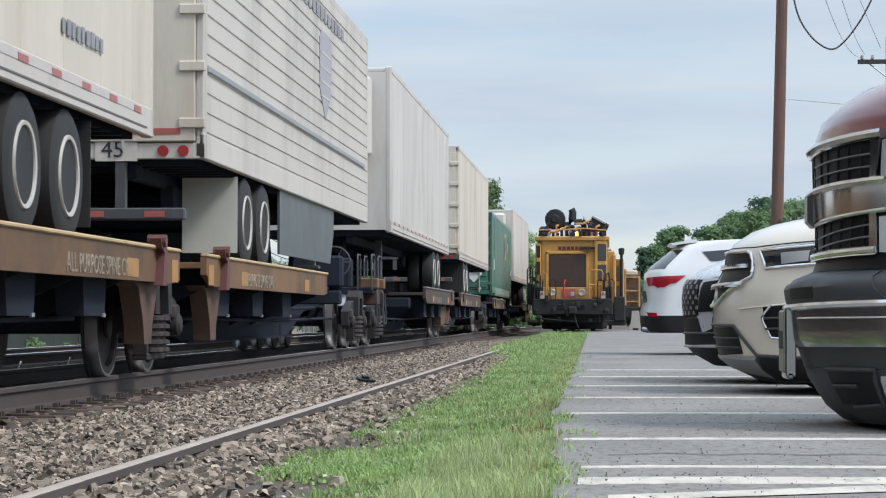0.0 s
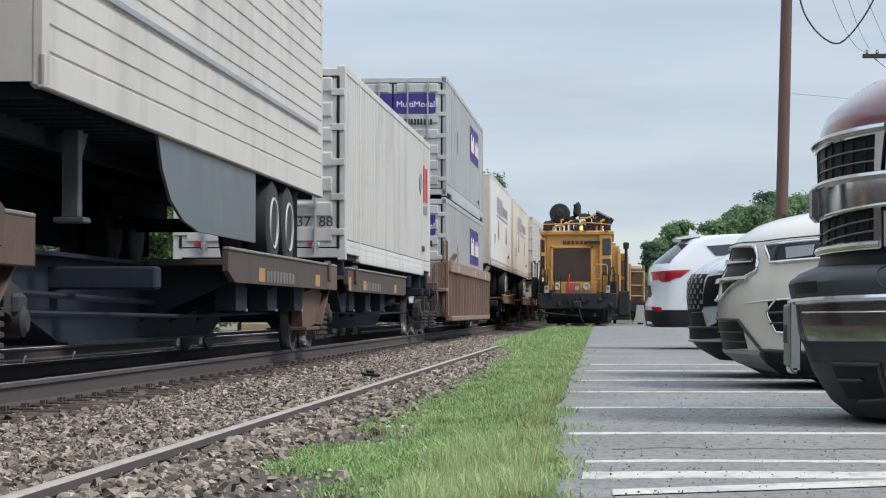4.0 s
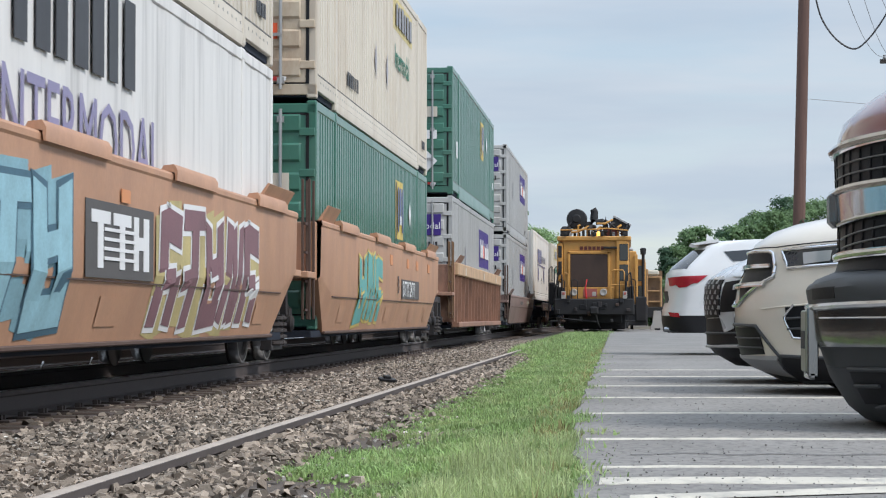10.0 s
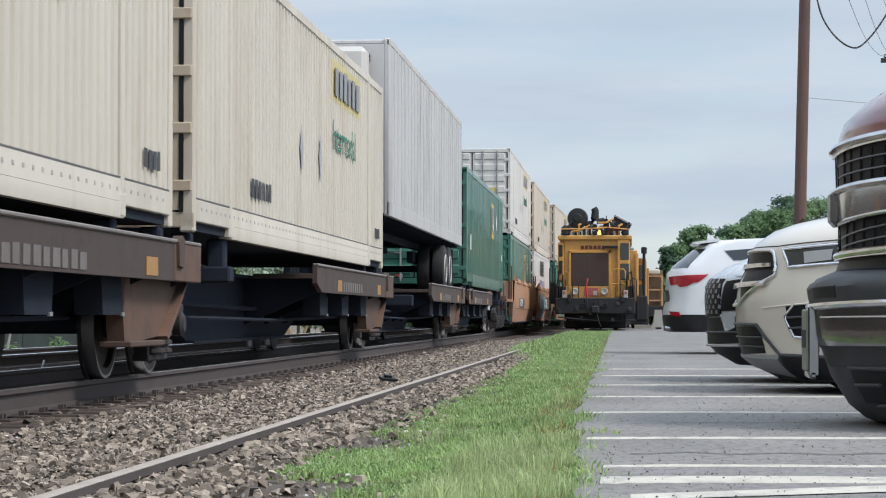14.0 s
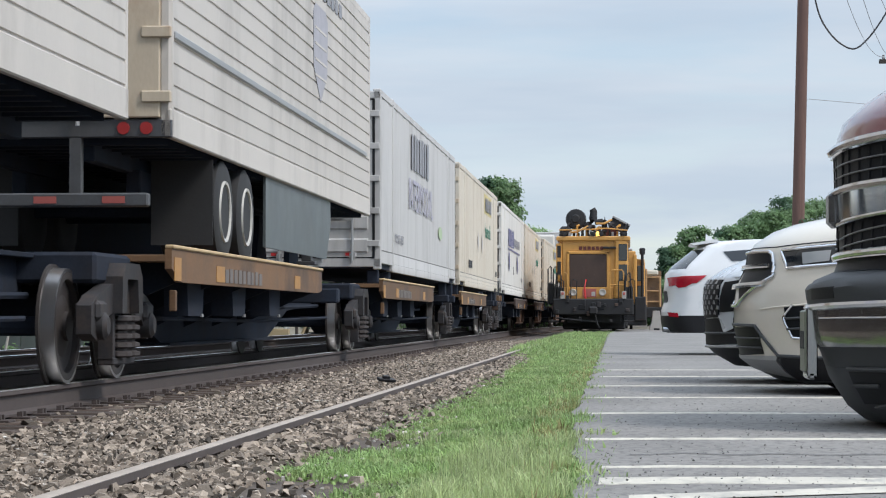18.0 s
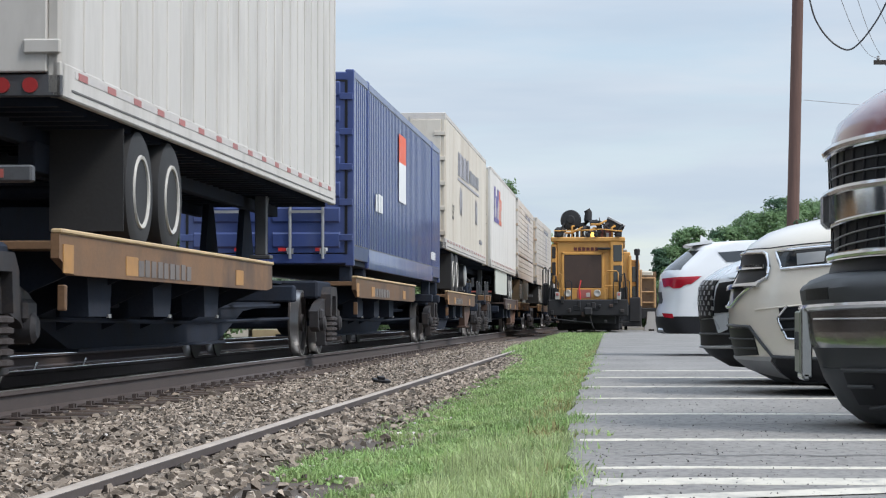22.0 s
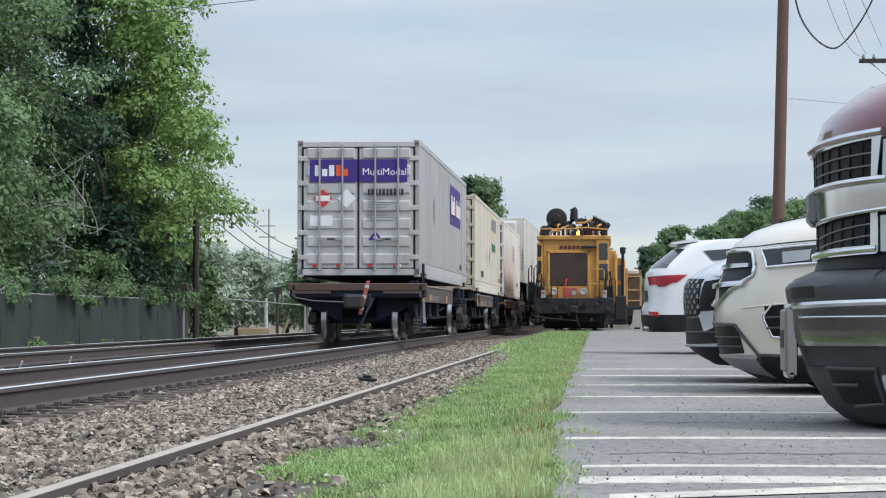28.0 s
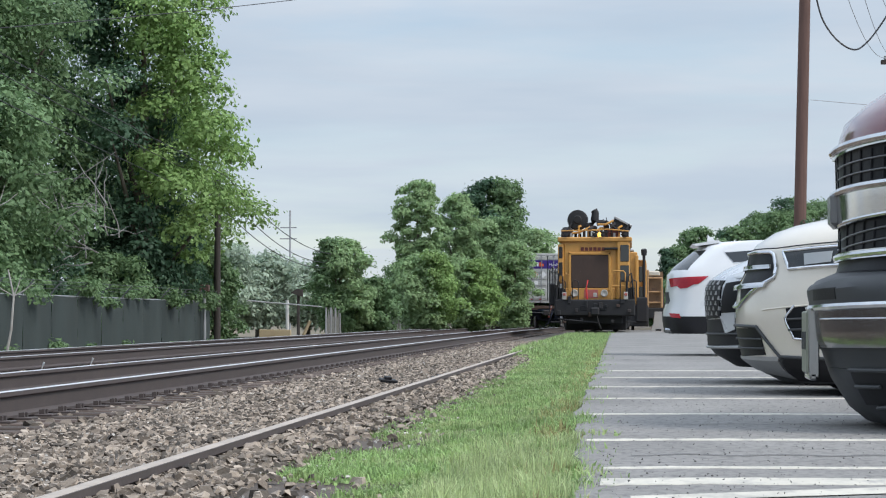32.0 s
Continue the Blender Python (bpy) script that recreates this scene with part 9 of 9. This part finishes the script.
def build_fence():
    f = thing("chain_link_fence", "chain-link fence with dark fabric screen and barbed-wire arms", "fence")
    x, y0, y1, zb, zt = -13.9, 44.0, 75.4, -0.8, 1.08
    n = 12
    for i in range(n + 1):
        y = y0 + (y1 - y0) * i / n
        part("post", Shape().cyl((x, y, zb), (x, y, zt + 0.03), 0.035, 8).tube([(x, y, zt), (x + 0.1, y + 0.06, zt + 0.16), (x + 0.26, y + 0.12, zt + 0.34)], 0.02, 6), FENCEPOST, f)
    part("top_rail", Shape().cyl((x, y0, zt), (x, y1, zt), 0.028, 8), GALV, f)
    for d, h in ((0.12, 0.17), (0.2, 0.26), (0.27, 0.35)):
        part("barbed_wire", Shape().cyl((x + d, y0, zt + h), (x + d, y1, zt + h), 0.006, 5), FENCEPOST, f)
    rnd = random.Random(4)
    for i in range(n):
        ya, yb = y0 + (y1 - y0) * i / n + 0.002, y0 + (y1 - y0) * (i + 1) / n - 0.002
        rows = []
        for a in range(7):
            z = zb + 0.05 + (zt - 0.04 - zb) * a / 6
            rows.append([(x + 0.045 + rnd.uniform(-0.012, 0.012) + 0.03 * math.sin(math.pi * b / 8), ya + (yb - ya) * b / 8, z + (rnd.uniform(-0.03, 0.0) if a == 6 else 0)) for b in range(9)])
        part("screen_panel", Shape().grid(rows), SLATS, f)
    # creepers hanging over the fence and growing up its foot
    cs, rs = [], []
    for k in range(46):
        yv = y0 + (y1 - y0) * (1 - rnd.random() ** 1.6)
        top = rnd.random() < 0.5
        cs.append((x + 0.12, yv, zt + rnd.uniform(-0.3, 0.25) if top else zb + rnd.uniform(0.0, 0.6)))
        rs.append(rnd.uniform(0.14, 0.42))
    me = leaf_mesh("creeper", cs, rs, [int(700 * r) for r in rs], 0.05, 93)
    me.materials.append(LEAFM)
    tagged(new("creeper", me), "green creepers climbing over the fabric-screened fence", "climbing plant", kind="stuff")
    g = thing("chain_link_fence", "weathered chain-link fence with pale posts further along the line", "fence")
    for i in range(26):
        y = 98 + i * 1.5
        xx = -12.9 + bear(y) * 0.8
        part("post", Shape().cyl((xx, y, -0.7), (xx, y, 1.0), 0.04, 8), GALV, g)
    sl = Shape()
    for i in range(320):
        y = 98 + i * 0.117
        xx = -12.93 + bear(y) * 0.8
        sl.box(xx - 0.01, xx + 0.0, y, y + 0.06, -0.6, 0.75 + 0.2 * math.sin(i * 0.9) * math.sin(i * 0.23))
    part("grey_slats", sl, mat("grey_weathered_slat", (0.17, 0.17, 0.15), 0.8, var=0.2), g, smooth=0)["kind"] = "stuff"
    part("top_rail", Shape().cyl((-13.2, 79, 1.15), (-12.95, 96.5, 1.02), 0.025, 6), GALV, g)


def build_posts():
    def pole(name, label, x, y, z0, z1, r, m, lean=(0, 0), cat="pole"):
        t = thing(name, label, cat, pose(x, y, z0))
        part("shaft", Shape().tube([(0, 0, 0), (lean[0] * 0.5, lean[1] * 0.5, (z1 - z0) / 2), (lean[0], lean[1], z1 - z0)], [r, r * 0.92, r * 0.82], 14), m, t)
        return t
    # the tall pole beside the lot
    p = pole("utility_pole", "tall brown weathered wooden utility pole", 3.86, 54.0, -0.1, 11.2, 0.15, POLEWOOD, (0.3, 0))
    part("pole_cable", Shape().tube([(0.17, -0.1, 0.2), (0.2, -0.12, 2.4), (0.28, -0.1, 2.65)], 0.03, 8), WIRE, p)
    part("ivy", leaf_mesh("ivy", [(0.15, -0.05, 2.85), (0.22, 0, 2.6), (0.35, 0, 2.75)], [0.12, 0.14, 0.1], [40, 50, 30], 0.05, 5), LEAFD, p)
    part("wire_bolt", Shape().cyl((0.1, 0, 5.7), (0.3, 0, 5.7), 0.015, 6), GALV, p)
    # poles and markers on the far side
    pole("utility_pole", "dark slim wooden pole at the fence end", -13.75, 76.2, -0.8, 5.15, 0.115, DARKPOLE)
    q = pole("fence_post", "post with a small red-brown cap box", -13.7, 73.6, -0.8, 1.35, 0.06, GALV, cat="post")
    part("cap_box", Shape().box(-0.16, 0.16, -0.1, 0.1, 2.2, 2.42, 0.02), RUST, q)
    q = pole("marker_post", "pale grey marker post beside the track", -13.3, 89.0, -0.8, 1.25, 0.075, mat("pale_post", (0.5, 0.5, 0.47), 0.7, var=0.1), cat="post")
    q = pole("lamp_post", "dark post with a small hooded lamp", -13.3, 92.0, -0.8, 1.55, 0.07, DARKPOLE, cat="post")
    part("hood", Shape().prism([(-0.3, 2.35), (0.18, 2.2), (0.18, 2.5), (-0.05, 2.52)], "y", -0.12, 0.12), DARKPOLE, q)
    q = pole("utility_pole", "small dark distant pole among bushes", -13.6, 116.0, -0.6, 4.1, 0.08, DARKPOLE)
    q = pole("lattice_mast", "thin pale distant mast with small arms", -30.4, 205.0, -1, 10.2, 0.09, WIREPALE, cat="mast")
    for z in (9.6, 8.6):
        part("arm", Shape().box(-0.9, 0.6, -0.05, 0.05, z, z + 0.1), WIREPALE, q)
    # bleached dead saplings before the fence
    for i, pts in enumerate(([(-12.9, 46.8, -0.5), (-12.75, 46.8, 0.3), (-12.7, 46.8, 1.0), (-12.82, 46.8, 1.55)], [(-13.45, 48, -0.5), (-13.6, 48, 0.6), (-13.45, 48, 1.6), (-13.4, 48, 2.9), (-13.7, 48, 3.6)],
                             [(-13.9, 47, -0.5), (-13.95, 47, 0.8), (-14.05, 47, 1.6)])):
        t = thing("dead_sapling", "bare bleached dead sapling in front of the fence", "dead tree")
        part("stem", Shape().tube(pts, [0.032, 0.026, 0.022, 0.014, 0.008][:len(pts)], 7), DEADWOOD, t)
        a = pts[-2]
        for k, (dx, dz) in enumerate(((0.45, 0.3), (-0.5, 0.35), (0.2, 0.6))):
            part("twig", Shape().tube([a, (a[0] + dx * 0.5, a[1], a[2] + dz * 0.4), (a[0] + dx, a[1], a[2] + dz)], [0.016, 0.011, 0.005], 6), DEADWOOD, t)
    # dead grey branches in the wood
    rnd = random.Random(12)
    t = thing("dead_branches", "grey leafless branches among the green trees", "dead tree")
    for i in range(34):
        x, y, z = -14.6 + rnd.uniform(-1.3, 1.3), 60 + rnd.uniform(-2.5, 2.5), 3.0 + rnd.uniform(-1.2, 1.5)
        pts = [(x, y, z)]
        dx, dz = rnd.uniform(-0.3, 0.3), rnd.uniform(-0.05, 0.3)
        for k in range(5):
            x, y, z = x + dx + rnd.uniform(-0.08, 0.08), y + rnd.uniform(-0.1, 0.1), z + dz + rnd.uniform(-0.1, 0.1)
            pts.append((x, y, z))
        part("branch", Shape().tube(pts, [0.022, 0.018, 0.014, 0.011, 0.008, 0.004], 5), GREYTWIG, t)
    # track clutter
    for x, y, z in ((-6.9, 26.6, -0.1), (-7.0, 29.5, -0.1)):
        m = thing("track_marker", "small white stake standing between the tracks", "marker", pose(x, y, -0.17))
        part("stake", Shape().tube([(0, 0, 0), (0.01, 0, 0.1), (0.05, 0, 0.2)], 0.014, 6), DECALW, m)
    for x, y, s in ((-1.97, 24.0, 0.1), (-2.45, 23.3, 0.09)):
        m = thing("rail_clip", "dark rusty tie plate lying on the ballast", "scrap metal", pose(x, y, -0.1, 8, 5, 20))
        part("plate", Shape().box(-s, s, -0.06, 0.06, 0, 0.03, 0.006).box(-s * 0.5, s * 0.3, -0.05, 0.02, 0.025, 0.06, 0.006), BLACKP, m)
    m = thing("lumber_scrap", "pale broken timber scraps lying by the fence", "timber", pose(-12.2, 78.5, -0.35))
    part("board", Shape().box(-0.5, 0.6, -0.1, 0.1, 0.1, 0.5, 0.02), mat("pale_timber", (0.42, 0.33, 0.2), 0.8, var=0.2), m)
    part("board", Shape().tube([(0.9, 0, 0.0), (1.25, 0, 0.8)], 0.06, 6), mat("pale_timber", (0.42, 0.33, 0.2)), m)


def wire(a, b, sag, r, m, name="overhead_wire", label="thin dark overhead wire"):
    a, b = Vector(a), Vector(b)
    pts = []
    for i in range(25):
        t = i / 24
        p = a.lerp(b, t)
        p.z -= sag * 4 * t * (1 - t)
        pts.append(p)
    tagged(part(name, Shape().tube(pts, r, 6), m), label, "wire")


def curve_wire(pts, r, m, label):
    """A hanging cable through a few points, smoothed."""
    out = []
    P = [Vector(p) for p in pts]
    for i in range(len(P) - 1):
        a, b, c, d = P[max(i - 1, 0)], P[i], P[i + 1], P[min(i + 2, len(P) - 1)]
        for k in range(6):
            t = k / 6
            out.append(0.5 * ((2 * b) + (c - a) * t + (2 * a - 5 * b + 4 * c - d) * t * t + (3 * b - a - 3 * c + d) * t ** 3))
    out.append(P[-1])
    tagged(part("overhead_cable", Shape().tube(out, r, 6), m), label, "wire")


def build_wires():
    # lines along the far side of the tracks
    for dx, dz, sag in ((0.0, 0.0, 1.45), (0.25, 0.3, 1.25), (-0.1, -0.55, 1.3)):
        wire((-13.7 + dx, 76.2, 5.0 + dz), (-13.55 + dx, 116, 4.0 + dz * 0.5), sag, 0.016, WIRE)
        wire((-13.7 + dx, 36, 6.5 + dz), (-13.7 + dx, 76.2, 5.0 + dz), 0.12, 0.011, WIRE, label="thin dark overhead wire before the trees")
    wire((-14.7, 45, 6.2), (-8.6, 75, 11.3), 0.1, 0.012, WIRE, label="thin dark overhead wire before the trees")
    # cables by the tall pole
    curve_wire([(4.3, 54, 8.3), (4.35, 54, 7.95), (4.5, 54, 7.45), (4.82, 54, 7.0), (5.2, 54, 6.78), (5.5, 54, 6.95), (5.85, 54, 7.4), (6.1, 54, 7.85), (6.3, 54, 8.3)], 0.022, WIRE, "black cable hanging in a loop by the pole")
    for a, b, sag in (((4.6, 52, 8.6), (8.75, 80, 9.5), 0.6), ((5.0, 52, 8.6), (8.85, 80, 9.6), 0.3), ((5.3, 52, 8.5), (9.4, 80, 9.8), 0.0), ((5.9, 52, 8.6), (10.4, 80, 10.6), 0.0)):
        wire(a, b, sag, 0.009, WIREPALE, label="thin grey overhead wire")
    wire((4.2, 54, 5.62), (7.6, 58, 5.7), 0.0, 0.009, WIREPALE, label="thin grey overhead wire")
    p = thing("utility_pole", "grey wooden pole with crossarm and insulators beyond the lot", "pole", pose(9.7, 80.0, -0.1))
    part("shaft", Shape().tube([(0, 0, 0), (0, 0, 5), (0, 0, 10.3)], [0.17, 0.15, 0.13], 12), POLEWOOD, p)
    part("crossarm", Shape().box(-1.1, 1.1, -0.18, -0.06, 9.35, 9.5, 0.01), DARKPOLE, p)
    for x in (-0.95, -0.6, 0.6, 0.95):
        part("insulator", Shape().lathe([(0, 0.03), (0.03, 0.06), (0.08, 0.06), (0.1, 0.04), (0.14, 0.05), (0.17, 0.001)], (x, -0.12, 9.5), (0, 0, 1), 10), GALV, p)
    part("brace", Shape().cyl((-0.7, -0.12, 9.35), (0, -0.1, 8.8), 0.025, 6), GALV, p)


build_trees()
build_fence()
build_posts()
build_wires()
motions()
